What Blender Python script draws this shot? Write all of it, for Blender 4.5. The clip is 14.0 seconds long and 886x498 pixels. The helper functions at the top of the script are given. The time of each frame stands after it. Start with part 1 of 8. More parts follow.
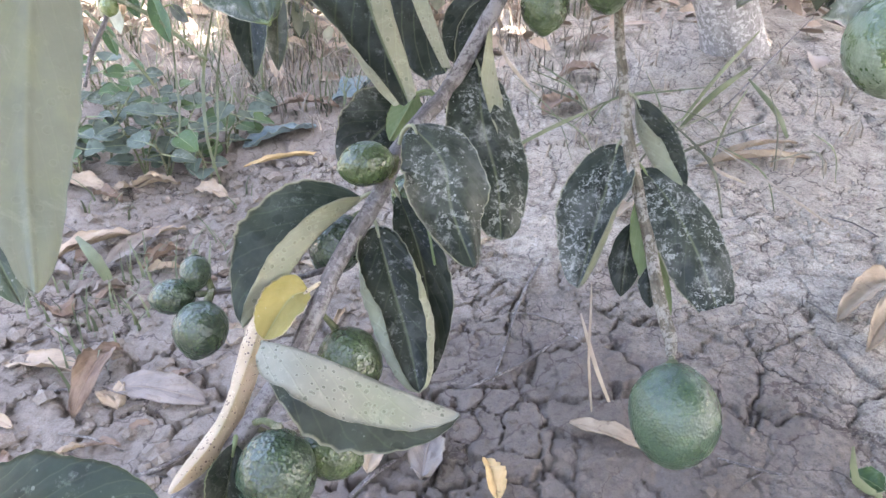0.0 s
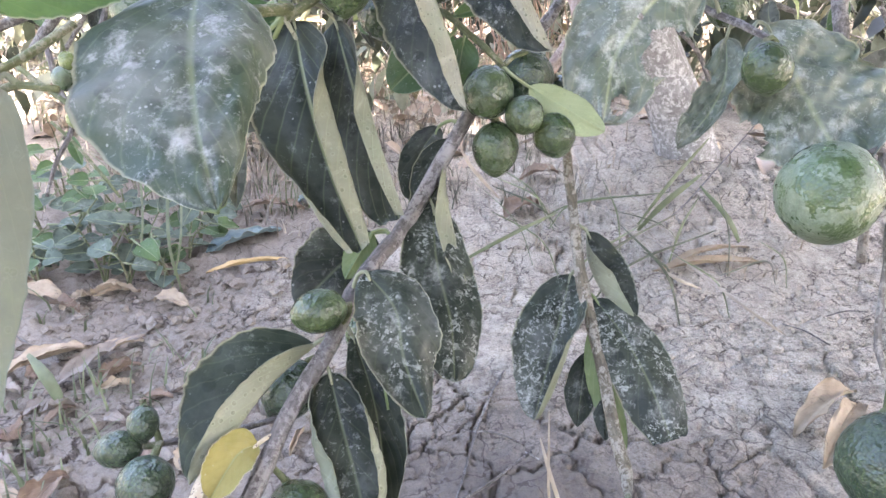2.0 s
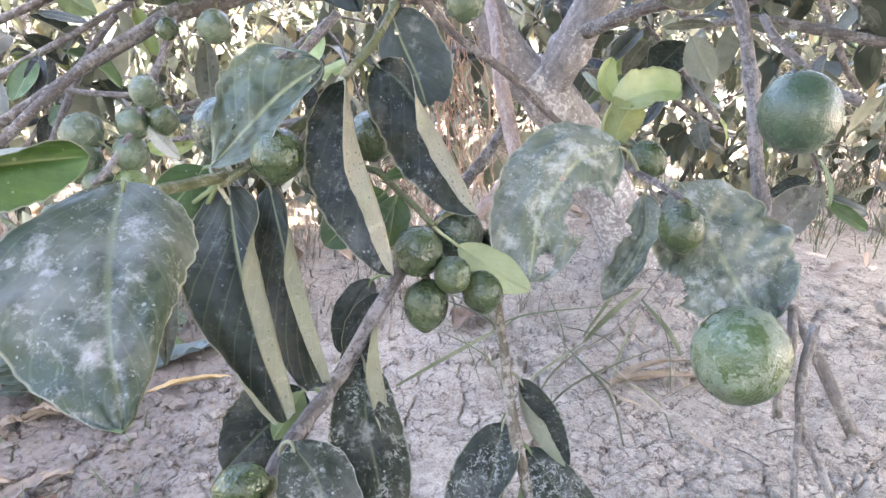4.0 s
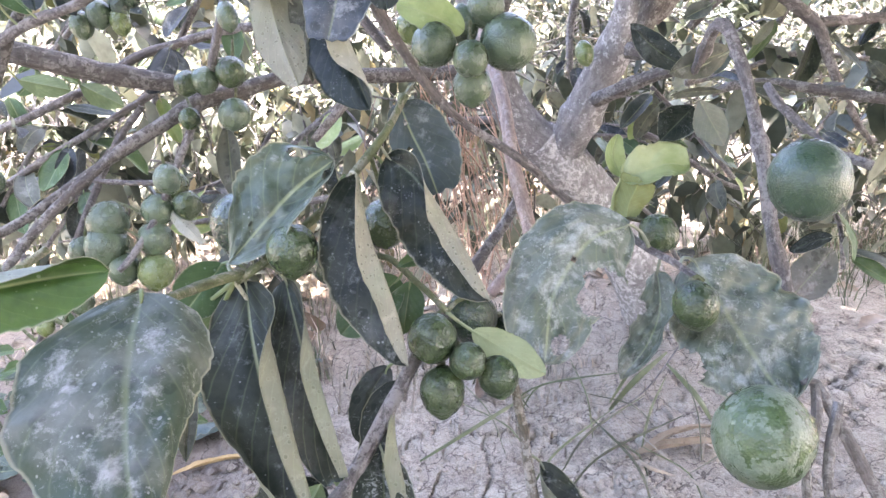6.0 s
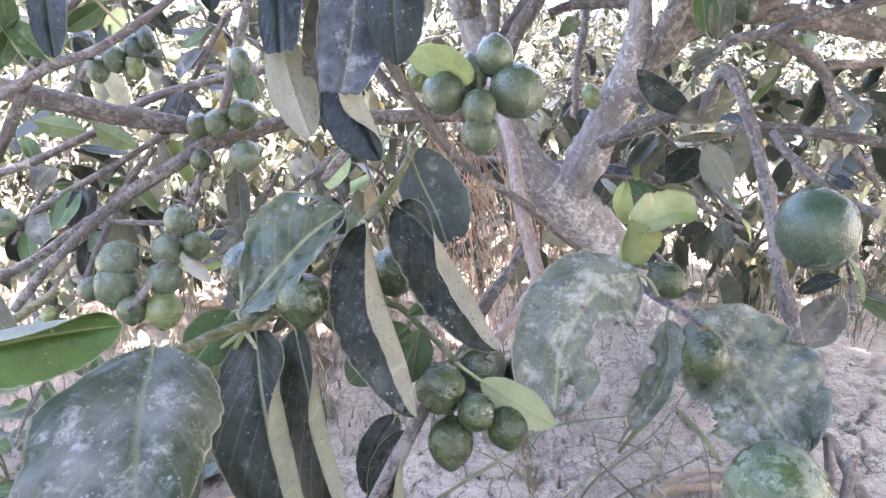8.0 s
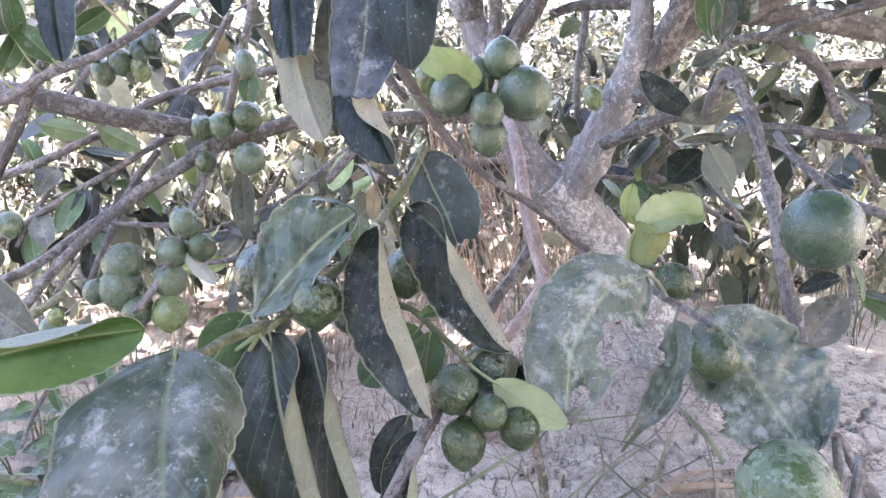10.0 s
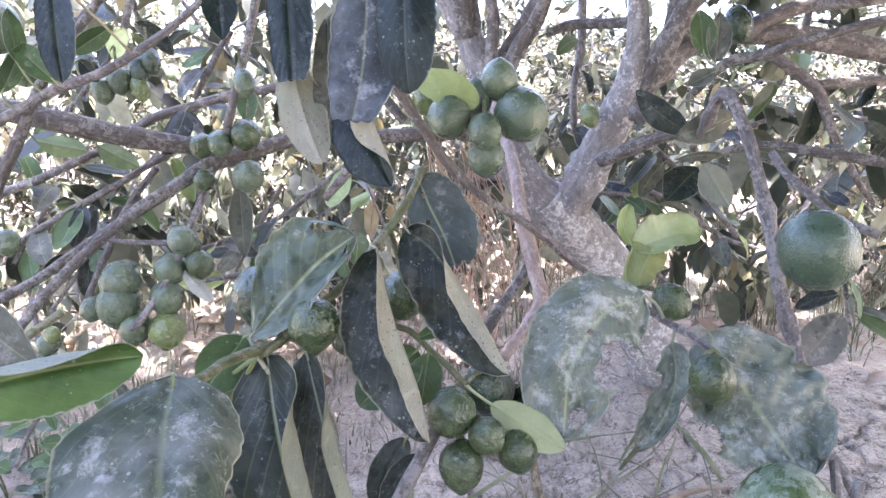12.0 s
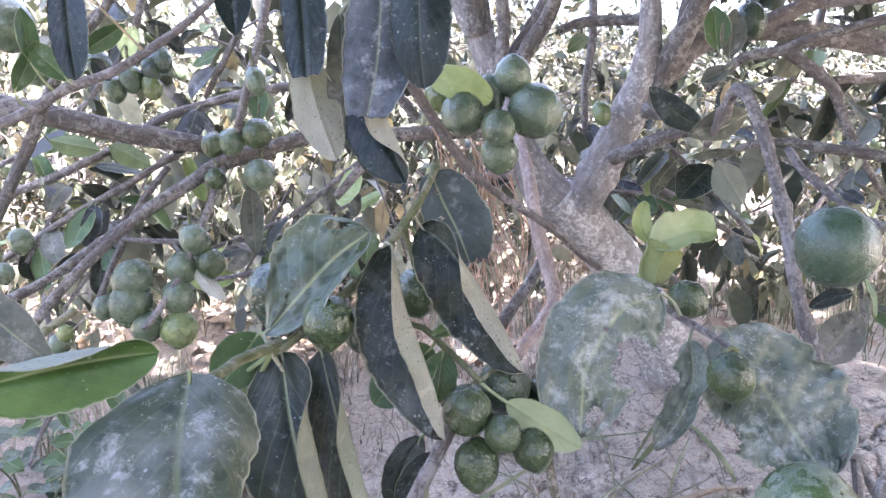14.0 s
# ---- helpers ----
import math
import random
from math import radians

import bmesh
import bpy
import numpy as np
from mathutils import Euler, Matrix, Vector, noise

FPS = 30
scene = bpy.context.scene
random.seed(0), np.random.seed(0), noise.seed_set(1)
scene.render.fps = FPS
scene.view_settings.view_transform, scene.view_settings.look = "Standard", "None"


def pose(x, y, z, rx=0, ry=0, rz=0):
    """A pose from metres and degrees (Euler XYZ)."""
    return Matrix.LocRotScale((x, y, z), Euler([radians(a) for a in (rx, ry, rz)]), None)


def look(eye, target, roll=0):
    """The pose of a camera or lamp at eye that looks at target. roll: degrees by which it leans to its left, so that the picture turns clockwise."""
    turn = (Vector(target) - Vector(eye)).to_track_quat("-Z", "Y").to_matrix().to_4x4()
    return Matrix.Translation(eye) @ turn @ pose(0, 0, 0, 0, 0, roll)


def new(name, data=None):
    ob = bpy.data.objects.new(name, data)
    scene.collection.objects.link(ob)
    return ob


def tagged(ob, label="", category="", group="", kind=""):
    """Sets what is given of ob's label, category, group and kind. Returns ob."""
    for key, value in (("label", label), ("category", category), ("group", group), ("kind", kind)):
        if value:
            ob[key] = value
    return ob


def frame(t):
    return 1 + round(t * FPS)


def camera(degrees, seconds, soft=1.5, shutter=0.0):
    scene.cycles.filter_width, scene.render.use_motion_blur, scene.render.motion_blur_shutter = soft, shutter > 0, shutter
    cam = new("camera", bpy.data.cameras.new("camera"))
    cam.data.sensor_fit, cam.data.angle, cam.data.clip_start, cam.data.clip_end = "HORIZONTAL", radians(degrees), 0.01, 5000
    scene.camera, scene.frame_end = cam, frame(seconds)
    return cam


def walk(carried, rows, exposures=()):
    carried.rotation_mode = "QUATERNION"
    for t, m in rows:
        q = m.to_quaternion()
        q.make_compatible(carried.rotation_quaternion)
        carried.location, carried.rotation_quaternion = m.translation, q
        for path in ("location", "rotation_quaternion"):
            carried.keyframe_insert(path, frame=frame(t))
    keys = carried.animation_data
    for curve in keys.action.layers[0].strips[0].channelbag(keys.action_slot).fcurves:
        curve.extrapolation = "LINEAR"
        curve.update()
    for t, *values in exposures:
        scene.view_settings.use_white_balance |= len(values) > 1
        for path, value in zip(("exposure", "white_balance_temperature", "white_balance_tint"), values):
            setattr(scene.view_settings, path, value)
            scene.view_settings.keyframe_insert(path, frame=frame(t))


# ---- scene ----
cam = camera(65.3, 14.0)
PATH = [
    (0, (-0.0021, 0.0016, 0.3474), (0.0023, 0.8575, -0.1697), 1.79),
    (0.5, (-0.0029, 0.0047, 0.3541), (0.0123, 0.8771, -0.1344), 2.41),
    (1, (-0.0021, 0.0077, 0.3640), (0.0163, 0.8954, -0.0961), 2.38),
    (1.5, (0.0040, 0.0091, 0.3754), (0.0397, 0.9089, -0.0596), 2.80),
    (2, (0.0058, 0.0132, 0.3803), (0.0502, 0.9216, -0.0355), 2.62),
    (2.5, (0.0085, 0.0184, 0.3934), (0.0763, 0.9419, 0.0158), 3.23),
    (3, (0.0108, 0.0189, 0.4045), (0.0838, 0.9522, 0.0528), 3.35),
    (3.5, (0.0176, 0.0205, 0.4139), (0.1106, 0.9606, 0.0859), 3.94),
    (3.7, (0.0198, 0.0206, 0.4193), (0.1178, 0.9639, 0.1021), 3.88),
    (5.8, (0.0284, 0.0237, 0.4454), (0.0877, 0.9939, 0.2102), 0.73),
    (6, (0.0286, 0.0198, 0.4456), (0.0899, 0.9924, 0.2214), 0.90),
    (6.5, (0.0289, 0.0241, 0.4408), (0.0825, 1.0001, 0.2296), 0.92),
    (7, (0.0298, 0.0253, 0.4432), (0.0841, 1.0056, 0.2534), 0.97),
    (7.5, (0.0292, 0.0201, 0.4518), (0.0790, 1.0025, 0.2718), 1.01),
    (8, (0.0260, 0.0201, 0.4562), (0.0791, 1.0027, 0.2784), 1.16),
    (8.2, (0.0257, 0.0230, 0.4554), (0.0848, 1.0042, 0.2712), 0.97),
    (10.3, (0.0154, 0.0168, 0.4592), (0.0736, 0.9992, 0.2817), 1.01),
    (10.5, (0.0171, 0.0174, 0.4600), (0.0763, 0.9998, 0.2825), 1.05),
    (11, (0.0167, 0.0174, 0.4620), (0.0808, 0.9995, 0.2854), 1.20),
    (11.5, (0.0159, 0.0204, 0.4622), (0.0880, 1.0021, 0.2856), 1.17),
    (12, (0.0157, 0.0168, 0.4646), (0.0773, 1.0020, 0.3046), 1.06),
    (12.5, (0.0136, 0.0169, 0.4651), (0.0678, 1.0033, 0.3103), 0.86),
    (13, (0.0108, 0.0184, 0.4627), (0.0605, 1.0048, 0.3056), 0.82),
    (13.5, (0.0105, 0.0220, 0.4601), (0.0585, 1.0075, 0.2976), 0.88),
    (14, (0.0116, 0.0203, 0.4618), (0.0615, 1.0062, 0.3018), 0.88),
]
EXPOSURE = [(0.0, 4.08, 6700, 20), (1.5, 4.11, 6720, 20), (3.0, 4.16, 6780, 20), (4.0, 4.11, 6700, 21), (6.5, 3.95, 6500, 24), (10.0, 3.86, 6310, 26.5), (14.0, 3.74, 6230, 26.5)]
walk(cam, [(t, look(eye, target, roll)) for t, eye, target, roll in PATH], EXPOSURE)

# ---- light: bright hazy sky, sun high behind the trees ----
world = bpy.data.worlds.new("sky")
scene.world = world
world.use_nodes = True
SUN_EL, SUN_AZ = radians(60), radians(108)
sky = world.node_tree.nodes.new("ShaderNodeTexSky")
sky.sky_type, sky.sun_disc = "NISHITA", False
sky.sun_elevation, sky.sun_rotation = SUN_EL, SUN_AZ
sky.air_density, sky.dust_density, sky.ozone_density = 1.0, 6.0, 1.0
back = world.node_tree.nodes["Background"]
back.inputs["Strength"].default_value = 0.15
world.node_tree.links.new(sky.outputs[0], back.inputs[0])

sun_data = bpy.data.lights.new("sun", "SUN")
sun_data.energy, sun_data.angle, sun_data.color = 5.0, radians(0.6), (1.0, 0.955, 0.88)
sun = new("sun", sun_data)
toward = Vector((math.sin(SUN_AZ) * math.cos(SUN_EL), math.cos(SUN_AZ) * math.cos(SUN_EL), math.sin(SUN_EL)))
sun.matrix_world = look(toward * 20, (0, 0, 0))


# ---- materials ----
class Mat:
    """A small helper round one node material."""

    def __init__(self, name, rough=0.6, spec=0.4):
        self.m = bpy.data.materials.new(name)
        self.m.use_nodes = True
        self.t = self.m.node_tree
        self.b = self.t.nodes["Principled BSDF"]
        self.b.inputs["Roughness"].default_value = rough
        self.b.inputs["Specular IOR Level"].default_value = spec
        self.c = self.t.nodes.new("ShaderNodeTexCoord")
        self.i = self.t.nodes.new("ShaderNodeObjectInfo")

    def put(self, socket, value):
        if isinstance(value, bpy.types.NodeSocket):
            self.t.links.new(value, socket)
        elif isinstance(value, (tuple, list)) and len(value) == 3 and socket.type == "RGBA":
            socket.default_value = (*value, 1)
        else:
            socket.default_value = value

    def co(self, scale=1.0, kind="Object", shift=True):
        n = self.t.nodes.new("ShaderNodeMapping")
        self.put(n.inputs["Vector"], self.c.outputs[kind])
        n.inputs["Scale"].default_value = scale if isinstance(scale, (tuple, list)) else (scale,) * 3
        if shift:
            j = self.t.nodes.new("ShaderNodeMath")
            j.operation = "MULTIPLY"
            self.put(j.inputs[0], self.i.outputs["Random"])
            j.inputs[1].default_value = 37.0
            self.put(n.inputs["Location"], j.outputs[0])
        return n.outputs[0]

    def noise(self, co, scale=1.0, detail=4, rough=0.55, distort=0.0):
        n = self.t.nodes.new("ShaderNodeTexNoise")
        self.put(n.inputs["Vector"], co)
        for key, v in (("Scale", scale), ("Detail", detail), ("Roughness", rough), ("Distortion", distort)):
            n.inputs[key].default_value = v
        return n.outputs["Fac"]

    def cells(self, co, scale=1.0, feature="F1", out="Distance", rand=1.0):
        n = self.t.nodes.new("ShaderNodeTexVoronoi")
        n.feature = feature
        self.put(n.inputs["Vector"], co)
        n.inputs["Scale"].default_value = scale
        n.inputs["Randomness"].default_value = rand
        return n.outputs[out]

    def ramp(self, fac, *stops):
        n = self.t.nodes.new("ShaderNodeValToRGB")
        self.put(n.inputs[0], fac)
        e = n.color_ramp.elements
        while len(e) < len(stops):
            e.new(0.5)
        for el, (p, c) in zip(e, stops):
            el.position = p
            el.color = (*c, 1) if isinstance(c, tuple) else (c, c, c, 1)
        return n.outputs[0]

    def mix(self, fac, a, b, blend="MIX"):
        n = self.t.nodes.new("ShaderNodeMix")
        n.data_type, n.blend_type = "RGBA", blend
        self.put(n.inputs[0], fac), self.put(n.inputs[6], a), self.put(n.inputs[7], b)
        return n.outputs[2]

    def math(self, op, a, b=0.0, c=0.0):
        n = self.t.nodes.new("ShaderNodeMath")
        n.operation = op
        for k, v in enumerate((a, b, c)):
            self.put(n.inputs[k], v)
        return n.outputs[0]

    def uv(self):
        n = self.t.nodes.new("ShaderNodeSeparateXYZ")
        self.put(n.inputs[0], self.c.outputs["UV"])
        return n.outputs[0], n.outputs[1]

    def bump(self, height, strength=0.4, distance=0.001, normal=None):
        n = self.t.nodes.new("ShaderNodeBump")
        self.put(n.inputs["Height"], height)
        n.inputs["Strength"].default_value, n.inputs["Distance"].default_value = strength, distance
        if normal is not None:
            self.put(n.inputs["Normal"], normal)
        return n.outputs[0]

    def done(self, colour, rough=None, normal=None):
        self.put(self.b.inputs["Base Color"], colour)
        if rough is not None:
            self.put(self.b.inputs["Roughness"], rough)
        if normal is not None:
            self.put(self.b.inputs["Normal"], normal)
        return self.m

    def translucent(self, colour, share):
        """Lets some light through a thin blade."""
        t = self.t.nodes.new("ShaderNodeBsdfTranslucent")
        self.put(t.inputs["Color"], colour)
        mx = self.t.nodes.new("ShaderNodeMixShader")
        mx.inputs[0].default_value = share
        self.put(mx.inputs[1], self.b.outputs[0]), self.put(mx.inputs[2], t.outputs[0])
        self.put(self.t.nodes["Material Output"].inputs[0], mx.outputs[0])
        return self.m


def veins(k):
    """Midrib and side veins of a leaf from its own map: u runs along the blade, v across it."""
    u, v = k.uv()
    off = k.math("ABSOLUTE", k.math("SUBTRACT", v, 0.5))
    rib = k.ramp(off, (0.0, 1.0), (0.012, 0.6), (0.026, 0.0))
    run = k.math("SUBTRACT", k.math("MULTIPLY", u, 7.0), k.math("MULTIPLY", off, 6.0))
    near = k.math("ABSOLUTE", k.math("SUBTRACT", k.math("FRACT", run), 0.5))
    side = k.math("MULTIPLY", k.ramp(near, (0.0, 1.0), (0.05, 0.3), (0.10, 0.0)), 0.55)
    return rib, k.math("MAXIMUM", rib, side), off, near


def leaf_top(name, dark, light, dust, dust_colour=(0.42, 0.46, 0.42), rough=0.38, speck=0.5, gritty=0.7, ribbed=0.34, dead_tip=0.7, edge=0.55, blots=0.55, veiny=0.10, smeary=1.0, shine=0.24):
    k = Mat(name, rough, shine)
    rib, vein, off, near = veins(k)
    u, v = k.uv()
    co = k.co()
    patchy = k.noise(co, 34, 5, 0.62, 0.2)
    base = k.mix(k.ramp(patchy, (0.36, 0.0), (0.62, 1.0)), dark, light)
    # rounded blots of old mould, darker than the blade
    blot = k.ramp(k.math("ADD", k.cells(co, 95), k.math("MULTIPLY", k.noise(co, 120, 3), 0.35)), (0.44, blots), (0.50, 0.0))
    base = k.mix(blot, base, tuple(0.55 * c for c in dark))
    base = k.mix(k.math("MAXIMUM", k.math("MULTIPLY", rib, ribbed), k.math("MULTIPLY", vein, veiny)), base, (0.25, 0.30, 0.15))
    rim = k.ramp(k.math("ADD", off, k.math("MULTIPLY", k.noise(co, 160, 2), 0.02)), (0.486, 0.0), (0.502, edge))
    base = k.mix(rim, base, (0.36, 0.37, 0.26))
    # bluish film, thin and cloudy
    film = k.math("MULTIPLY", k.ramp(k.noise(co, 24, 6, 0.65, 0.1), (0.60 - 0.28 * dust, 0.0), (0.80 - 0.20 * dust, 1.0)), 0.22 + 0.32 * dust)
    # dry white smears that keep to the sides of the midrib, broken into grains
    along = k.math("ADD", k.noise(co, 58, 8, 0.72, 0.15), k.math("MULTIPLY", k.math("SUBTRACT", 0.22, off), 0.22 * dust))
    smear = k.ramp(along, (0.60 - 0.13 * dust, 0.0), (0.70 - 0.10 * dust, 1.0))
    grain = k.ramp(k.noise(co, 640, 4, 0.8), (0.36, 1.0 - gritty), (0.58, 1.0))
    smear = k.math("MULTIPLY", k.math("MULTIPLY", smear, grain), (0.25 + 0.60 * dust) * smeary)
    # crisp flecks of crust, gathered in patches
    crust = k.ramp(k.noise(co, 330, 6, 0.74, 0.8), (0.60 - 0.10 * speck, 0.0), (0.625 - 0.10 * speck, 1.0))
    patch = k.ramp(k.noise(co, 46, 4, 0.65), (0.46, 0.0), (0.58, 1.0))
    crust = k.math("MULTIPLY", crust, k.math("MULTIPLY", patch, speck))
    fleck = k.ramp(k.math("ADD", k.cells(co, 240), k.math("MULTIPLY", k.noise(co, 75, 2), 0.9)), (0.44, 0.85), (0.50, 0.0))
    fleck = k.math("MULTIPLY", fleck, min(1.0, speck + 0.25))
    cover = k.math("MAXIMUM", k.math("MAXIMUM", film, smear), k.math("MULTIPLY", k.math("MAXIMUM", crust, fleck), 0.8))
    col = k.mix(film, base, tuple(0.62 * c for c in dust_colour))
    col = k.mix(smear, col, dust_colour)
    col = k.mix(k.math("MULTIPLY", k.math("MAXIMUM", crust, fleck), 0.72), col, tuple(min(0.7, 1.1 * c) for c in dust_colour))
    col = k.mix(k.math("MULTIPLY", rib, 0.8 * ribbed), col, (0.30, 0.34, 0.20))
    # withered tip
    tip = k.ramp(k.math("ADD", u, k.math("MULTIPLY", k.noise(co, 55, 4, 0.7), 0.22)), (1.045 - 0.05 * dust, 0.0), (1.085 - 0.02 * dust, dead_tip))
    col = k.mix(tip, col, (0.40 + 0.2 * dust, 0.385 + 0.22 * dust, 0.33 + 0.26 * dust))
    rgh = k.math("ADD", k.math("MULTIPLY", cover, 0.40), k.math("ADD", rough, k.math("MULTIPLY", patchy, 0.14)))
    quilt = k.math("MULTIPLY", k.math("SUBTRACT", 1.0, rib), k.math("POWER", k.math("MULTIPLY", near, 2.0), 0.6))
    quilt = k.math("MULTIPLY", quilt, k.ramp(k.noise(co, 40, 3), (0.35, 0.2), (0.65, 1.0)))
    n1 = k.bump(quilt, 0.20, 0.0011)
    n2 = k.bump(k.noise(co, 150, 4), 0.26, 0.0008, n1)
    n3 = k.bump(k.math("MAXIMUM", crust, fleck), 0.5, 0.0003, n2)
    return k.done(col, rgh, n3)


def leaf_under(name, a, b, spots=0.8, spot_colour=(0.07, 0.08, 0.05), rough=0.6, grain=190, keep=0.42, ribs=0.2):
    k = Mat(name, rough, 0.22)
    rib, vein, off, near = veins(k)
    co = k.co()
    base = k.mix(k.ramp(k.noise(co, 40, 5, 0.65), (0.3, 0.0), (0.7, 1.0)), a, b)
    base = k.mix(k.math("MULTIPLY", vein, ribs), base, (0.42, 0.46, 0.26))
    d = k.cells(co, grain)
    dots = k.ramp(k.math("ADD", d, k.math("MULTIPLY", k.noise(co, 60, 2), 0.5)), (0.50, 1.0), (0.54, 0.0))
    kept = k.ramp(k.noise(co, 60, 2), (keep, 0.0), (keep + 0.1, 1.0))
    halo = k.ramp(k.math("ADD", d, k.math("MULTIPLY", k.noise(co, 60, 2), 0.5)), (0.54, 0.55), (0.62, 0.0))
    base = k.mix(k.math("MULTIPLY", k.math("MULTIPLY", halo, kept), spots), base, tuple(min(0.75, 1.45 * c) for c in b))
    mottle = k.math("MULTIPLY", k.math("MULTIPLY", dots, kept), k.ramp(k.noise(co, 420, 3), (0.35, 0.35), (0.6, 1.0)))
    col = k.mix(k.math("MULTIPLY", mottle, spots), base, spot_colour)
    chalk = k.ramp(k.noise(co, 75, 6, 0.72, 0.8), (0.56, 0.0), (0.66, 0.55))
    col = k.mix(chalk, col, tuple(min(0.7, 1.25 * c) for c in b))
    grime = k.ramp(k.noise(co, 26, 5, 0.7), (0.5, 0.0), (0.8, 0.5))
    col = k.mix(grime, col, (0.20, 0.24, 0.13))
    n = k.bump(vein, 2 * ribs, 0.0006, k.bump(k.noise(co, 300, 3), 0.2, 0.0004))
    return k.done(col, rough, n)


M = {}
M["leaf_dark"] = leaf_top("leaf_dark", (0.013, 0.018, 0.013), (0.034, 0.042, 0.030), 0.16, (0.40, 0.42, 0.39), rough=0.30, speck=0.28, ribbed=0.12, veiny=0.12, shine=0.14)
M["leaf_mould"] = leaf_top("leaf_mould", (0.018, 0.026, 0.018), (0.042, 0.054, 0.038), 0.18, (0.34, 0.37, 0.33), rough=0.30, speck=0.16, ribbed=0.10, blots=0.4, veiny=0.12, shine=0.15)
M["leaf_dull"] = leaf_top("leaf_dull", (0.040, 0.056, 0.050), (0.062, 0.082, 0.074), 0.25, (0.34, 0.38, 0.38), rough=0.42, speck=0.10, gritty=0.3, ribbed=0.5, veiny=0.15, blots=0.2)
M["leaf_film"] = leaf_top("leaf_film", (0.030, 0.040, 0.044), (0.055, 0.068, 0.074), 0.36, (0.42, 0.45, 0.47), rough=0.40, speck=0.22, gritty=0.3, ribbed=0.25)
M["leaf_shrivel"] = leaf_top("leaf_shrivelled", (0.085, 0.095, 0.068), (0.17, 0.165, 0.135), 0.55, (0.42, 0.40, 0.37), rough=0.5, speck=0.2, gritty=0.3, ribbed=0.3, edge=0.9)
M["leaf_teal"] = leaf_top("leaf_dusty", (0.034, 0.056, 0.036), (0.064, 0.084, 0.056), 0.47, (0.47, 0.48, 0.47), rough=0.40, speck=0.34, gritty=0.22, ribbed=0.14, edge=0.6, veiny=0.24, smeary=1.0)
M["leaf_chalk"] = leaf_top("leaf_chalky", (0.074, 0.100, 0.070), (0.138, 0.166, 0.122), 0.66, (0.53, 0.56, 0.51), rough=0.32, speck=0.40, gritty=0.40, ribbed=0.40, edge=0.7, veiny=0.45, smeary=0.85)
M["leaf_moss"] = leaf_top("leaf_moss", (0.018, 0.025, 0.018), (0.040, 0.050, 0.037), 0.18, (0.38, 0.41, 0.39), rough=0.32, speck=0.20, ribbed=0.45, veiny=0.28, shine=0.16, blots=0.35)
M["leaf_black"] = leaf_top("leaf_black", (0.008, 0.015, 0.013), (0.020, 0.031, 0.026), 0.12, (0.36, 0.40, 0.40), rough=0.34, speck=0.15, ribbed=0.04, edge=0.2)
M["leaf_gloss"] = leaf_top("leaf_gloss", (0.050, 0.078, 0.052), (0.104, 0.136, 0.096), 0.36, (0.46, 0.50, 0.48), rough=0.30, speck=0.2, gritty=0.4, ribbed=0.7, veiny=0.4)
M["leaf_scaly"] = leaf_top("leaf_scaly", (0.018, 0.026, 0.020), (0.046, 0.057, 0.043), 0.36, (0.42, 0.45, 0.42), rough=0.30, speck=0.70, ribbed=0.16, veiny=0.12, shine=0.16)
M["leaf_plain"] = leaf_top("leaf_plain", (0.010, 0.020, 0.014), (0.020, 0.036, 0.023), 0.02, speck=0.05, ribbed=0.1, edge=0.05)
M["leaf_deep"] = leaf_top("leaf_deep", (0.035, 0.082, 0.020), (0.068, 0.135, 0.034), 0.03, speck=0.05, dead_tip=0.0, blots=0.0)
M["leaf_green"] = leaf_top("leaf_green", (0.042, 0.082, 0.032), (0.070, 0.122, 0.046), 0.10, speck=0.15, blots=0.0)
M["leaf_young"] = leaf_top("leaf_young", (0.19, 0.265, 0.09), (0.30, 0.375, 0.16), 0.12, (0.6, 0.66, 0.5), rough=0.45, speck=0.1, blots=0.0)
M["leaf_fresh"] = leaf_top("leaf_fresh", (0.21, 0.27, 0.105), (0.33, 0.38, 0.20), 0.05, (0.6, 0.66, 0.5), rough=0.45, speck=0.05, blots=0.0)
M["leaf_yellow"] = leaf_top("leaf_yellow", (0.205, 0.180, 0.050), (0.29, 0.25, 0.085), 0.05, rough=0.5, speck=0.1, blots=0.0)
M["leaf_grey"] = leaf_top("leaf_grey", (0.060, 0.072, 0.055), (0.11, 0.12, 0.09), 0.35, (0.36, 0.36, 0.33), rough=0.55, speck=0.2)
M["under_pale"] = leaf_under("under_pale", (0.245, 0.254, 0.200), (0.345, 0.352, 0.290), grain=230, keep=0.30)
M["under_olive"] = leaf_under("under_olive", (0.155, 0.170, 0.118), (0.220, 0.235, 0.172), 0.6, grain=230, keep=0.36)
M["under_dull"] = leaf_under("under_dull", (0.195, 0.196, 0.145), (0.265, 0.265, 0.203), grain=330, keep=0.22)
M["under_near"] = leaf_under("under_near", (0.118, 0.140, 0.108), (0.148, 0.170, 0.134), 0.3, ribs=0.05)
M["under_soft"] = leaf_under("under_soft", (0.138, 0.160, 0.126), (0.190, 0.212, 0.170), 0.3)
M["under_green"] = leaf_under("under_green", (0.085, 0.125, 0.052), (0.15, 0.20, 0.088), 0.2)
M["under_young"] = leaf_under("under_young", (0.21, 0.25, 0.12), (0.29, 0.33, 0.18), 0.2)
M["under_fresh"] = leaf_under("under_fresh", (0.145, 0.172, 0.058), (0.205, 0.232, 0.090), 0.1)
M["under_yellow"] = leaf_under("under_yellow", (0.36, 0.295, 0.195), (0.47, 0.395, 0.29), 1.0, (0.11, 0.085, 0.07), grain=520, keep=0.10)


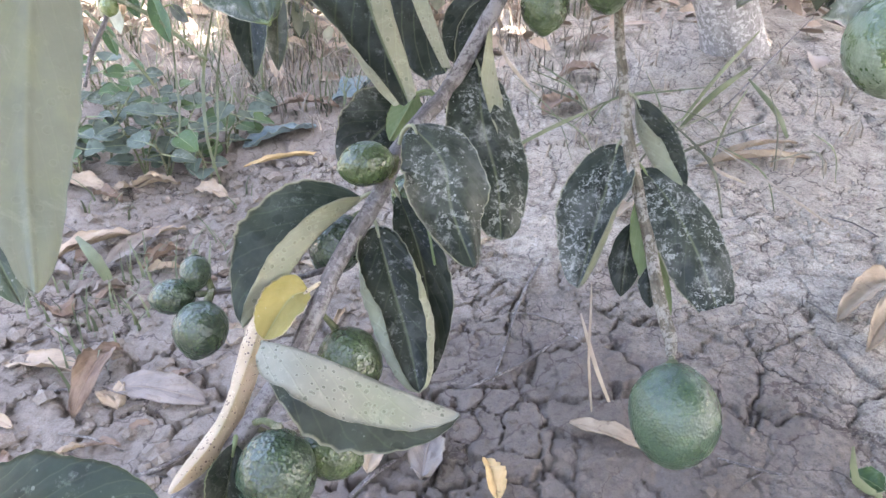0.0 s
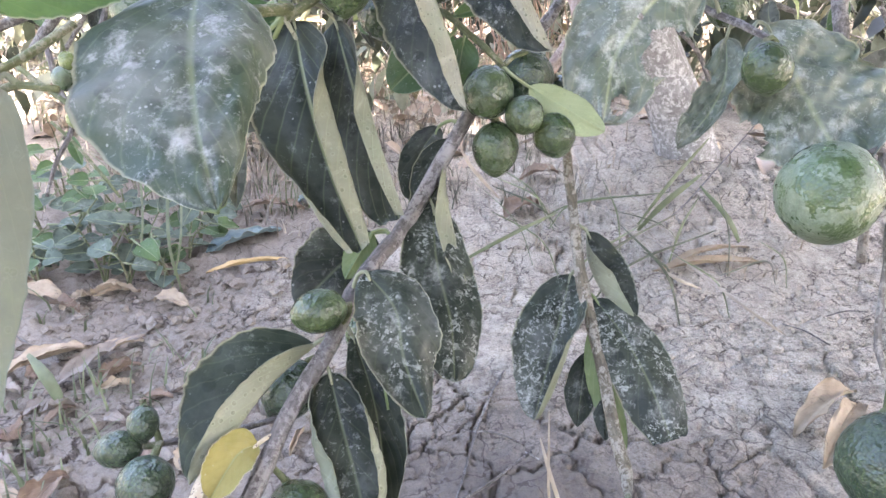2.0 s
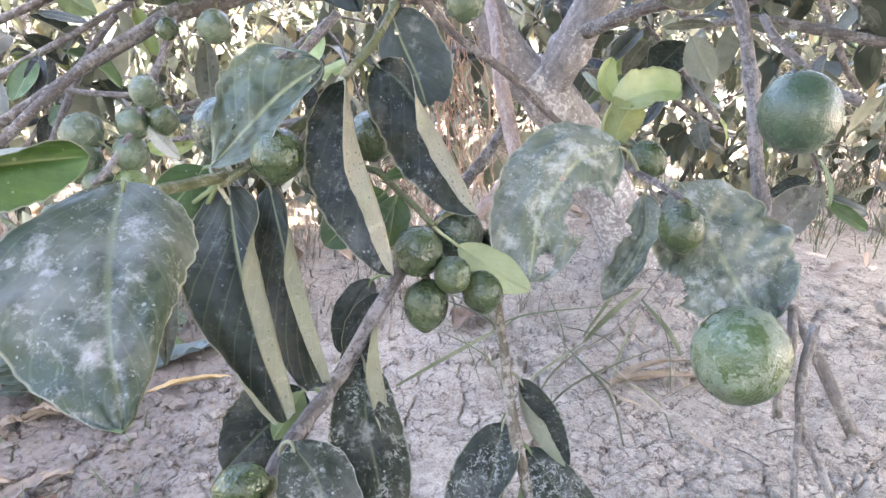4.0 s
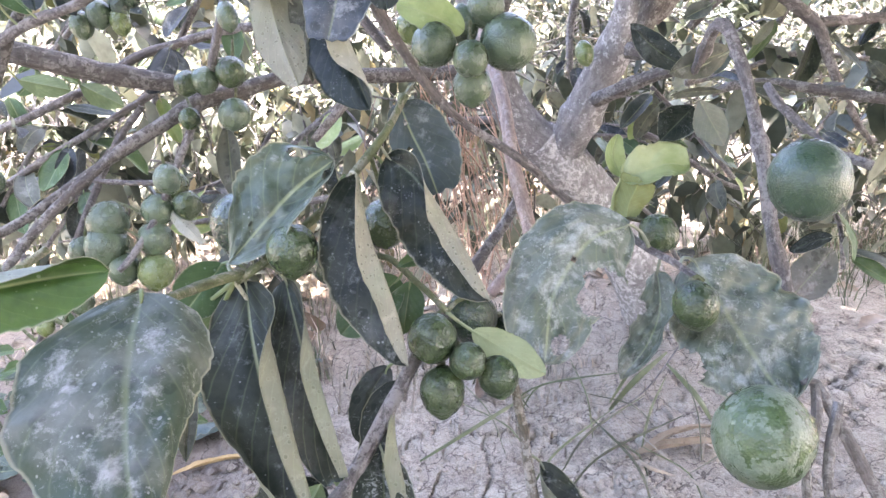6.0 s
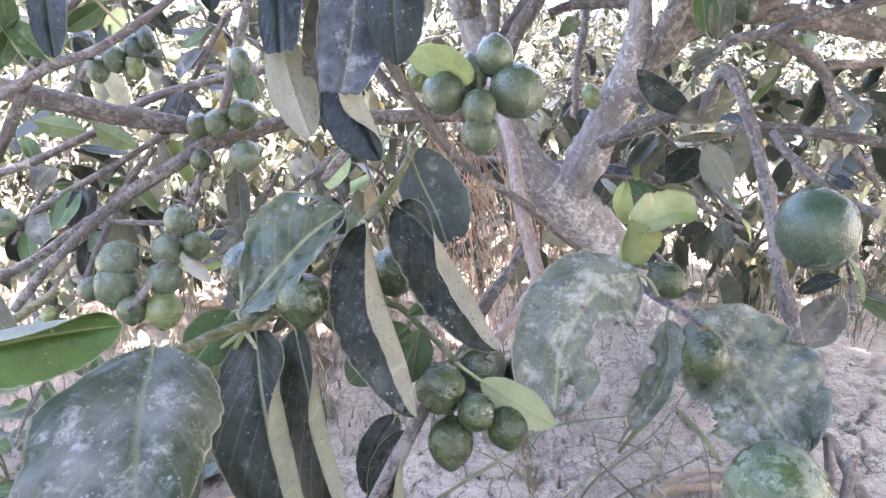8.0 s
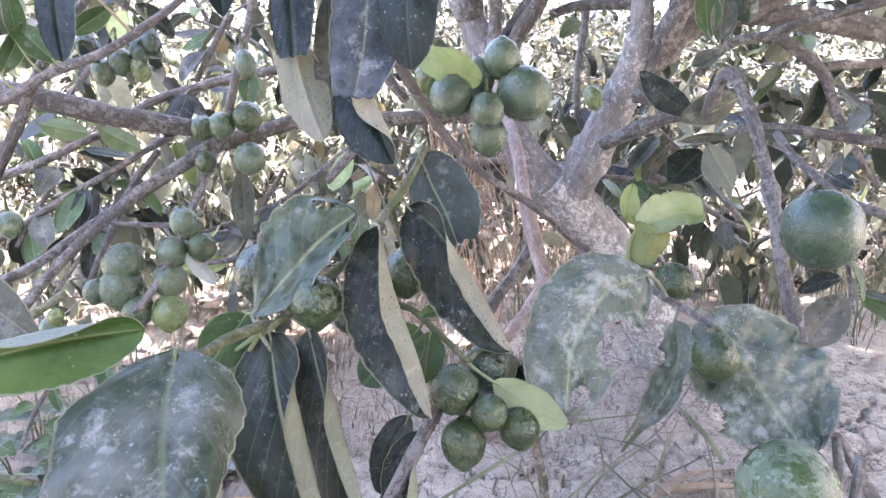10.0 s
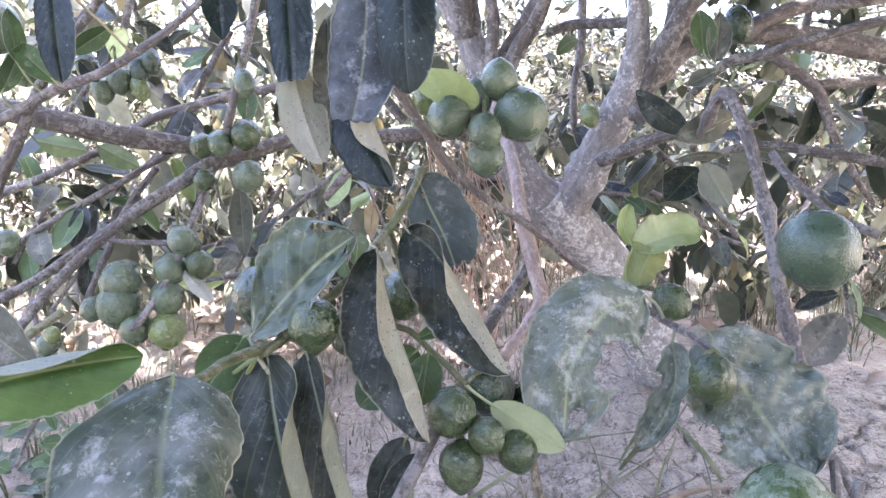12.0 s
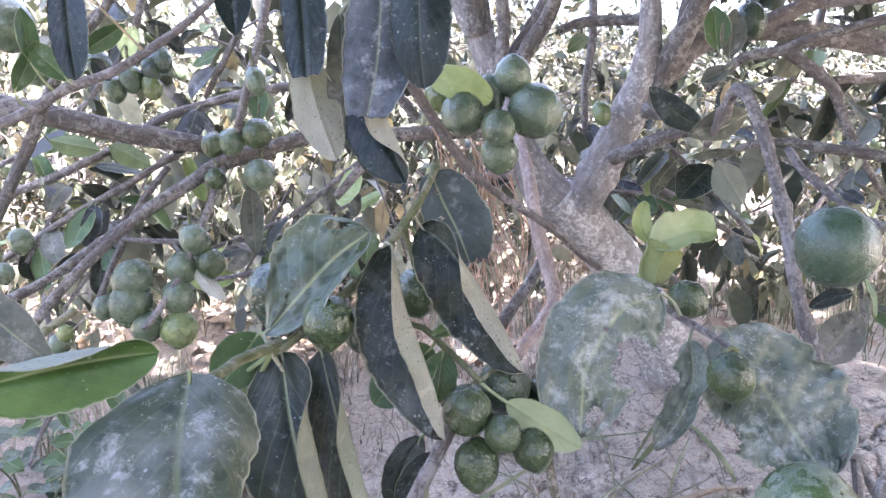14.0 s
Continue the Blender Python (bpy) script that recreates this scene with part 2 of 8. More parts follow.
def peel(name, dark, light, scab, lumpy=1.0):
    k = Mat(name, 0.42, 0.6)
    co = k.co()
    dark, light = tuple(1.15 * c for c in dark), tuple(1.22 * c for c in light)
    col = k.mix(k.ramp(k.noise(co, 55, 4), (0.32, 0.0), (0.68, 1.0)), dark, light)
    pore = k.cells(co, 620)
    col = k.mix(k.ramp(pore, (0.0, 0.35), (0.45, 0.0)), col, (0.14, 0.22, 0.06))
    crust = k.ramp(k.noise(co, 52, 7, 0.64, 0.25), (0.63 - 0.22 * scab, 0.0), (0.65 - 0.22 * scab, 1.0))
    thin = k.math("MULTIPLY", crust, k.ramp(k.noise(co, 230, 4, 0.7), (0.3, 0.25), (0.7, 0.85)))
    thin = k.math("MULTIPLY", thin, min(1.0, 0.3 + scab))
    col = k.mix(thin, col, (0.235, 0.285, 0.215))
    n = k.bump(pore, 0.42, 0.0010)
    n = k.bump(k.noise(co, 190, 2, 0.5), 0.9, 0.0024 * lumpy, n)
    n = k.bump(crust, 0.3, 0.0003, n)
    return k.done(col, k.math("ADD", k.math("MULTIPLY", thin, 0.3), k.ramp(k.noise(co, 60, 4), (0.35, 0.20), (0.65, 0.36))), n)


M["peel"] = peel("lime_peel", (0.026, 0.044, 0.019), (0.056, 0.082, 0.034), 0.12)
M["peel_dark"] = peel("lime_peel_dark", (0.021, 0.038, 0.024), (0.040, 0.062, 0.037), 0.12)
M["peel_blue"] = peel("lime_peel_bluish", (0.034, 0.062, 0.040), (0.056, 0.092, 0.056), 0.10, 0.35)
M["peel_scab"] = peel("lime_peel_scabby", (0.034, 0.062, 0.024), (0.060, 0.095, 0.038), 0.60, 0.4)
M["peel_pale"] = peel("lime_peel_pale", (0.085, 0.118, 0.042), (0.135, 0.172, 0.068), 0.3)
M["peel_far"] = peel("lime_peel_matt", (0.056, 0.084, 0.052), (0.088, 0.122, 0.072), 0.20, 0.6)


def bark(name, a, b, c, streak=1.0, scale=95, cover=0.5):
    """Grey bark: long fibres, crisp flakes of lichen, dark grain in the furrows."""
    k = Mat(name, 0.8, 0.25)
    u, v = k.uv()
    cb = k.t.nodes.new("ShaderNodeCombineXYZ")
    k.put(cb.inputs[0], u), k.put(cb.inputs[1], v)
    k.put(cb.inputs[2], k.math("MULTIPLY", k.i.outputs["Random"], 31.0))
    mp = k.t.nodes.new("ShaderNodeMapping")
    k.put(mp.inputs[0], cb.outputs[0])
    mp.inputs["Scale"].default_value = (22.0, 4.0, 1.0)
    fib = k.noise(mp.outputs[0], 1.0, 7, 0.7, 0.25)
    co = k.co()
    broad = k.noise(co, 17, 4, 0.6)
    lich = k.noise(co, scale, 7, 0.76, 0.15)
    fine = k.noise(co, 330, 5, 0.72)
    col = k.mix(k.ramp(fib, (0.34, 0.0), (0.64, 1.0)), a, b)
    where = k.math("ADD", lich, k.math("MULTIPLY", k.math("SUBTRACT", broad, 0.5), 0.5))
    col = k.mix(k.ramp(where, (1.02 - cover, 0.0), (1.045 - cover, 0.7)), col, c)
    col = k.mix(k.ramp(fine, (0.38, 0.7), (0.50, 0.0)), col, a)
    n = k.bump(fib, 0.9 * streak, 0.003)
    n = k.bump(fine, 0.6, 0.0012, n)
    n = k.bump(lich, 0.35, 0.0016, n)
    return k.done(col, 0.82, n)


M["bark"] = bark("bark_grey", (0.064, 0.059, 0.054), (0.169, 0.159, 0.144), (0.292, 0.286, 0.265))
M["bark_trunk"] = bark("bark_trunk", (0.18, 0.173, 0.163), (0.397, 0.387, 0.37), (0.678, 0.674, 0.648), 0.9, 120, 0.50)
M["bark_limb"] = bark("bark_limb", (0.151, 0.143, 0.136), (0.334, 0.323, 0.31), (0.609, 0.6, 0.577), 0.7, 120, 0.47)
M["bark_twig"] = bark("bark_twig", (0.082, 0.076, 0.072), (0.224, 0.211, 0.198), (0.32, 0.312, 0.297))
M["bark_brown"] = bark("bark_brown", (0.09, 0.082, 0.075), (0.215, 0.198, 0.182), (0.352, 0.335, 0.313))
M["bark_green"] = bark("bark_green", (0.075, 0.09, 0.045), (0.155, 0.175, 0.09), (0.25, 0.245, 0.18), 0.5)
M["bark_pink"] = bark("bark_pink", (0.22, 0.172, 0.15), (0.42, 0.35, 0.31), (0.48, 0.42, 0.385))
M["bark_olive"] = bark("bark_olive", (0.085, 0.077, 0.056), (0.215, 0.198, 0.150), (0.40, 0.39, 0.34), 1.0)
M["bark_pale"] = bark("bark_pale", (0.125, 0.114, 0.100), (0.275, 0.258, 0.232), (0.40, 0.39, 0.36), 1.0)


def clay():
    k = Mat("dry_clay", 0.9, 0.2)
    co = k.co(1.0, "Object", False)
    big, mid, fine, grit = k.noise(co, 3.2, 5, 0.6), k.noise(co, 24, 7, 0.68), k.noise(co, 210, 6, 0.75), k.noise(co, 620, 4, 0.8)
    col = k.mix(k.ramp(mid, (0.37, 0.0), (0.63, 1.0)), (0.218, 0.192, 0.154), (0.500, 0.460, 0.380))
    flake = k.ramp(k.noise(co, 58, 7, 0.72), (0.505, 0.0), (0.53, 0.45))
    col = k.mix(flake, col, (0.56, 0.515, 0.425))
    col = k.mix(k.ramp(big, (0.42, 0.0), (0.62, 0.6)), col, (0.44, 0.385, 0.31))
    col = k.mix(k.ramp(fine, (0.36, 0.75), (0.49, 0.0)), col, (0.115, 0.096, 0.084))
    col = k.mix(k.ramp(grit, (0.55, 0.0), (0.64, 0.75)), col, (0.60, 0.555, 0.475))
    col = k.mix(k.ramp(grit, (0.36, 0.8), (0.46, 0.0)), col, (0.10, 0.085, 0.075))
    # shade over the near soil, painted into the clay colour
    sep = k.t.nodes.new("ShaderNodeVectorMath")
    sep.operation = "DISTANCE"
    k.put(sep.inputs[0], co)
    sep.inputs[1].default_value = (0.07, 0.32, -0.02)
    near_shade = k.math("ADD", sep.outputs["Value"], k.math("MULTIPLY", k.noise(co, 9, 5, 0.6), 0.35))
    col = k.mix(k.ramp(near_shade, (0.30, 0.86), (0.53, 0.0)), col, (0.110, 0.095, 0.084))
    # soil mixed with rotted leaves under the weeds
    at = k.t.nodes.new("ShaderNodeSeparateXYZ")
    k.put(at.inputs[0], co)
    mulch = k.math("ADD", at.outputs[0], k.math("MULTIPLY", k.noise(co, 14, 6, 0.68), 0.34))
    col = k.mix(k.ramp(k.math("ADD", mulch, 0.5), (0.46, 0.72), (0.70, 0.0)), col, (0.165, 0.146, 0.124))
    # hair cracks
    warp = k.t.nodes.new("ShaderNodeVectorMath")
    warp.operation = "ADD"
    bend = k.t.nodes.new("ShaderNodeTexNoise")
    k.put(bend.inputs["Vector"], co)
    bend.inputs["Scale"].default_value, bend.inputs["Detail"].default_value = 60, 4
    small = k.t.nodes.new("ShaderNodeVectorMath")
    small.operation = "SCALE"
    k.put(small.inputs[0], bend.outputs["Color"])
    small.inputs["Scale"].default_value = 0.030
    k.put(warp.inputs[0], co), k.put(warp.inputs[1], small.outputs[0])
    fine_net = k.math("MULTIPLY", k.ramp(k.cells(warp.outputs[0], 46, "DISTANCE_TO_EDGE"), (0.0, 1.0), (0.030, 0.0)), k.ramp(k.noise(co, 11, 3), (0.50, 0.0), (0.60, 1.0)))
    wide_net = k.math("MULTIPLY", k.ramp(k.cells(warp.outputs[0], 19, "DISTANCE_TO_EDGE"), (0.0, 1.0), (0.012, 0.8), (0.022, 0.0)), k.ramp(k.noise(co, 6, 3), (0.36, 0.0), (0.50, 1.0)))
    hair = k.math("MAXIMUM", fine_net, wide_net)
    col = k.mix(k.math("MULTIPLY", hair, 0.85), col, (0.075, 0.062, 0.054))
    n = k.bump(mid, 0.4, 0.004)
    n = k.bump(fine, 0.9, 0.0020, n)
    n = k.bump(grit, 0.7, 0.0008, n)
    n = k.bump(hair, -0.8, 0.0022, n)
    return k.done(col, 0.92, n)


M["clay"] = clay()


def dead(name, a, b):
    k = Mat(name, 0.75, 0.25)
    rib, vein, off, near = veins(k)
    co = k.co()
    col = k.mix(k.ramp(k.noise(co, 45, 5, 0.65), (0.3, 0.0), (0.7, 1.0)), a, b)
    col = k.mix(k.ramp(k.noise(co, 110, 4, 0.7), (0.58, 0.0), (0.72, 0.7)), col, (0.10, 0.07, 0.055))
    col = k.mix(k.math("MULTIPLY", vein, 0.3), col, (0.45, 0.33, 0.22))
    n = k.bump(vein, 0.6, 0.001, k.bump(k.noise(co, 160, 4), 0.4, 0.001))
    return k.done(col, 0.75, n)


M["dead_tan"] = dead("dead_leaf_tan", (0.265, 0.212, 0.150), (0.41, 0.340, 0.248))
M["dead_brown"] = dead("dead_leaf_brown", (0.145, 0.106, 0.080), (0.27, 0.208, 0.158))
M["dead_grey"] = dead("dead_leaf_grey", (0.165, 0.146, 0.126), (0.28, 0.252, 0.220))
M["dead_straw"] = dead("dead_leaf_straw", (0.48, 0.34, 0.15), (0.60, 0.46, 0.25))
M["leaf_blue"] = leaf_top("leaf_bluish", (0.13, 0.19, 0.20), (0.20, 0.27, 0.28), 0.3, (0.42, 0.47, 0.48), rough=0.5, speck=0.1)


def blade(name, a, b, through_share=0.0):
    k = Mat(name, 0.55, 0.35)
    isl = k.t.nodes.new("ShaderNodeNewGeometry").outputs["Random Per Island"]
    col = k.ramp(isl, (0.0, a), (0.55, b), (1.0, tuple(min(1, 1.35 * x) for x in b)))
    co = k.co()
    col = k.mix(k.ramp(k.noise(co, 60, 4), (0.35, 0.35), (0.6, 0.0)), col, tuple(0.5 * x for x in a))
    k.done(col, 0.38)
    return k.translucent(col, through_share) if through_share else k.m


M["crown"] = blade("crown_leaves", (0.026, 0.034, 0.024), (0.068, 0.082, 0.052), 0.14)
# paler copy of the leaf colour, standing in for sunlit leaves
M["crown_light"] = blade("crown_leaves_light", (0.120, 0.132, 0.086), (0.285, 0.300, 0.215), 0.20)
M["crown_dry"] = blade("crown_leaves_yellowed", (0.20, 0.17, 0.08), (0.36, 0.31, 0.18), 0.3)
M["weed"] = blade("weed_leaves", (0.06, 0.105, 0.055), (0.13, 0.19, 0.10), 0.2)
M["grass"] = blade("grass_blades", (0.075, 0.095, 0.05), (0.155, 0.185, 0.105), 0.2)
M["grass_dark"] = blade("grass_blades_dull", (0.050, 0.058, 0.036), (0.095, 0.105, 0.068), 0.1)
M["straw_grey"] = blade("greyish_straw", (0.10, 0.090, 0.072), (0.235, 0.215, 0.175))
M["straw_red"] = blade("reddish_straw", (0.20, 0.12, 0.085), (0.36, 0.25, 0.19))
M["straw"] = blade("dry_straw", (0.19, 0.155, 0.115), (0.36, 0.31, 0.235))
M["litter"] = blade("leaf_litter", (0.15, 0.110, 0.080), (0.34, 0.27, 0.20))


# ---- ground: one sheet of cracked clay out to the horizon ----
def land(x, y):
    """The lie of the land, rising a little to the right and round the trunk."""
    z = -0.022 + 0.055 * np.tanh(x / 0.9) + 0.012 * np.tanh(y - 0.6)
    z = z + 0.035 * np.exp(-((x - 0.52) ** 2 + (y - 1.36) ** 2) / 0.12)
    return z + 0.006 * np.sin(5.1 * x + 1.3) * np.sin(4.3 * y + 0.4)


def hashed(i, j, k):
    h = np.sin(i * 127.1 + j * 311.7 + k * 74.7) * 43758.5453
    return h - np.floor(h)


def plates(x, y, size, seed, jitter=0.9):
    """Distance to the nearest joint between mud plates, in metres, and a random number for each plate."""
    gx, gy = x / size, y / size
    ix, iy = np.floor(gx), np.floor(gy)
    best, who, far = np.full(x.shape, 9.0), np.zeros(x.shape), np.full(x.shape, 9.0)
    for dx in (-2, -1, 0, 1, 2):
        for dy in (-2, -1, 0, 1, 2):
            cx, cy = ix + dx, iy + dy
            px = cx + 0.5 + jitter * (hashed(cx, cy, seed) - 0.5)
            py = cy + 0.5 + jitter * (hashed(cx, cy, seed + 5) - 0.5)
            d = np.hypot(gx - px, gy - py)
            nearer = d < best
            far = np.where(nearer, best, np.minimum(far, d))
            who = np.where(nearer, hashed(cx, cy, seed + 9), who)
            best = np.minimum(best, d)
    return (far - best) * size * 0.5, who


def waves(x, y, f, seed):
    """Cheap smooth noise, about -1 to 1."""
    out, a = np.zeros_like(x), 1.0
    for o in range(4):
        t = seed * 1.7 + o * 2.4
        out += a * np.sin(f * (x * math.cos(t) + y * math.sin(t)) + 2.1 * np.sin(f * 0.63 * (y * math.cos(t) - x * math.sin(t)) + t))
        a, f = a * 0.62, f * 1.93
    return out / 2.2


def stretched(a, b, step, reach):
    """Even steps from a to b, then slowly and at last quickly growing ones out to reach."""
    core, out, s = list(np.arange(a, b, step)), [], step
    tail, lo, hi = [], a, core[-1]
    while hi < reach:
        s *= 1.022 if s < 0.010 else 1.22
        lo, hi = lo - s, hi + s
        out.append(lo), tail.append(hi)
    return np.array(out[::-1] + core + tail)


def ledge(v, soft=0.16):
    """Turns smooth noise into flat flakes with steep edges."""
    f = np.floor(v)
    return f + np.clip((v - f - 0.5) / soft + 0.5, 0, 1)


def ground_height(x, y):
    wx = x + 0.011 * waves(x, y, 46, 1) + 0.0035 * waves(x, y, 210, 14)
    wy = y + 0.011 * waves(x, y, 46, 2) + 0.0035 * waves(x, y, 210, 15)
    edge, who = plates(wx, wy, 0.066, 3)
    edge2, who2 = plates(wx, wy, 0.029, 7)
    strong = np.clip(0.55 + 0.85 * waves(x, y, 7, 3), 0.0, 1.0)
    weak = np.clip(0.32 + 1.0 * waves(x, y, 12, 21), 0.0, 1.0)
    z = land(x, y) + 0.005 * waves(x, y, 13, 5) + 0.0006 * waves(x, y, 70, 8) + 0.0007 * waves(x, y, 260, 9) + 0.0003 * waves(x, y, 640, 11)
    z += 0.0010 * ledge(1.6 * waves(x, y, 34, 31) + 0.5 * waves(x, y, 150, 32)) + 0.0007 * ledge(1.5 * waves(x, y, 88, 35) + 0.4 * waves(x, y, 400, 36))
    z += 0.0030 * (who - 0.5) * strong + 0.0018 * (who2 - 0.5) * weak
    rough = np.clip(0.35 - 1.5 * x + 0.8 * (y - 0.9), 0, 1)
    strong, weak = strong * (1 - 0.7 * rough), weak * (1 - 0.7 * rough)
    wide = 0.0010 + 0.0008 * strong
    z -= 0.013 * strong * np.clip(1.6 * (1.2 - edge / wide), 0, 1) + 0.005 * weak * np.clip(1.5 * (1.2 - edge2 / 0.0010), 0, 1)
    z += 0.013 * rough * waves(x, y, 120, 12) * np.abs(waves(x, y, 47, 13))
    return z


def build_ground():
    xs, ys = stretched(-0.28, 0.52, 0.0015, 400), stretched(0.25, 0.72, 0.0015, 400)
    X, Y = np.meshgrid(xs, ys)
    near = np.clip(1.6 - np.hypot(X, Y - 0.8) / 3.0, 0, 1)
    Z = np.where(near > 0, near * ground_height(X, Y) + (1 - near) * land(X, Y), land(X, Y))
    nx, ny = len(xs), len(ys)
    me = bpy.data.meshes.new("ground")
    me.vertices.add(nx * ny)
    me.vertices.foreach_set("co", np.stack([X, Y, Z], -1).ravel())
    a = (np.arange(ny - 1)[:, None] * nx + np.arange(nx - 1)[None]).ravel()
    quads = np.stack([a, a + 1, a + 1 + nx, a + nx], -1)
    me.loops.add(quads.size)
    me.loops.foreach_set("vertex_index", quads.ravel())
    me.polygons.add(len(quads))
    me.polygons.foreach_set("loop_start", np.arange(len(quads)) * 4)
    me.polygons.foreach_set("use_smooth", np.ones(len(quads), bool))
    me.update(calc_edges=True)
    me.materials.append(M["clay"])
    tagged(new("ground", me), "dry grey-brown cracked clay soil of an orchard", "ground", kind="structure")


build_ground()


def on_ground(x, y):
    return float(ground_height(np.array([x]), np.array([y]))[0])


# ---- mesh makers ----
def thing(name, at, label, category, group=""):
    return tagged_at(new(name), at, label, category, group)


def tagged_at(ob, at, label, category, group=""):
    ob.location = at
    return tagged(ob, label, category, group)


def origin(ob):
    p = Vector(ob.location)
    while ob.parent:
        ob = ob.parent
        p += Vector(ob.location)
    return p


def link(name, verts, faces, mats, at, parent=None, label="", uvs=None, slots=None, kind="", smooth=True):
    """One mesh object whose own origin lies at the place at; verts are in world metres."""
    at = Vector(at)
    v = np.asarray(verts, float) - np.array(at)
    me = bpy.data.meshes.new(name)
    me.from_pydata(v.tolist(), [], faces)
    for m in mats if isinstance(mats, (list, tuple)) else [mats]:
        me.materials.append(M[m])
    if uvs is not None:
        layer = me.uv_layers.new(name="map")
        idx = np.empty(len(me.loops), int)
        me.loops.foreach_get("vertex_index", idx)
        layer.data.foreach_set("uv", np.asarray(uvs, float)[idx].ravel())
    if slots is not None:
        me.polygons.foreach_set("material_index", np.asarray(slots, int))
    if smooth:
        me.polygons.foreach_set("use_smooth", np.ones(len(me.polygons), bool))
    me.update()
    ob = new(name, me)
    if parent is not None:
        ob.parent = parent
        ob.location = at - origin(parent)
    else:
        ob.location = at
    return tagged(ob, label, kind=kind)


def smooth_line(pts, radii, step):
    """A Catmull-Rom line through the points, with radii, at about even steps."""
    p = [Vector(q) for q in pts]
    p = [p[0] * 2 - p[1]] + p + [p[-1] * 2 - p[-2]]
    r = [radii[0]] + list(radii) + [radii[-1]]
    out, rad = [], []
    for i in range(1, len(p) - 2):
        n = max(2, int((p[i + 1] - p[i]).length / step))
        for k in range(n):
            t = k / n
            a, b, c, d = p[i - 1], p[i], p[i + 1], p[i + 2]
            out.append(0.5 * (2 * b + (c - a) * t + (2 * a - 5 * b + 4 * c - d) * t * t + (3 * b - a - 3 * c + d) * t ** 3))
            rad.append(r[i] + (r[i + 1] - r[i]) * t)
    return out + [p[-2]], rad + [r[-2]]


def tube_mesh(pts, radii, seg=10, rough=0.12, step=0.008, seed=0.0, knots=0.0):
    """Vertices, faces and map of a rough round stem with closed ends."""
    line, rad = smooth_line(pts, radii, step)
    verts, faces, uvs, run = [], [], [], 0.0
    side = None
    for i, (c, r) in enumerate(zip(line, rad)):
        d = (line[min(i + 1, len(line) - 1)] - line[max(i - 1, 0)]).normalized()
        if side is None:
            side = d.orthogonal().normalized()
        side = (side - d * side.dot(d)).normalized()
        other = d.cross(side)
        run += (c - line[i - 1]).length if i else 0.0
        swell = 1 + knots * max(0.0, noise.noise(Vector((seed, run * 28, 3.0)))) ** 2 * 4
        for j in range(seg + 1):
            a = 2 * math.pi * j / seg
            w = side * math.cos(a) + other * math.sin(a)
            q = noise.noise(Vector((math.cos(a) * 1.3 + seed, math.sin(a) * 1.3, run / (r + 1e-6) * 0.35)))
            q2 = noise.noise(Vector((math.cos(a) * 4 + seed, math.sin(a) * 4, run / (r + 1e-6) * 1.1)))
            verts.append(c + w * r * swell * (1 + rough * q + 0.5 * rough * q2))
            uvs.append((j / seg * 0.35 * max(1, round(r / 0.004)) ** 0.5, run * 12))
    n = seg + 1
    for i in range(len(line) - 1):
        for j in range(seg):
            a = i * n + j
            faces.append((a, a + 1, a + 1 + n, a + n))
    last = (len(line) - 1) * n
    faces.append(tuple(range(seg - 1, -1, -1)))
    faces.append(tuple(last + j for j in range(seg)))
    return verts, faces, uvs


LINES = {}


def branch(tree, name, pts, radii, mat="bark", label="", seg=10, rough=0.10, knots=0.10):
    """A woody stem through the given places, a part of its tree."""
    verts, faces, uvs = tube_mesh(pts, radii, seg, rough, 0.008, len(LINES) * 3.7, knots)
    ob = link(name, verts, faces, mat, pts[0], tree, label, uvs)
    line, rad = smooth_line(pts, radii, 0.01)
    LINES[ob.name] = (line, rad)
    return ob


def nearest(ob, p):
    line, rad = LINES[ob.name]
    k = min(range(len(line)), key=lambda i: (line[i] - p).length)
    return line[k], (line[k] - p).length


def crease_at(a, s, bend, start=0.0):
    """How far out and up a half blade of width 1 has come at s, when it lies flat up to start and then turns by the angle a."""
    if s <= start:
        return s, 0.0
    if start:
        out, up = crease_at(a, s - start, bend)
        return out + start, up
    k = min(s, bend)
    if abs(a) < 0.02:
        return s, 0.0
    w = a / bend
    out, up = math.sin(w * k) / w, (1 - math.cos(w * k)) / w
    return (out + (s - k) * math.cos(a), up + (s - k) * math.sin(a))


def part_way(v, u):
    """A value that may be given at the base, the middle and the tip of a blade."""
    if not isinstance(v, tuple):
        return v * (0.55 + 0.45 * math.sin(math.pi * min(1, u * 1.05)))
    k = u * u * (3 - 2 * u)
    return v[0] + (v[1] - v[0]) * min(1.0, 2 * k) + (v[2] - v[1]) * max(0.0, 2 * k - 1)


def rib_line(base, mid, tip, rows):
    """Even places along a midrib that runs from base to tip by the places in mid."""
    line, _ = smooth_line([base, *mid, tip], [1.0] * (len(mid) + 2), 0.0015)
    run = np.concatenate([[0.0], np.cumsum([(b - a).length for a, b in zip(line, line[1:])])])
    at = np.linspace(0, run[-1], rows + 1)
    xyz = np.array([tuple(p) for p in line])
    return [Vector([float(np.interp(s, run, xyz[:, k])) for k in range(3)]) for s in at]


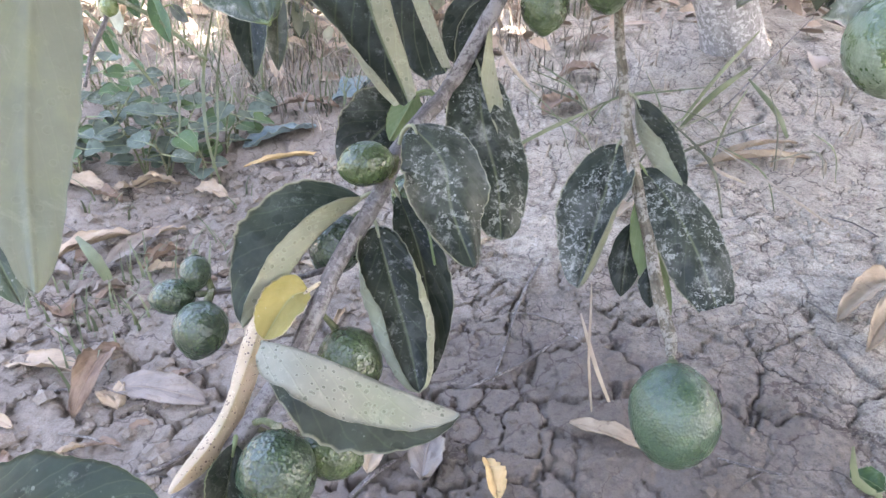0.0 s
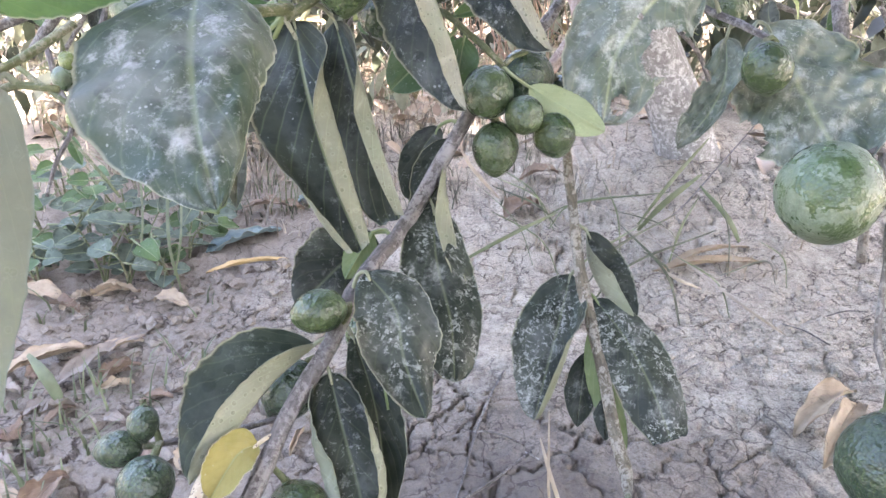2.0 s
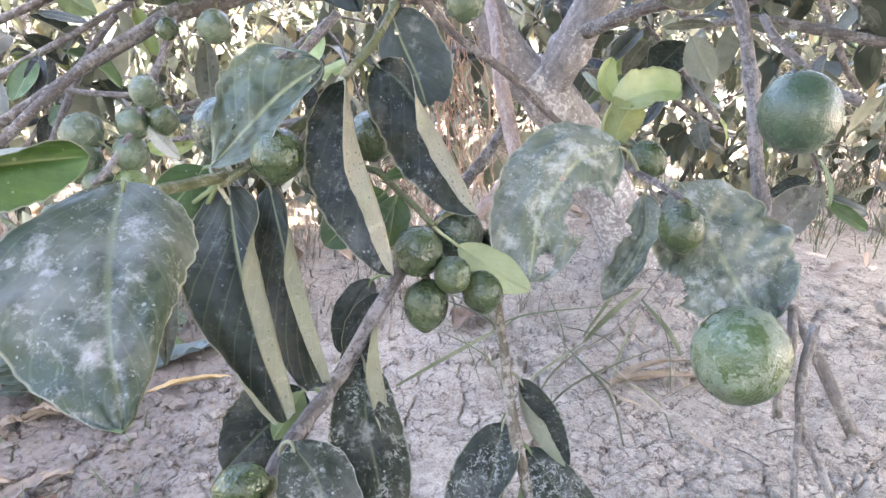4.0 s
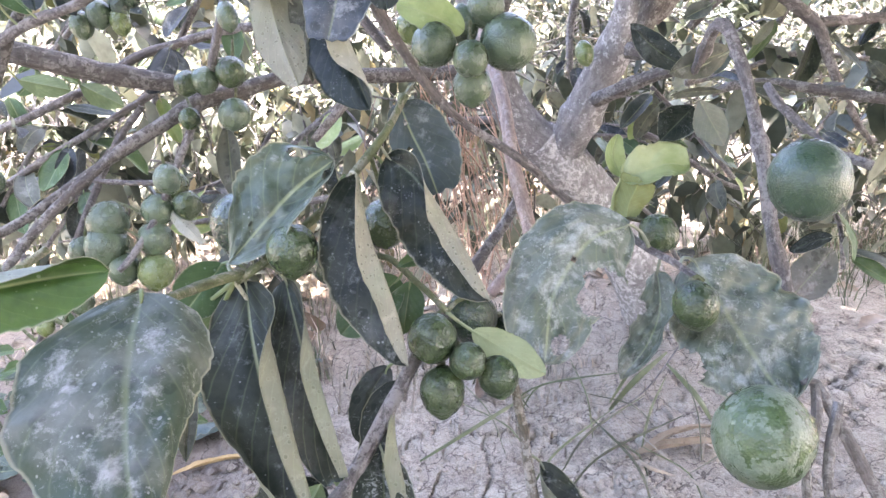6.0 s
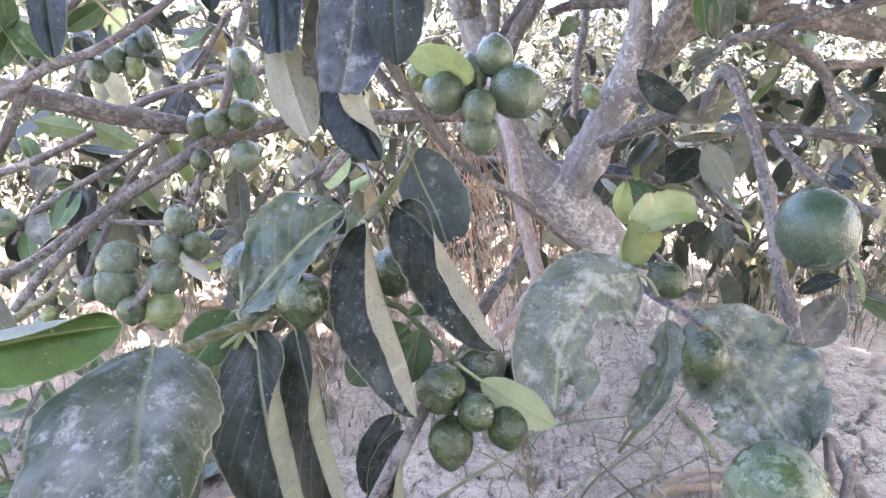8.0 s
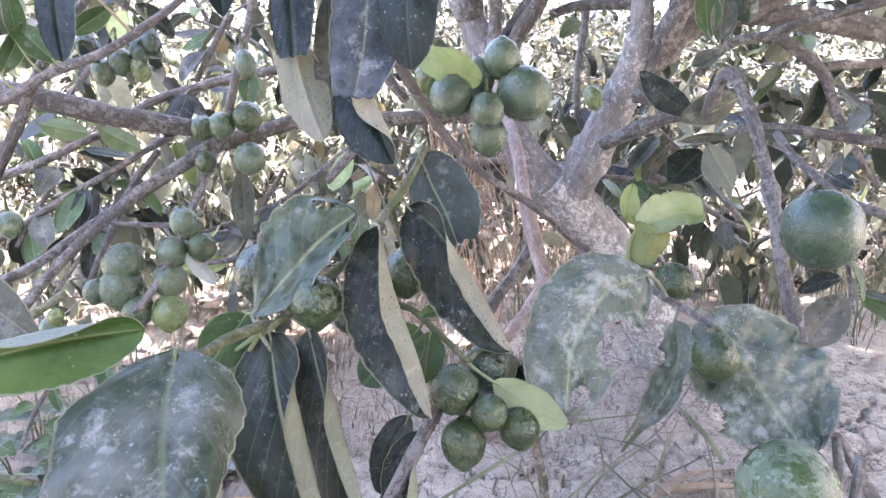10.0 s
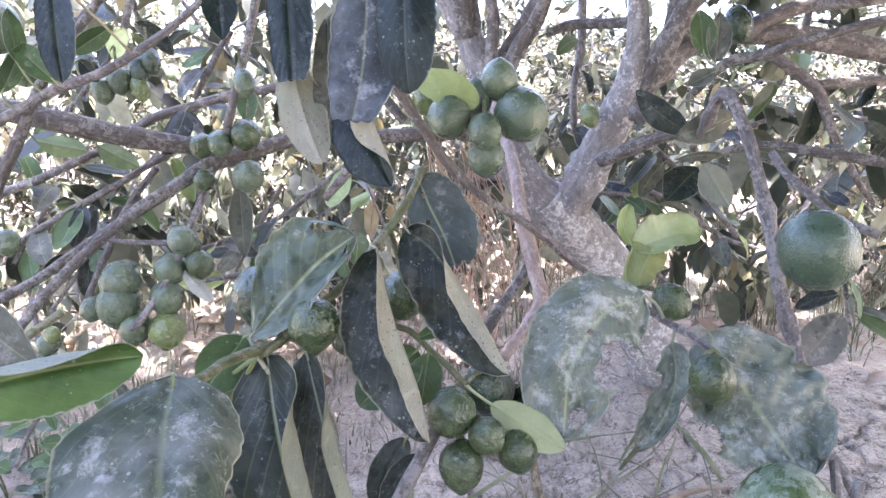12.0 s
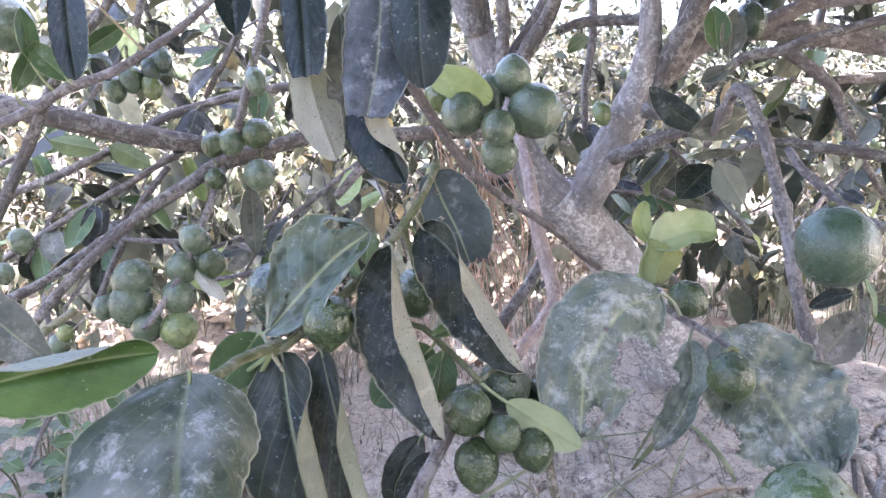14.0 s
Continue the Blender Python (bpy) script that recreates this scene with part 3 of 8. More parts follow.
def leaf_mesh(base, tip, normal, width, fold=(0, 0), sag=0.0, bow=0.0, curl=0.0, wave=0.0, blunt=0.75, lead=0.95,
              holes=(), rows=44, cols=10, seed=0.0, thick=0.0004, twist=0.0, nibble=0.0, bend=0.45, blister=0.0, halves=(1.0, 1.0),
              mid=(), crease=(0.0, 0.0), cut=1.0):
    """A blade of two skins, upper and lower, with its own map. fold: how far each half turns up towards the normal, in degrees;
    mid: places that the midrib passes; crease: how far out each half lies flat before it turns; cut: where a torn tip ends."""
    base, tip, n = Vector(base), Vector(tip), Vector(normal)
    ax = tip - base
    L = ax.length
    ax = ax / L
    n = (n - ax * n.dot(ax)).normalized()
    side0 = ax.cross(n)
    leads = lead if isinstance(lead, tuple) else (lead, lead)
    spine = rib_line(base, mid, tip, rows) if mid else None
    grid, uvs, nors = [], [], []
    for i in range(rows + 1):
        u = i / rows
        turn = Matrix.Rotation(radians(twist) * u, 3, ax)
        nn, side = turn @ n, turn @ side0
        c = base + ax * L * u + n * (sag * 4 * u * (1 - u) - curl * u ** 3) * L + side0 * bow * 4 * u * (1 - u) * L
        if spine:
            c = spine[i] + n * (sag * 4 * u * (1 - u) - curl * u ** 3) * L
            way = (spine[min(i + 1, rows)] - spine[max(i - 1, 0)]).normalized()
            nn = (nn - way * nn.dot(way)).normalized()
            side = way.cross(nn)
        reach_u = min(1, u * cut)
        both = []
        for ld in leads:
            w = width / 2 * max(0.0, math.sin(math.pi * reach_u ** ld)) ** blunt
            w *= 1 + 0.05 * noise.noise(Vector((u * 6, seed, 1))) + 0.014 * math.sin(u * 70 + seed)
            both.append(0.0006 if i == 0 else 0.0003 if i == rows and cut == 1.0 else w)
        for j in range(-cols, cols + 1):
            v = j / cols
            w = both[0] if v > 0 else both[1]
            a = radians(part_way(fold[0] if v > 0 else fold[1], u))
            s = abs(v)
            jag = 0.0 if cut == 1.0 or u < 0.9 else 0.06 * width * noise.noise(Vector((v * 3.1, seed, 2.0))) * (u - 0.9) * 10
            if nibble and s > 0.8:
                s *= 1 - nibble * max(0.0, noise.noise(Vector((u * 11, seed + (v > 0), 7))))
            wide = w * (halves[0] if v > 0 else halves[1]) * (1 + (0.13 * noise.noise(Vector((u * 4.2, seed, 3.0 * (v > 0)))) + 0.04 * noise.noise(Vector((u * 27, seed, 5.0 * (v > 0))))) * s * s)
            a *= 1 + 0.10 * noise.noise(Vector((u * 3.3, seed + 2, 4.0 * (v > 0))))
            out, up = crease_at(a, s, bend, crease[0] if v > 0 else crease[1])
            out, up = out * wide, up * wide
            ripple = wave * width * (noise.noise(Vector((u * 5.0, v * 1.3 + seed, seed))) * s + 0.5 * noise.noise(Vector((u * 13, v * 2, seed + 9))) * s * s)
            ripple += blister * width * (noise.noise(Vector((u * 8, v * 4.5, seed + 3))) + 0.5 * noise.noise(Vector((u * 19, v * 11, seed + 5)))) * min(1.0, 4 * u)
            groove = -0.0012 * math.exp(-(v * 9) ** 2)
            grid.append(c + ax * jag + side * (out if v > 0 else -out) + nn * (up + ripple + groove))
            uvs.append((u, 0.5 + 0.5 * v))
    m = 2 * cols + 1
    skip = set()
    for i in range(rows):
        for j in range(m - 1):
            u, v = (i + 0.5) / rows, ((j + 0.5) / (m - 1)) * 2 - 1
            for hu, hv, ru, rv in holes:
                wob = 1 + 0.35 * noise.noise(Vector((u * 16, v * 7, seed + hu)))
                if ((u - hu) / ru) ** 2 + ((v - hv) / rv) ** 2 < wob:
                    skip.add((i, j))
    faces, slots = [], []
    count = len(grid)
    pts = [Vector(p) for p in grid]
    nrm = []
    for i in range(rows + 1):
        for j in range(m):
            du = pts[min(i + 1, rows) * m + j] - pts[max(i - 1, 0) * m + j]
            dv = pts[i * m + min(j + 1, m - 1)] - pts[i * m + max(j - 1, 0)]
            k = du.cross(dv)
            nrm.append(-k.normalized() if k.length > 1e-12 else n)
    low = [p - k * thick for p, k in zip(pts, nrm)]
    for i in range(rows):
        for j in range(m - 1):
            if (i, j) in skip:
                continue
            a, b, c, d = i * m + j, i * m + j + 1, (i + 1) * m + j + 1, (i + 1) * m + j
            faces.append((a, b, c, d)), slots.append(0)
            faces.append((a + count, d + count, c + count, b + count)), slots.append(1)
            for (x, y), ok in (((a, b), (i - 1, j)), ((b, c), (i, j + 1)), ((c, d), (i + 1, j)), ((d, a), (i, j - 1))):
                if ok in skip or not (0 <= ok[0] < rows and 0 <= ok[1] < m - 1):
                    faces.append((x, y, y + count, x + count)), slots.append(1)
    return pts + low, faces, uvs + uvs, slots


LEAVES = [0]


def leaf(stem, base, tip, normal, width, top="leaf_dark", under="under_pale", label="", reach=0.05, **shape):
    """One leaf of a branch, with its stalk run to the nearest place on the branch."""
    LEAVES[0] += 1
    seed = LEAVES[0] * 1.37
    verts, faces, uvs, slots = leaf_mesh(base, tip, normal, width, seed=seed, **shape)
    base, tip = Vector(base), Vector(tip)
    spot, gap = nearest(stem, base)
    if gap < reach:
        ax = (tip - base).normalized()
        pts = [spot, spot.lerp(base, 0.55) - ax * 0.004, base, base + ax * 0.006]
        v2, f2, u2 = tube_mesh(pts, [0.0016, 0.0012, 0.0011, 0.0006], 6, 0.05, 0.004, seed)
        k = len(verts)
        verts, uvs = verts + v2, uvs + [(0.5, 0.5)] * len(v2)
        faces, slots = faces + [tuple(i + k for i in fc) for fc in f2], slots + [1] * len(f2)
    return link("leaf", verts, faces, [top, under], base, stem, label, uvs, slots)


def fruit_mesh(at, r, axis, long=1.05, tip=0.10, neck=0.05, rows=26, seg=36, seed=0.0):
    axis = Vector(axis).normalized()
    s1 = axis.orthogonal().normalized()
    s2 = axis.cross(s1)
    verts, faces = [], []
    for i in range(rows + 1):
        a = math.pi * i / rows
        h, w = -math.cos(a) * long, math.sin(a)
        h += tip * math.exp(-((math.pi - a) / 0.28) ** 2) - neck * math.exp(-(a / 0.30) ** 2) * 0.6
        for j in range(seg):
            b = 2 * math.pi * j / seg
            d = s1 * math.cos(b) * w + s2 * math.sin(b) * w + axis * h
            k = 1 + 0.030 * noise.noise(d * 1.6 + Vector((seed, 0, 0))) + 0.020 * noise.noise(d * 6 + Vector((0, seed, 0)))
            verts.append(Vector(at) + d * r * k)
    for i in range(rows):
        for j in range(seg):
            a, b = i * seg + j, i * seg + (j + 1) % seg
            faces.append((a, b, b + seg, a + seg))
    return verts, faces


LIMES = [0]


def lime(stem, at, r, axis=(0, 0, -1), mat="peel", label="dark green lime with pitted waxy peel hanging from a branch", group="limes on the tree", reach=0.07, **shape):
    """A fruit with its stalk and calyx; axis runs from the stalk to the far tip."""
    LIMES[0] += 1
    seed = LIMES[0] * 2.71
    at, axis = Vector(at), Vector(axis).normalized()
    verts, faces = fruit_mesh(at, r, axis, seed=seed, **shape)
    ob = link("lime", verts, faces, mat, at)
    tagged(ob, label, "lime", group)
    top = at - axis * r * (shape.get("long", 1.05) - 0.03)
    v, f, u = tube_mesh([top + axis * 0.0012, top - axis * 0.0012, top - axis * 0.0030], [r * 0.16, r * 0.15, 0.0018], 7, 0.25, 0.001, seed)
    link("calyx", v, f, "bark_green", top, ob, uvs=u)
    spot, gap = nearest(stem, top) if stem else (top - axis * 0.02, 0.02)
    if gap > reach:
        spot = top - axis * 0.012 + Vector((0, 0, 0.012))
    v, f, u = tube_mesh([spot, spot.lerp(top, 0.5) - axis * 0.003, top - axis * 0.001], [0.0017, 0.0015, 0.0020], 7, 0.15, 0.004, seed)
    link("stalk", v, f, "bark_green", top, ob, uvs=u)
    return ob


SPRAYS = []


def sprayed(stem, count=7):
    SPRAYS.append((stem, count))
    return stem


# ---- the lime tree: trunk, limbs and the boughs that reach towards the camera ----
tree = thing("lime_tree", (0.5179, 1.2207, 0.0430), "old lime tree with forked grey trunk and drooping dusty leaves", "tree")
trunk = branch(tree, "trunk", [(0.5364, 1.1951, -0.0675), (0.5029, 1.2002, 0.0176), (0.4591, 1.1975, 0.1142), (0.4045, 1.1949, 0.2078), (0.3477, 1.1789, 0.2807), (0.2910, 1.1498, 0.3344), (0.2518, 1.1373, 0.3708)], [0.0685, 0.0556, 0.0476, 0.0449, 0.0447, 0.0432, 0.0351], "bark_trunk", "", seg=24, rough=0.05, knots=0.0)
limb_left = branch(tree, "limb", [(0.3229, 1.1633, 0.3023), (0.2606, 1.1447, 0.3563), (0.2240, 1.1418, 0.3905), (0.1972, 1.1393, 0.4296), (0.1698, 1.1398, 0.4878), (0.1463, 1.1420, 0.5583), (0.1226, 1.1531, 0.6201), (0.0908, 1.1638, 0.6774), (0.0591, 1.1731, 0.7257)], [0.0344, 0.0373, 0.0332, 0.0302, 0.0272, 0.0234, 0.0216, 0.0198, 0.0180], "bark_limb", "", seg=18, rough=0.06, knots=0.1)
limb_right = branch(tree, "limb", [(0.2822, 1.1584, 0.3219), (0.3037, 1.1079, 0.3936), (0.3229, 1.0761, 0.4547), (0.3365, 1.0524, 0.5010), (0.3479, 1.0290, 0.5486), (0.3504, 1.0171, 0.6024), (0.3466, 1.0163, 0.6597), (0.3350, 1.0138, 0.7040)], [0.0322, 0.0297, 0.0286, 0.0278, 0.0229, 0.0168, 0.0143, 0.0126], "bark_limb", "", seg=18, rough=0.06, knots=0.1)
limb_b = branch(tree, "limb", [(0.3566, 1.0419, 0.5051), (0.3659, 1.0262, 0.5367), (0.3731, 1.0097, 0.5631), (0.3880, 0.9861, 0.6103), (0.4086, 0.9727, 0.6601), (0.4236, 0.9767, 0.6904)], [0.0167, 0.0196, 0.0176, 0.0155, 0.0137, 0.0129], "bark", "", seg=12, knots=0.1)
limb_c = branch(tree, "limb", [(0.4008, 1.0771, 0.5492), (0.4110, 1.0795, 0.5679), (0.4365, 1.0835, 0.6005), (0.4818, 1.0845, 0.6215), (0.5417, 1.0835, 0.6342), (0.5989, 1.0851, 0.6621), (0.6400, 1.0849, 0.6737), (0.6981, 1.0314, 0.6746), (0.7650, 1.0301, 0.6877)], [0.0105, 0.0180, 0.0197, 0.0189, 0.0154, 0.0118, 0.0111, 0.0100, 0.0100], "bark_brown", "", seg=14, knots=0.1)
limb_d = branch(tree, "limb", [(0.5338, 1.0932, 0.6288), (0.5974, 1.0795, 0.6265), (0.6746, 1.0744, 0.6191), (0.7330, 1.0700, 0.6098), (0.7948, 1.0651, 0.5988)], [0.0121, 0.0172, 0.0180, 0.0180, 0.0172], "bark_brown", "", seg=12, knots=0.1)
limb_e = branch(tree, "limb", [(0.1547, 1.1360, 0.5229), (0.1543, 1.1253, 0.5828), (0.1561, 1.1231, 0.6336), (0.1483, 1.1240, 0.7004)], [0.0110, 0.0108, 0.0100, 0.0092], "bark_brown", "", seg=10)
limb_f = branch(tree, "limb", [(0.1725, 1.1379, 0.5409), (0.1905, 1.0953, 0.5970), (0.2120, 1.0795, 0.6322), (0.2223, 1.0536, 0.6638), (0.2342, 1.0595, 0.7044)], [0.0123, 0.0124, 0.0115, 0.0100, 0.0093], "bark", "", seg=10)
limb_f = branch(tree, "limb", [(0.1615, 1.1640, 0.5738), (0.2078, 1.1518, 0.6391), (0.2391, 1.1392, 0.6974)], [0.0104, 0.0137, 0.0134], "bark_brown", "", seg=10)
limb_g = branch(tree, "limb", [(0.2375, 1.0971, 0.6231), (0.2717, 1.0975, 0.6363), (0.3087, 1.0753, 0.6361), (0.3490, 1.0424, 0.6334)], [0.0069, 0.0077, 0.0076, 0.0082], "bark", "", seg=8)
limb_h = sprayed(branch(tree, "limb", [(0.3545, 1.3642, 0.7462), (0.3531, 1.3476, 0.6412), (0.3398, 1.3349, 0.5571), (0.3414, 1.3214, 0.4732)], [0.0085, 0.0085, 0.0074, 0.0064], "bark_twig", "", seg=8))
limb_right_low = branch(tree, "limb", [(0.3142, 1.0428, 0.4342), (0.3434, 0.9939, 0.4544), (0.3796, 0.9645, 0.4721), (0.4173, 0.9433, 0.4786)], [0.0109, 0.0104, 0.0085, 0.0068], "bark", "", seg=10)
limb_k = branch(tree, "limb", [(0.3430, 1.0017, 0.5034), (0.3676, 0.9793, 0.4976), (0.3872, 0.9558, 0.4836), (0.4146, 0.9314, 0.4666)], [0.0112, 0.0110, 0.0100, 0.0075], "bark", "", seg=10)
bough_right = branch(tree, "bough", [(0.4357, 0.9272, 0.4468), (0.4607, 0.9174, 0.4570), (0.5072, 0.9055, 0.4606), (0.5465, 0.8823, 0.4543), (0.6324, 0.8454, 0.4410)], [0.0051, 0.0062, 0.0067, 0.0065, 0.0069], "bark", "", seg=10)
bough_hook = branch(tree, "bough", [(0.3584, 0.8212, 0.4568), (0.3581, 0.7945, 0.4805), (0.3567, 0.7724, 0.5002), (0.3541, 0.7542, 0.5123), (0.3577, 0.7443, 0.5147), (0.3629, 0.7320, 0.5032), (0.3696, 0.7168, 0.4738), (0.3735, 0.6957, 0.4375), (0.3814, 0.6765, 0.3831), (0.3828, 0.6455, 0.3164), (0.3918, 0.6278, 0.2716), (0.3953, 0.6190, 0.2497)], [0.0046, 0.0051, 0.0056, 0.0072, 0.0071, 0.0064, 0.0063, 0.0062, 0.0067, 0.0065, 0.0058, 0.0047], "bark_twig", "grey bough bent over like a hook", seg=12, rough=0.22, knots=0.5)
bough_round = branch(tree, "bough", [(0.3722, 0.6681, 0.4548), (0.3744, 0.6449, 0.4371), (0.3885, 0.6205, 0.4158), (0.3960, 0.5974, 0.4006), (0.4211, 0.5740, 0.3892)], [0.0038, 0.0042, 0.0041, 0.0039, 0.0043], "bark_twig", "", seg=8)
twig_round = branch(tree, "twig", [(0.3574, 0.6161, 0.3783), (0.3463, 0.5789, 0.3961), (0.3438, 0.5604, 0.4066), (0.3441, 0.5513, 0.4130)], [0.0046, 0.0038, 0.0027, 0.0022], "bark_twig", "", seg=8)
bough_hi = branch(tree, "bough", [(0.3751, 0.8714, 0.5231), (0.4022, 0.8452, 0.5579), (0.4383, 0.8244, 0.5659), (0.4721, 0.8046, 0.5797), (0.5532, 0.7839, 0.6026)], [0.0056, 0.0060, 0.0065, 0.0057, 0.0056], "bark", "", seg=8)
bough_back = sprayed(branch(tree, "bough", [(0.5411, 1.0274, 0.5998), (0.5943, 1.0190, 0.5642), (0.6231, 1.0131, 0.5363), (0.6397, 1.0053, 0.4922), (0.6810, 0.9904, 0.4121), (0.7057, 0.9841, 0.3801)], [0.0087, 0.0093, 0.0087, 0.0069, 0.0050, 0.0043], "bark_brown", "", seg=8))
bough_back = sprayed(branch(tree, "bough", [(0.6797, 1.1149, 0.5570), (0.7246, 1.1135, 0.5620), (0.8144, 1.1099, 0.5677)], [0.0082, 0.0082, 0.0082], "bark_brown", "", seg=8))
bough_mid = sprayed(branch(tree, "bough", [(0.1088, 1.2694, 0.3909), (0.1905, 1.2657, 0.3941), (0.2617, 1.2107, 0.3893), (0.3596, 1.2060, 0.3906), (0.4577, 1.1982, 0.3727), (0.5757, 1.1809, 0.3017), (0.6346, 1.1750, 0.2831)], [0.0069, 0.0069, 0.0067, 0.0060, 0.0060, 0.0045, 0.0037], "bark_twig", "", seg=8))
bough_mid = sprayed(branch(tree, "bough", [(0.3452, 1.1535, 0.3751), (0.4016, 1.1501, 0.3712), (0.4392, 1.1460, 0.3578)], [0.0057, 0.0064, 0.0050], "bark_brown", "", seg=8))
bough_main = branch(tree, "bough", [(-0.5147, 0.8610, 0.4943), (-0.4419, 0.8661, 0.4860), (-0.3784, 0.8808, 0.4709), (-0.3152, 0.9058, 0.4570), (-0.2473, 0.9211, 0.4473)], [0.0129, 0.0136, 0.0134, 0.0123, 0.0109], "bark", "thick grey bough with rough dusty bark", seg=14, rough=0.1)
bough_left = branch(tree, "bough", [(0.1987, 1.1464, 0.4749), (0.0951, 1.1104, 0.4704), (0.0239, 1.0625, 0.4658), (-0.0581, 1.0356, 0.4621), (-0.1321, 0.9879, 0.4572), (-0.1801, 0.9572, 0.4403), (-0.2220, 0.9168, 0.4278), (-0.2624, 0.8835, 0.3974), (-0.2965, 0.8612, 0.3736), (-0.3351, 0.8371, 0.3372), (-0.3842, 0.8105, 0.2821), (-0.4140, 0.7951, 0.2398)], [0.0118, 0.0114, 0.0109, 0.0105, 0.0100, 0.0103, 0.0093, 0.0079, 0.0067, 0.0060, 0.0059, 0.0054], "bark", "", seg=12, rough=0.1)
bough_left_low = branch(tree, "bough", [(-0.1745, 0.9663, 0.4357), (-0.2273, 0.9365, 0.4226), (-0.2792, 0.9133, 0.3879), (-0.3285, 0.8901, 0.3541), (-0.3753, 0.8665, 0.3186), (-0.4194, 0.8431, 0.2849), (-0.4610, 0.8214, 0.2626), (-0.5000, 0.8197, 0.2395)], [0.0081, 0.0078, 0.0065, 0.0064, 0.0062, 0.0056, 0.0055, 0.0050], "bark", "", seg=10, rough=0.1)
bough_cross = branch(tree, "bough", [(-0.4502, 0.7706, 0.4565), (-0.3974, 0.7708, 0.4746), (-0.3398, 0.7625, 0.5039), (-0.2892, 0.7525, 0.5209), (-0.2513, 0.7435, 0.5400), (-0.2088, 0.7355, 0.5669), (-0.1702, 0.7284, 0.5983)], [0.0049, 0.0054, 0.0053, 0.0048, 0.0043, 0.0038, 0.0033], "bark_twig", "", seg=10)
bough_up = branch(tree, "bough", [(-0.4381, 0.7727, 0.3462), (-0.4143, 0.7801, 0.4002), (-0.3878, 0.7823, 0.4544), (-0.3645, 0.7846, 0.5078), (-0.3410, 0.7900, 0.5493), (-0.3085, 0.7950, 0.5911), (-0.2967, 0.7992, 0.6207)], [0.0064, 0.0064, 0.0064, 0.0054, 0.0050, 0.0045, 0.0041], "bark", "", seg=10)
bough_pink = sprayed(branch(tree, "bough", [(-0.5813, 0.9955, 0.3627), (-0.5039, 0.9954, 0.3868), (-0.4343, 0.9969, 0.4184), (-0.3802, 0.9986, 0.4461), (-0.3262, 1.0015, 0.4813), (-0.2720, 1.0017, 0.4997), (-0.2101, 1.0014, 0.5175), (-0.1481, 0.9999, 0.5275), (-0.0882, 1.0185, 0.5361)], [0.0053, 0.0059, 0.0059, 0.0059, 0.0065, 0.0065, 0.0065, 0.0065, 0.0060], "bark_brown", "", seg=10))
bough_vert = branch(tree, "bough", [(-0.1979, 0.8796, 0.4567), (-0.1799, 0.8680, 0.5166), (-0.1625, 0.8548, 0.5671), (-0.1531, 0.8626, 0.6189), (-0.1500, 0.8666, 0.6448)], [0.0047, 0.0051, 0.0050, 0.0050, 0.0050], "bark_twig", "", seg=8)
bough_diag = sprayed(branch(tree, "bough", [(-0.3122, 1.1585, 0.5163), (-0.2857, 1.1657, 0.5699), (-0.2591, 1.1729, 0.6236)], [0.0054, 0.0054, 0.0054], "bark_twig", "", seg=6))
bough_drop = branch(tree, "bough", [(-0.2220, 0.9168, 0.4278), (-0.2270, 0.8913, 0.3937), (-0.2379, 0.8764, 0.3600), (-0.2485, 0.8615, 0.3272), (-0.2634, 0.8459, 0.2883), (-0.2853, 0.8309, 0.2504), (-0.2981, 0.8188, 0.2344)], [0.0065, 0.0053, 0.0047, 0.0047, 0.0046, 0.0046, 0.0035], "bark_twig", "", seg=8)
twig_side = branch(tree, "twig", [(-0.3514, 0.8679, 0.3345), (-0.3068, 0.8652, 0.3318), (-0.2485, 0.8623, 0.3319)], [0.0027, 0.0034, 0.0041], "bark_twig", "", seg=6)
twig_low = branch(tree, "twig", [(-0.3007, 0.9396, 0.4187), (-0.3371, 0.9332, 0.3673), (-0.3697, 0.9232, 0.2942), (-0.3914, 0.9162, 0.2431)], [0.0051, 0.0051, 0.0051, 0.0044], "bark_twig", "", seg=6)
twig_far = sprayed(branch(tree, "twig", [(-0.0647, 1.1310, 0.4221), (-0.1094, 1.1275, 0.3860), (-0.1719, 1.1227, 0.3363), (-0.2435, 1.1212, 0.3042), (-0.3152, 1.1204, 0.2765)], [0.0048, 0.0048, 0.0041, 0.0034, 0.0034], "bark_twig", "", seg=6))
twig_red = branch(tree, "twig", [(-0.0365, 1.0105, 0.4387), (-0.0683, 1.0064, 0.4027), (-0.0921, 1.0031, 0.3746)], [0.0064, 0.0072, 0.0056], "bark_brown", "peeling reddish-brown twig", seg=8)
twig_mid = branch(tree, "twig", [(-0.2550, 0.9633, 0.2638), (-0.2039, 0.9424, 0.2761), (-0.1382, 0.9111, 0.2917), (-0.0468, 0.8601, 0.3182)], [0.0036, 0.0040, 0.0039, 0.0037], "bark_twig", "", seg=6)
stem_up = branch(tree, "stem", [(0.1246, 0.9376, 0.5410), (0.1353, 0.8241, 0.4680), (0.1383, 0.7564, 0.4260), (0.1391, 0.7089, 0.3829), (0.1488, 0.6914, 0.3396), (0.1548, 0.6760, 0.3086), (0.1408, 0.6630, 0.2864), (0.1148, 0.6495, 0.2567)], [0.0067, 0.0069, 0.0069, 0.0074, 0.0073, 0.0068, 0.0062, 0.0057], "bark_pink", "pinkish-brown upright stem with flaking bark", seg=12, rough=0.14)
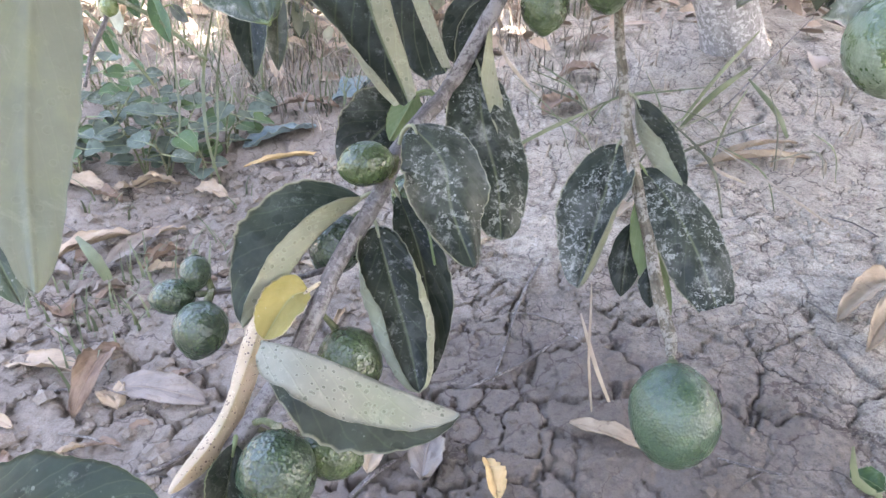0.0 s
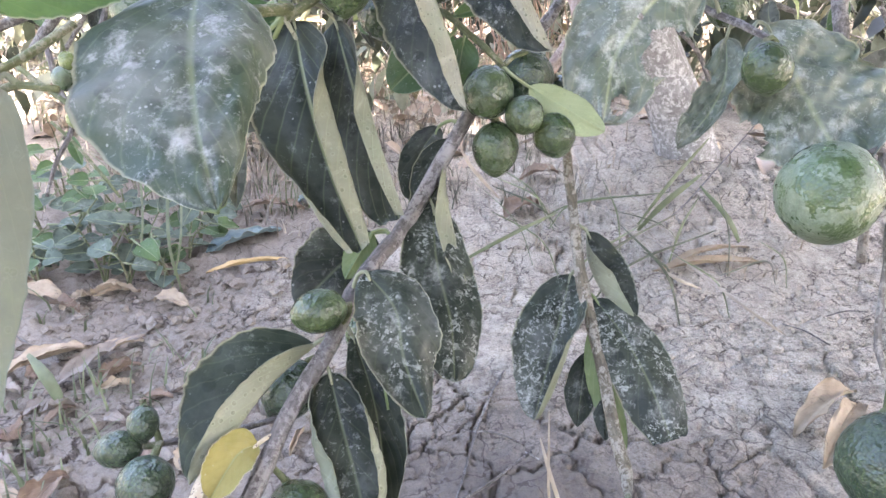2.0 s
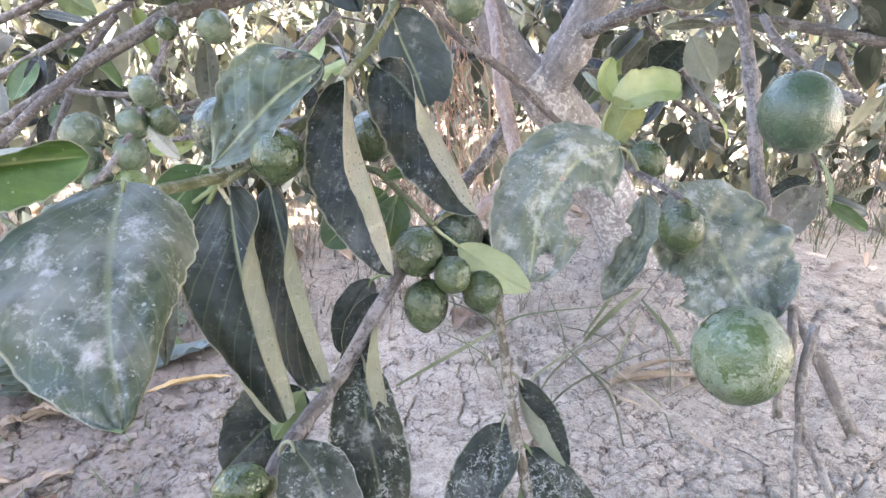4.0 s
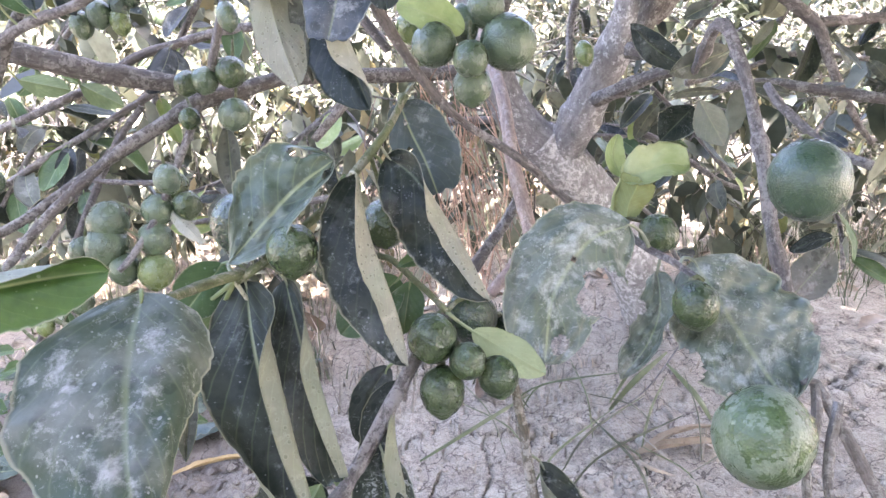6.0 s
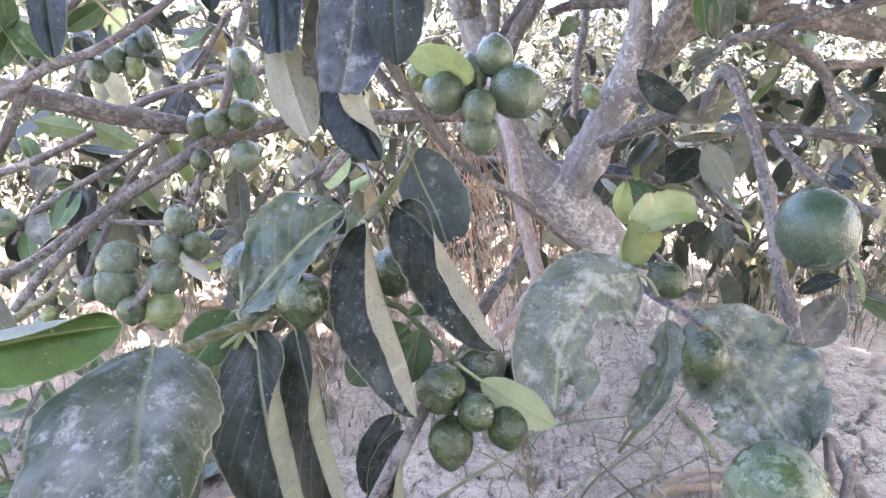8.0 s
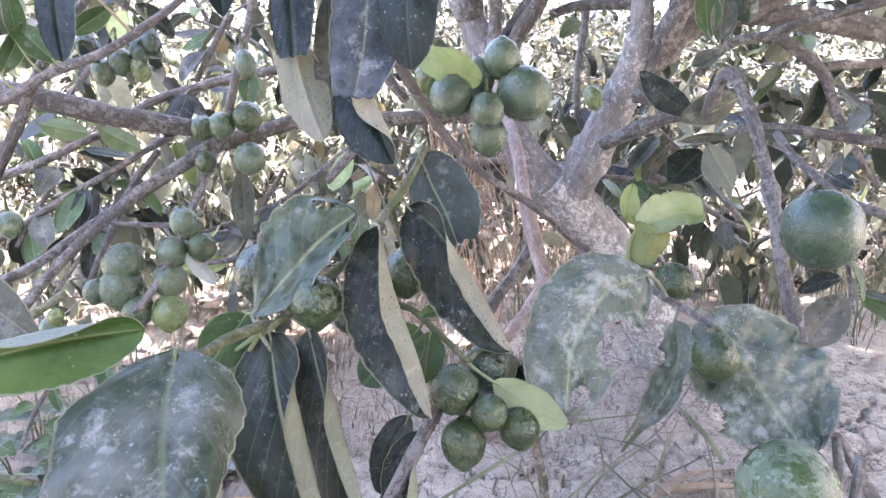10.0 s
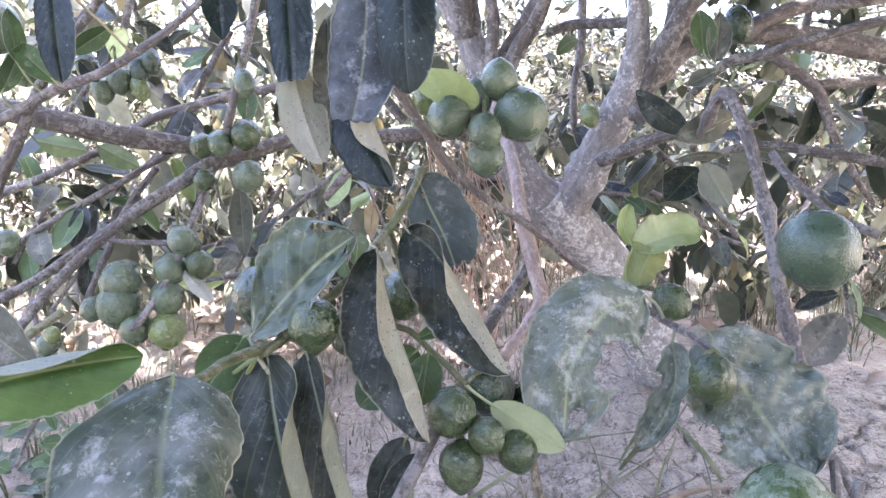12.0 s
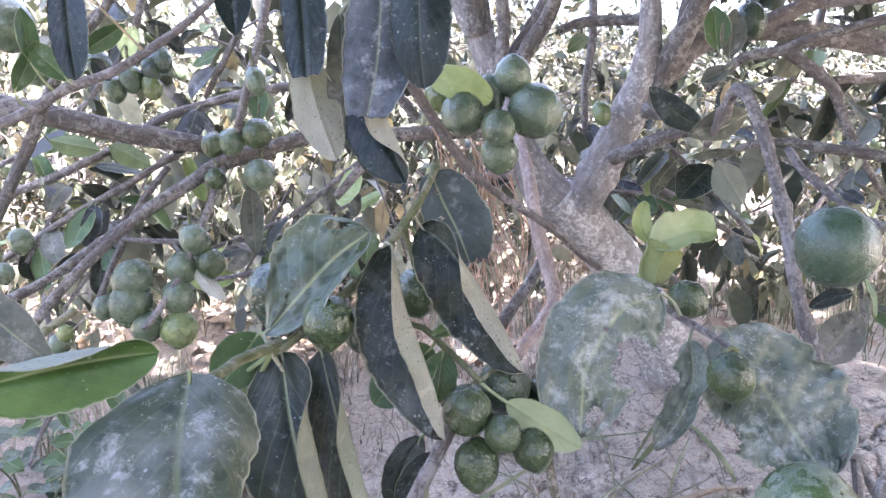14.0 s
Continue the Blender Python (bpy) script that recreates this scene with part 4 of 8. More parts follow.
stem_diag = branch(tree, "stem", [(0.1530, 0.7221, 0.3430), (0.1339, 0.7082, 0.3129), (0.1123, 0.6949, 0.2864), (0.0941, 0.6816, 0.2609)], [0.0054, 0.0057, 0.0061, 0.0056], "bark", "", seg=10)
bough_front = branch(tree, "bough", [(-0.0221, 0.5107, 0.5516), (-0.0032, 0.5208, 0.5253), (0.0068, 0.5227, 0.5083), (0.0190, 0.5291, 0.4893), (0.0337, 0.5300, 0.4673), (0.0507, 0.5306, 0.4449), (0.0729, 0.5363, 0.4239), (0.0993, 0.5375, 0.4078), (0.1240, 0.5387, 0.3918), (0.1483, 0.5444, 0.3712), (0.1630, 0.5472, 0.3617)], [0.0029, 0.0034, 0.0041, 0.0045, 0.0035, 0.0032, 0.0029, 0.0029, 0.0033, 0.0030, 0.0023], "bark_brown", "cracked brown bough, dark where it bends", seg=12, rough=0.14)
bough_front_b = branch(tree, "bough", [(-0.0211, 0.6387, 0.5279), (0.0036, 0.6321, 0.4943), (0.0184, 0.6287, 0.4776)], [0.0039, 0.0044, 0.0039], "bark_brown", "", seg=8)
stem_whorl = branch(tree, "stem", [(0.0316, 0.5208, 0.4410), (0.0191, 0.4925, 0.4182), (0.0022, 0.4696, 0.3967), (-0.0189, 0.4515, 0.3719), (-0.0357, 0.4400, 0.3581), (-0.0551, 0.4282, 0.3416), (-0.0685, 0.4176, 0.3343)], [0.0025, 0.0027, 0.0030, 0.0029, 0.0028, 0.0027, 0.0030], "bark_green", "green-grey young stem", seg=10)
twig_whorl = branch(tree, "twig", [(-0.0657, 0.4221, 0.3382), (-0.0723, 0.4072, 0.3388), (-0.0807, 0.3873, 0.3396), (-0.0788, 0.3478, 0.3470), (-0.0867, 0.3189, 0.3500)], [0.0035, 0.0034, 0.0033, 0.0028, 0.0018], "bark_green", "", seg=8)
twig_cluster = branch(tree, "twig", [(0.0046, 0.4842, 0.3355), (0.0221, 0.4728, 0.3343), (0.0351, 0.4599, 0.3254), (0.0476, 0.4472, 0.3172), (0.0581, 0.4394, 0.3077)], [0.0023, 0.0023, 0.0022, 0.0022, 0.0021], "bark_green", "", seg=8)
twig_hole = branch(tree, "twig", [(0.1934, 0.5583, 0.3470), (0.1991, 0.5380, 0.3493), (0.1989, 0.5057, 0.3418), (0.2039, 0.4841, 0.3383), (0.2117, 0.4676, 0.3350), (0.2187, 0.4509, 0.3308), (0.2235, 0.4398, 0.3281)], [0.0018, 0.0022, 0.0025, 0.0027, 0.0027, 0.0022, 0.0018], "bark_twig", "", seg=8)
bough_big = branch(tree, "bough", [(0.2766, 0.4043, 0.2721), (0.2852, 0.4039, 0.2722), (0.2941, 0.3944, 0.2545), (0.3044, 0.3843, 0.2341), (0.3174, 0.3669, 0.2043)], [0.0014, 0.0032, 0.0037, 0.0040, 0.0042], "bark_pale", "", seg=10)
twig_big = branch(tree, "twig", [(0.2852, 0.4039, 0.2722), (0.2802, 0.3898, 0.2533), (0.2683, 0.3757, 0.2323), (0.2631, 0.3628, 0.2188)], [0.0030, 0.0030, 0.0026, 0.0026], "bark_pale", "", seg=8)
twig_right = branch(tree, "twig", [(0.2764, 0.3677, 0.2762), (0.2660, 0.3541, 0.2524), (0.2613, 0.3411, 0.2310), (0.2685, 0.3276, 0.2109), (0.2766, 0.3122, 0.1858), (0.2806, 0.2932, 0.1648)], [0.0030, 0.0030, 0.0026, 0.0026, 0.0026, 0.0025], "bark_pale", "", seg=10)
twig_right_b = branch(tree, "twig", [(0.2617, 0.3433, 0.2369), (0.2524, 0.3242, 0.2128), (0.2490, 0.3117, 0.1931), (0.2537, 0.3000, 0.1771)], [0.0021, 0.0018, 0.0018, 0.0015], "bark_pale", "", seg=8)
bough_low = branch(tree, "bough", [(0.0587, 0.4493, 0.3064), (0.0386, 0.4297, 0.2814), (0.0022, 0.3984, 0.2211), (-0.0147, 0.3682, 0.2096), (-0.0258, 0.3451, 0.2002), (-0.0349, 0.3187, 0.1855), (-0.0431, 0.3034, 0.1756), (-0.0529, 0.2879, 0.1633), (-0.0602, 0.2682, 0.1500), (-0.0695, 0.2478, 0.1355), (-0.0808, 0.2338, 0.1220), (-0.0902, 0.2167, 0.1128), (-0.1042, 0.2041, 0.1015), (-0.1192, 0.1867, 0.0920)], [0.0033, 0.0042, 0.0050, 0.0047, 0.0045, 0.0046, 0.0045, 0.0044, 0.0043, 0.0044, 0.0044, 0.0045, 0.0047, 0.0047], "bark_twig", "weathered grey-brown bough with streaked bark", seg=14, rough=0.12)
bough_hang = branch(tree, "bough", [(0.0762, 0.4561, 0.2945), (0.0978, 0.4455, 0.2749), (0.1104, 0.4497, 0.2296), (0.1137, 0.4347, 0.2047), (0.1175, 0.4188, 0.1784), (0.1223, 0.4002, 0.1573), (0.1275, 0.3749, 0.1348), (0.1300, 0.3520, 0.1164), (0.1322, 0.3325, 0.1034), (0.1342, 0.3225, 0.0965), (0.1335, 0.3118, 0.0884)], [0.0026, 0.0029, 0.0033, 0.0033, 0.0040, 0.0040, 0.0039, 0.0041, 0.0040, 0.0040, 0.0023], "bark_olive", "thin knotty grey bough hanging straight down", seg=12, rough=0.16, knots=0.35)
twig_trio = branch(tree, "twig", [(-0.0522, 0.2921, 0.1606), (-0.0824, 0.2957, 0.1470), (-0.1046, 0.2912, 0.1451), (-0.1144, 0.2844, 0.1474)], [0.0017, 0.0017, 0.0017, 0.0017], "bark_twig", "", seg=8)
twig_far = sprayed(branch(tree, "twig", [(-0.2787, 1.2776, 0.6383), (-0.3124, 1.2653, 0.5506), (-0.3657, 1.2540, 0.4627), (-0.4045, 1.2451, 0.3944)], [0.0039, 0.0039, 0.0049, 0.0039], "bark_twig", "", seg=6))
twig_far = sprayed(branch(tree, "twig", [(-0.4507, 1.1481, 0.4078), (-0.4682, 1.1377, 0.3365), (-0.5036, 1.1267, 0.2561)], [0.0036, 0.0036, 0.0027], "bark_twig", "", seg=6))
twig_far = sprayed(branch(tree, "twig", [(-0.1889, 1.2316, 0.3780), (-0.2373, 1.2200, 0.2902), (-0.2759, 1.2096, 0.2121)], [0.0039, 0.0039, 0.0029], "bark_twig", "", seg=6))
twig_far = sprayed(branch(tree, "twig", [(-0.3488, 1.1729, 0.2771), (-0.2644, 1.1688, 0.2783), (-0.1426, 1.1689, 0.3171), (-0.0678, 1.1727, 0.3646)], [0.0028, 0.0038, 0.0038, 0.0038], "bark_twig", "", seg=6))
twig_far = sprayed(branch(tree, "twig", [(-0.0125, 1.2231, 0.3805), (-0.0707, 1.2120, 0.2925), (-0.1096, 1.2046, 0.2339)], [0.0039, 0.0049, 0.0039], "bark_twig", "", seg=6))
twig_far = sprayed(branch(tree, "twig", [(-0.4739, 1.0447, 0.3876), (-0.5062, 1.0373, 0.3307), (-0.5385, 1.0298, 0.2737)], [0.0041, 0.0041, 0.0033], "bark_twig", "", seg=6))
twig_far = sprayed(branch(tree, "twig", [(-0.3839, 1.0353, 0.3566), (-0.4163, 1.0291, 0.3077), (-0.4486, 1.0229, 0.2589), (-0.4890, 1.0159, 0.2018)], [0.0033, 0.0041, 0.0033, 0.0033], "bark_twig", "", seg=6))
twig_far = sprayed(branch(tree, "twig", [(-0.6984, 1.2608, 0.3999), (-0.6105, 1.2642, 0.4496), (-0.5327, 1.2728, 0.5281), (-0.4745, 1.2839, 0.6161)], [0.0049, 0.0049, 0.0049, 0.0049], "bark_twig", "", seg=6))
twig_far = sprayed(branch(tree, "twig", [(-0.5865, 1.1801, 0.5657), (-0.5239, 1.1856, 0.6198), (-0.4256, 1.1922, 0.6923)], [0.0036, 0.0045, 0.0045], "bark_twig", "", seg=6))
twig_far = sprayed(branch(tree, "twig", [(-0.4077, 1.1913, 0.6925), (-0.4208, 1.1835, 0.6390), (-0.4294, 1.1740, 0.5768)], [0.0063, 0.0063, 0.0054], "bark_twig", "", seg=6))
twig_far = sprayed(branch(tree, "twig", [(-0.3933, 1.3462, 0.7148), (-0.3418, 1.3325, 0.6449), (-0.3004, 1.3177, 0.5647)], [0.0041, 0.0041, 0.0041], "bark_twig", "", seg=6))
twig_far = sprayed(branch(tree, "twig", [(-0.5793, 1.0318, 0.2731), (-0.4799, 1.0161, 0.3336), (-0.3721, 0.9897, 0.3925), (-0.2885, 0.9728, 0.4401)], [0.0049, 0.0048, 0.0047, 0.0046], "bark_twig", "", seg=6))
twig_far = sprayed(branch(tree, "twig", [(0.4200, 1.1119, 0.4556), (0.4832, 1.0990, 0.3944), (0.5556, 1.0827, 0.3155)], [0.0036, 0.0045, 0.0045], "bark_twig", "", seg=6))
twig_far = sprayed(branch(tree, "twig", [(0.4414, 1.3839, 0.2603), (0.5332, 1.3705, 0.2051), (0.5909, 1.3533, 0.1155)], [0.0046, 0.0046, 0.0046], "bark_twig", "", seg=6))
twig_far = sprayed(branch(tree, "twig", [(0.6169, 1.1180, 0.5561), (0.6524, 1.1262, 0.6187), (0.6699, 1.1366, 0.6900)], [0.0045, 0.0054, 0.0054], "bark_twig", "", seg=6))
twig_far = sprayed(branch(tree, "twig", [(0.7709, 1.1900, 0.4207), (0.7126, 1.1805, 0.3424), (0.6740, 1.1685, 0.2546)], [0.0039, 0.0049, 0.0039], "bark_twig", "", seg=6))
twig_far = sprayed(branch(tree, "twig", [(0.5471, 1.2592, 0.4658), (0.6286, 1.2585, 0.4871), (0.7305, 1.2584, 0.5188), (0.8291, 1.2011, 0.5087)], [0.0041, 0.0051, 0.0051, 0.0049], "bark_twig", "", seg=6))
twig_far = sprayed(branch(tree, "twig", [(0.6903, 1.0748, 0.3085), (0.7267, 1.0632, 0.2469), (0.7361, 1.0514, 0.1760)], [0.0036, 0.0036, 0.0036], "bark_twig", "", seg=6))

# leaves of the boughs
leaf(bough_low, (-0.0427, 0.3156, 0.1868), (-0.0941, 0.2609, 0.1443), (0.302, -0.655, 0.692), 0.066, "leaf_mould", "under_olive", label="dark green leaf folded along its lower edge", fold=((-5, -10, -15), (120, 152, 150)), halves=(1, 0.52), blunt=0.6, wave=0.05, bend=0.2, mid=[(-0.0624, 0.2958, 0.1770), (-0.0772, 0.2777, 0.1619)])
leaf(bough_low, (-0.0183, 0.3993, 0.2127), (-0.0602, 0.3672, 0.1784), (0.110, -0.788, 0.605), 0.0497, "leaf_dark", "under_green", fold=(5, -10), sag=0.05, wave=0.05, blunt=0.6)
leaf(bough_low, (-0.0178, 0.3344, 0.2192), (0.0140, 0.2769, 0.1716), (-0.106, -0.511, 0.853), 0.043, "leaf_scaly", "under_olive", label="dark leaf speckled with pale crust, its edge curled", fold=((10, 60, 95), (-18, -24, -70)), crease=(0.5, 0.2), halves=(1.1, 1), blunt=0.5, wave=0.05, bend=0.3, mid=[(-0.0021, 0.3157, 0.2084), (0.0032, 0.2963, 0.1914)])
leaf(bough_low, (-0.0165, 0.3402, 0.1922), (-0.0044, 0.3053, 0.1538), (0.363, 0.743, -0.562), 0.0268, "leaf_dark", "under_green", fold=(20, 20), sag=0.05)
leaf(bough_low, (0.0177, 0.4058, 0.2287), (0.0306, 0.3207, 0.1614), (0.051, -0.635, 0.771), 0.046, "leaf_scaly", "under_olive", label="dark rounded leaf crusted with pale flecks", fold=((-6, -10, -14), (-12, -22, -30)), blunt=0.45, wave=0.06, mid=[(0.0204, 0.3764, 0.2059), (0.0286, 0.3475, 0.1829)])
leaf(bough_low, (-0.0344, 0.3068, 0.1750), (-0.0098, 0.2410, 0.1248), (-0.053, -0.475, 0.879), 0.046, "leaf_dark", "under_olive", label="dark drooping leaf with both pale edges rolled up", fold=((70, 148, 150), (70, 150, 150)), crease=(0.6, 0.66), halves=(1.05, 0.9), blunt=0.5, wave=0.04, bend=0.12, mid=[(-0.0265, 0.2873, 0.1579), (-0.0162, 0.2634, 0.1383)])
leaf(bough_low, (-0.0255, 0.3375, 0.1780), (-0.0050, 0.2675, 0.1107), (0.246, -0.634, 0.734), 0.0273, "leaf_dark", "under_pale", fold=(-10, 40), sag=0.06, bow=-0.05, blunt=0.6)
leaf(bough_low, (-0.0641, 0.2726, 0.1586), (-0.0816, 0.2499, 0.1467), (0.247, -0.401, 0.882), 0.024, "leaf_yellow", "under_yellow", label="yellowing leaf curled round on itself", fold=((15, 35, 30), (20, 45, 40)), blunt=0.45, reach=0.03, mid=[(-0.0720, 0.2660, 0.1583)])
leaf(bough_low, (-0.0827, 0.2633, 0.1561), (-0.1091, 0.1894, 0.1141), (-0.502, 0.538, -0.677), 0.018, "leaf_yellow", "under_yellow", label="yellowed leaf with brown speckled underside", fold=((25, 40, 30), (60, 105, 80)), bend=0.5, blunt=0.5, wave=0.08, nibble=0.14, reach=0.0, mid=[(-0.0887, 0.2435, 0.1368), (-0.0961, 0.2179, 0.1210)])
leaf(bough_low, (-0.0793, 0.2406, 0.1523), (0.0086, 0.2216, 0.1307), (0.048, -0.572, 0.819), 0.069, "leaf_mould", "under_dull", label="folded leaf with pale speckled underside turned up", fold=((-14, -20, -10), (150, 158, 160)), halves=(0.9, 0.84), bend=0.16, blunt=0.6, lead=(0.95, 0.8), nibble=0.05, reach=0.08, wave=0.04, mid=[(-0.0581, 0.2337, 0.1502), (-0.0220, 0.2260, 0.1393)])
leaf(bough_low, (-0.0888, 0.2138, 0.1177), (-0.0887, 0.1788, 0.0986), (0.587, -0.388, 0.711), 0.0213, "leaf_dark", "under_green", fold=(10, 20), sag=0.04)
leaf(bough_low, (-0.0180, 0.3904, 0.2173), (-0.0328, 0.3759, 0.1932), (0.033, 0.848, -0.530), 0.0196, "leaf_dark", "under_green", fold=(10, 10))
leaf(stem_whorl, (-0.0655, 0.4308, 0.3306), (-0.0203, 0.3398, 0.2299), (-0.102, -0.827, 0.552), 0.056, "leaf_moss", "under_olive", label="long dark leaf with both pale edges folded over", fold=((0, 20, 128), (6, 148, 152)), crease=(0.5, 0.4), halves=(1.12, 0.8), bend=0.16, cut=0.95, blunt=0.44, wave=0.06, mid=[(-0.0541, 0.3945, 0.3002), (-0.0380, 0.3627, 0.2626)])
leaf(stem_whorl, (-0.0425, 0.4354, 0.3307), (-0.0019, 0.3576, 0.2411), (-0.152, -0.821, 0.550), 0.046, "leaf_moss", "under_olive", label="long dark leaf with its pale edge folded over", fold=((-14, -22, -22), (45, 146, 150)), crease=(0, 0.28), halves=(1.15, 0.72), bend=0.16, cut=0.94, blunt=0.44, wave=0.05, mid=[(-0.0298, 0.4068, 0.2988), (-0.0164, 0.3797, 0.2670)])
leaf(stem_whorl, (-0.0539, 0.4237, 0.2993), (-0.0376, 0.3933, 0.2507), (0.391, -0.716, 0.578), 0.0232, "leaf_dark", "under_pale", fold=(0, 20), sag=0.04)
leaf(twig_whorl, (-0.0847, 0.3179, 0.3571), (-0.0586, 0.2277, 0.2935), (0.057, -0.690, 0.722), 0.094, "leaf_teal", "under_green", label="broad grey-green leaf filmed with white dust", fold=((-6, -16, -24), (-40, -78, -78)), crease=(0.3, 0.5), halves=(1.0, 0.74), lead=(0.74, 0.58), bend=0.22, blunt=0.72, wave=0.05, blister=0.02, cols=14, rows=44, reach=0.08, mid=[(-0.0792, 0.2835, 0.3389), (-0.0705, 0.2532, 0.3164)])
leaf(stem_whorl, (-0.0749, 0.4305, 0.3420), (-0.0134, 0.4566, 0.4017), (0.142, -0.953, 0.268), 0.074, "leaf_gloss", "under_soft", label="crinkled leaf eaten along its edge", fold=((50, 72, 60), (-24, -30, -20)), halves=(0.66, 1.05), lead=(1.0, 1.5), blunt=0.62, wave=0.14, blister=0.04, nibble=0.16, cols=14, rows=48, holes=[(0.86, -0.62, 0.07, 0.16), (0.3, -0.25, 0.02, 0.05), (0.9, 0.5, 0.05, 0.3)], mid=[(-0.0592, 0.4362, 0.3596), (-0.0362, 0.4464, 0.3845)])
leaf(stem_whorl, (0.0005, 0.4567, 0.3926), (0.0329, 0.3865, 0.2935), (-0.031, -0.815, 0.579), 0.06, "leaf_dark", "under_dull", label="dark leaf folded to show its pale speckled underside", fold=((10, -12, -20), (100, 152, 156)), halves=(1.08, 0.52), bend=0.16, blunt=0.5, wave=0.07, mid=[(0.0093, 0.4294, 0.3584), (0.0258, 0.4039, 0.3186)])
leaf(stem_whorl, (0.0199, 0.4827, 0.4020), (0.0833, 0.4204, 0.3212), (-0.104, -0.856, 0.507), 0.062, "leaf_dark", "under_dull", label="dark leaf folded to show its pale speckled underside", fold=((5, -24, -24), (40, 150, 156)), halves=(1.05, 0.52), bend=0.16, blunt=0.52, wave=0.07, mid=[(0.0383, 0.4619, 0.3901), (0.0628, 0.4409, 0.3569)])
leaf(stem_whorl, (0.0183, 0.4857, 0.3930), (0.0269, 0.4517, 0.3344), (-0.370, -0.874, 0.314), 0.019, "leaf_green", "under_green", fold=((20, 50, 60), (10, 15, 20)), blunt=0.55, mid=[(0.0357, 0.4742, 0.3663), (0.0453, 0.4617, 0.3441)])
leaf(stem_whorl, (0.0273, 0.5197, 0.4371), (0.0535, 0.4861, 0.3772), (-0.209, -0.885, 0.415), 0.05, "leaf_dull", "under_soft", label="stiff grey-green leaf with small holes", fold=((-6, -12, -10), (-8, -14, -14)), halves=(0.72, 1.1), blunt=0.36, cut=0.96, holes=[(0.22, 0.05, 0.03, 0.07), (0.48, 0.35, 0.025, 0.12)], cols=14, rows=44, wave=0.05, mid=[(0.0352, 0.5096, 0.4173), (0.0453, 0.4985, 0.3977)])
leaf(stem_whorl, (-0.0815, 0.4435, 0.3384), (-0.1009, 0.4130, 0.3111), (0.307, -0.737, 0.603), 0.0320, "leaf_green", "under_green", fold=(10, -10), sag=0.05, blunt=0.6)
leaf(stem_whorl, (-0.0760, 0.4363, 0.3303), (-0.0940, 0.4169, 0.2835), (-0.406, 0.889, -0.212), 0.0237, "leaf_dark", "under_green", fold=(10, 15), sag=0.05)
leaf(twig_cluster, (0.0278, 0.4697, 0.3216), (-0.0102, 0.4494, 0.2893), (-0.032, -0.829, 0.559), 0.0388, "leaf_green", "under_green", fold=(10, 20), sag=0.06, blunt=0.55)
leaf(twig_cluster, (0.0352, 0.4641, 0.3212), (0.0305, 0.4521, 0.2883), (-0.175, -0.917, 0.359), 0.0259, "leaf_green", "under_green", fold=(10, 10), sag=0.05)
leaf(twig_cluster, (0.0739, 0.4313, 0.2978), (0.1172, 0.4092, 0.2776), (0.213, 0.853, -0.477), 0.0249, "leaf_green", "under_young", fold=(25, 18), sag=0.02, blunt=0.6, reach=0.08, label="pale green leaf seen from below beside the limes")
leaf(bough_low, (0.0209, 0.4494, 0.2671), (0.0028, 0.4214, 0.2270), (0.045, -0.715, 0.698), 0.024, "leaf_dark", "under_green", fold=((-8, -10, -10), (-8, -14, -14)), blunt=0.5, reach=0.06, mid=[(0.0090, 0.4379, 0.2517)])
leaf(bough_low, (0.0273, 0.4335, 0.2642), (0.0409, 0.3633, 0.1878), (-0.036, -0.717, 0.696), 0.05, "leaf_dark", "under_olive", label="dark hanging leaf with its pale edge folded over", fold=((0, -10, -16), (90, 150, 154)), halves=(1, 0.5), bend=0.14, blunt=0.5, wave=0.06, mid=[(0.0243, 0.4140, 0.2405), (0.0318, 0.3887, 0.2108)])
leaf(twig_hole, (0.1851, 0.4789, 0.3571), (0.1185, 0.4196, 0.2801), (-0.004, -0.862, 0.507), 0.078, "leaf_chalk", "under_soft", label="chewed grey-green leaf dusted with white, a large bite missing", fold=((-18, -26, -15), (-2, -6, -5)), halves=(1.0, 1.02), blunt=0.46, wave=0.09, blister=0.035, nibble=0.12, cols=22, rows=64, holes=[(0.5, -0.82, 0.19, 0.52), (0.9, -0.4, 0.05, 0.3), (0.42, 0.0, 0.014, 0.04)], mid=[(0.1533, 0.4614, 0.3490), (0.1271, 0.4417, 0.3171)])
leaf(twig_hole, (0.2061, 0.4731, 0.3257), (0.1745, 0.4403, 0.2613), (-0.310, -0.831, 0.463), 0.035, "leaf_chalk", "under_soft", label="shrivelled grey-green leaf rolled inward, pale edged", fold=((20, 45, 30), (30, 85, 60)), halves=(0.95, 1.0), bend=0.4, blunt=0.46, wave=0.35, blister=0.1, nibble=0.3, cols=14, rows=44, holes=[(0.35, 0.9, 0.1, 0.3)], mid=[(0.2049, 0.4596, 0.3036), (0.1938, 0.4485, 0.2809)])
leaf(twig_hole, (0.2270, 0.4654, 0.3357), (0.2706, 0.4048, 0.2577), (-0.355, -0.843, 0.404), 0.09, "leaf_chalk", "under_soft", label="crumpled grey-green leaf blistered and dusted with white", fold=((-8, -14, -5), (-12, -18, -10)), halves=(0.9, 1.08), blunt=0.46, wave=0.18, blister=0.07, nibble=0.26, cols=20, rows=56, holes=[(0.55, 1.0, 0.1, 0.3), (0.9, 0.9, 0.1, 0.4)], mid=[(0.2404, 0.4494, 0.3117), (0.2544, 0.4295, 0.2849)])
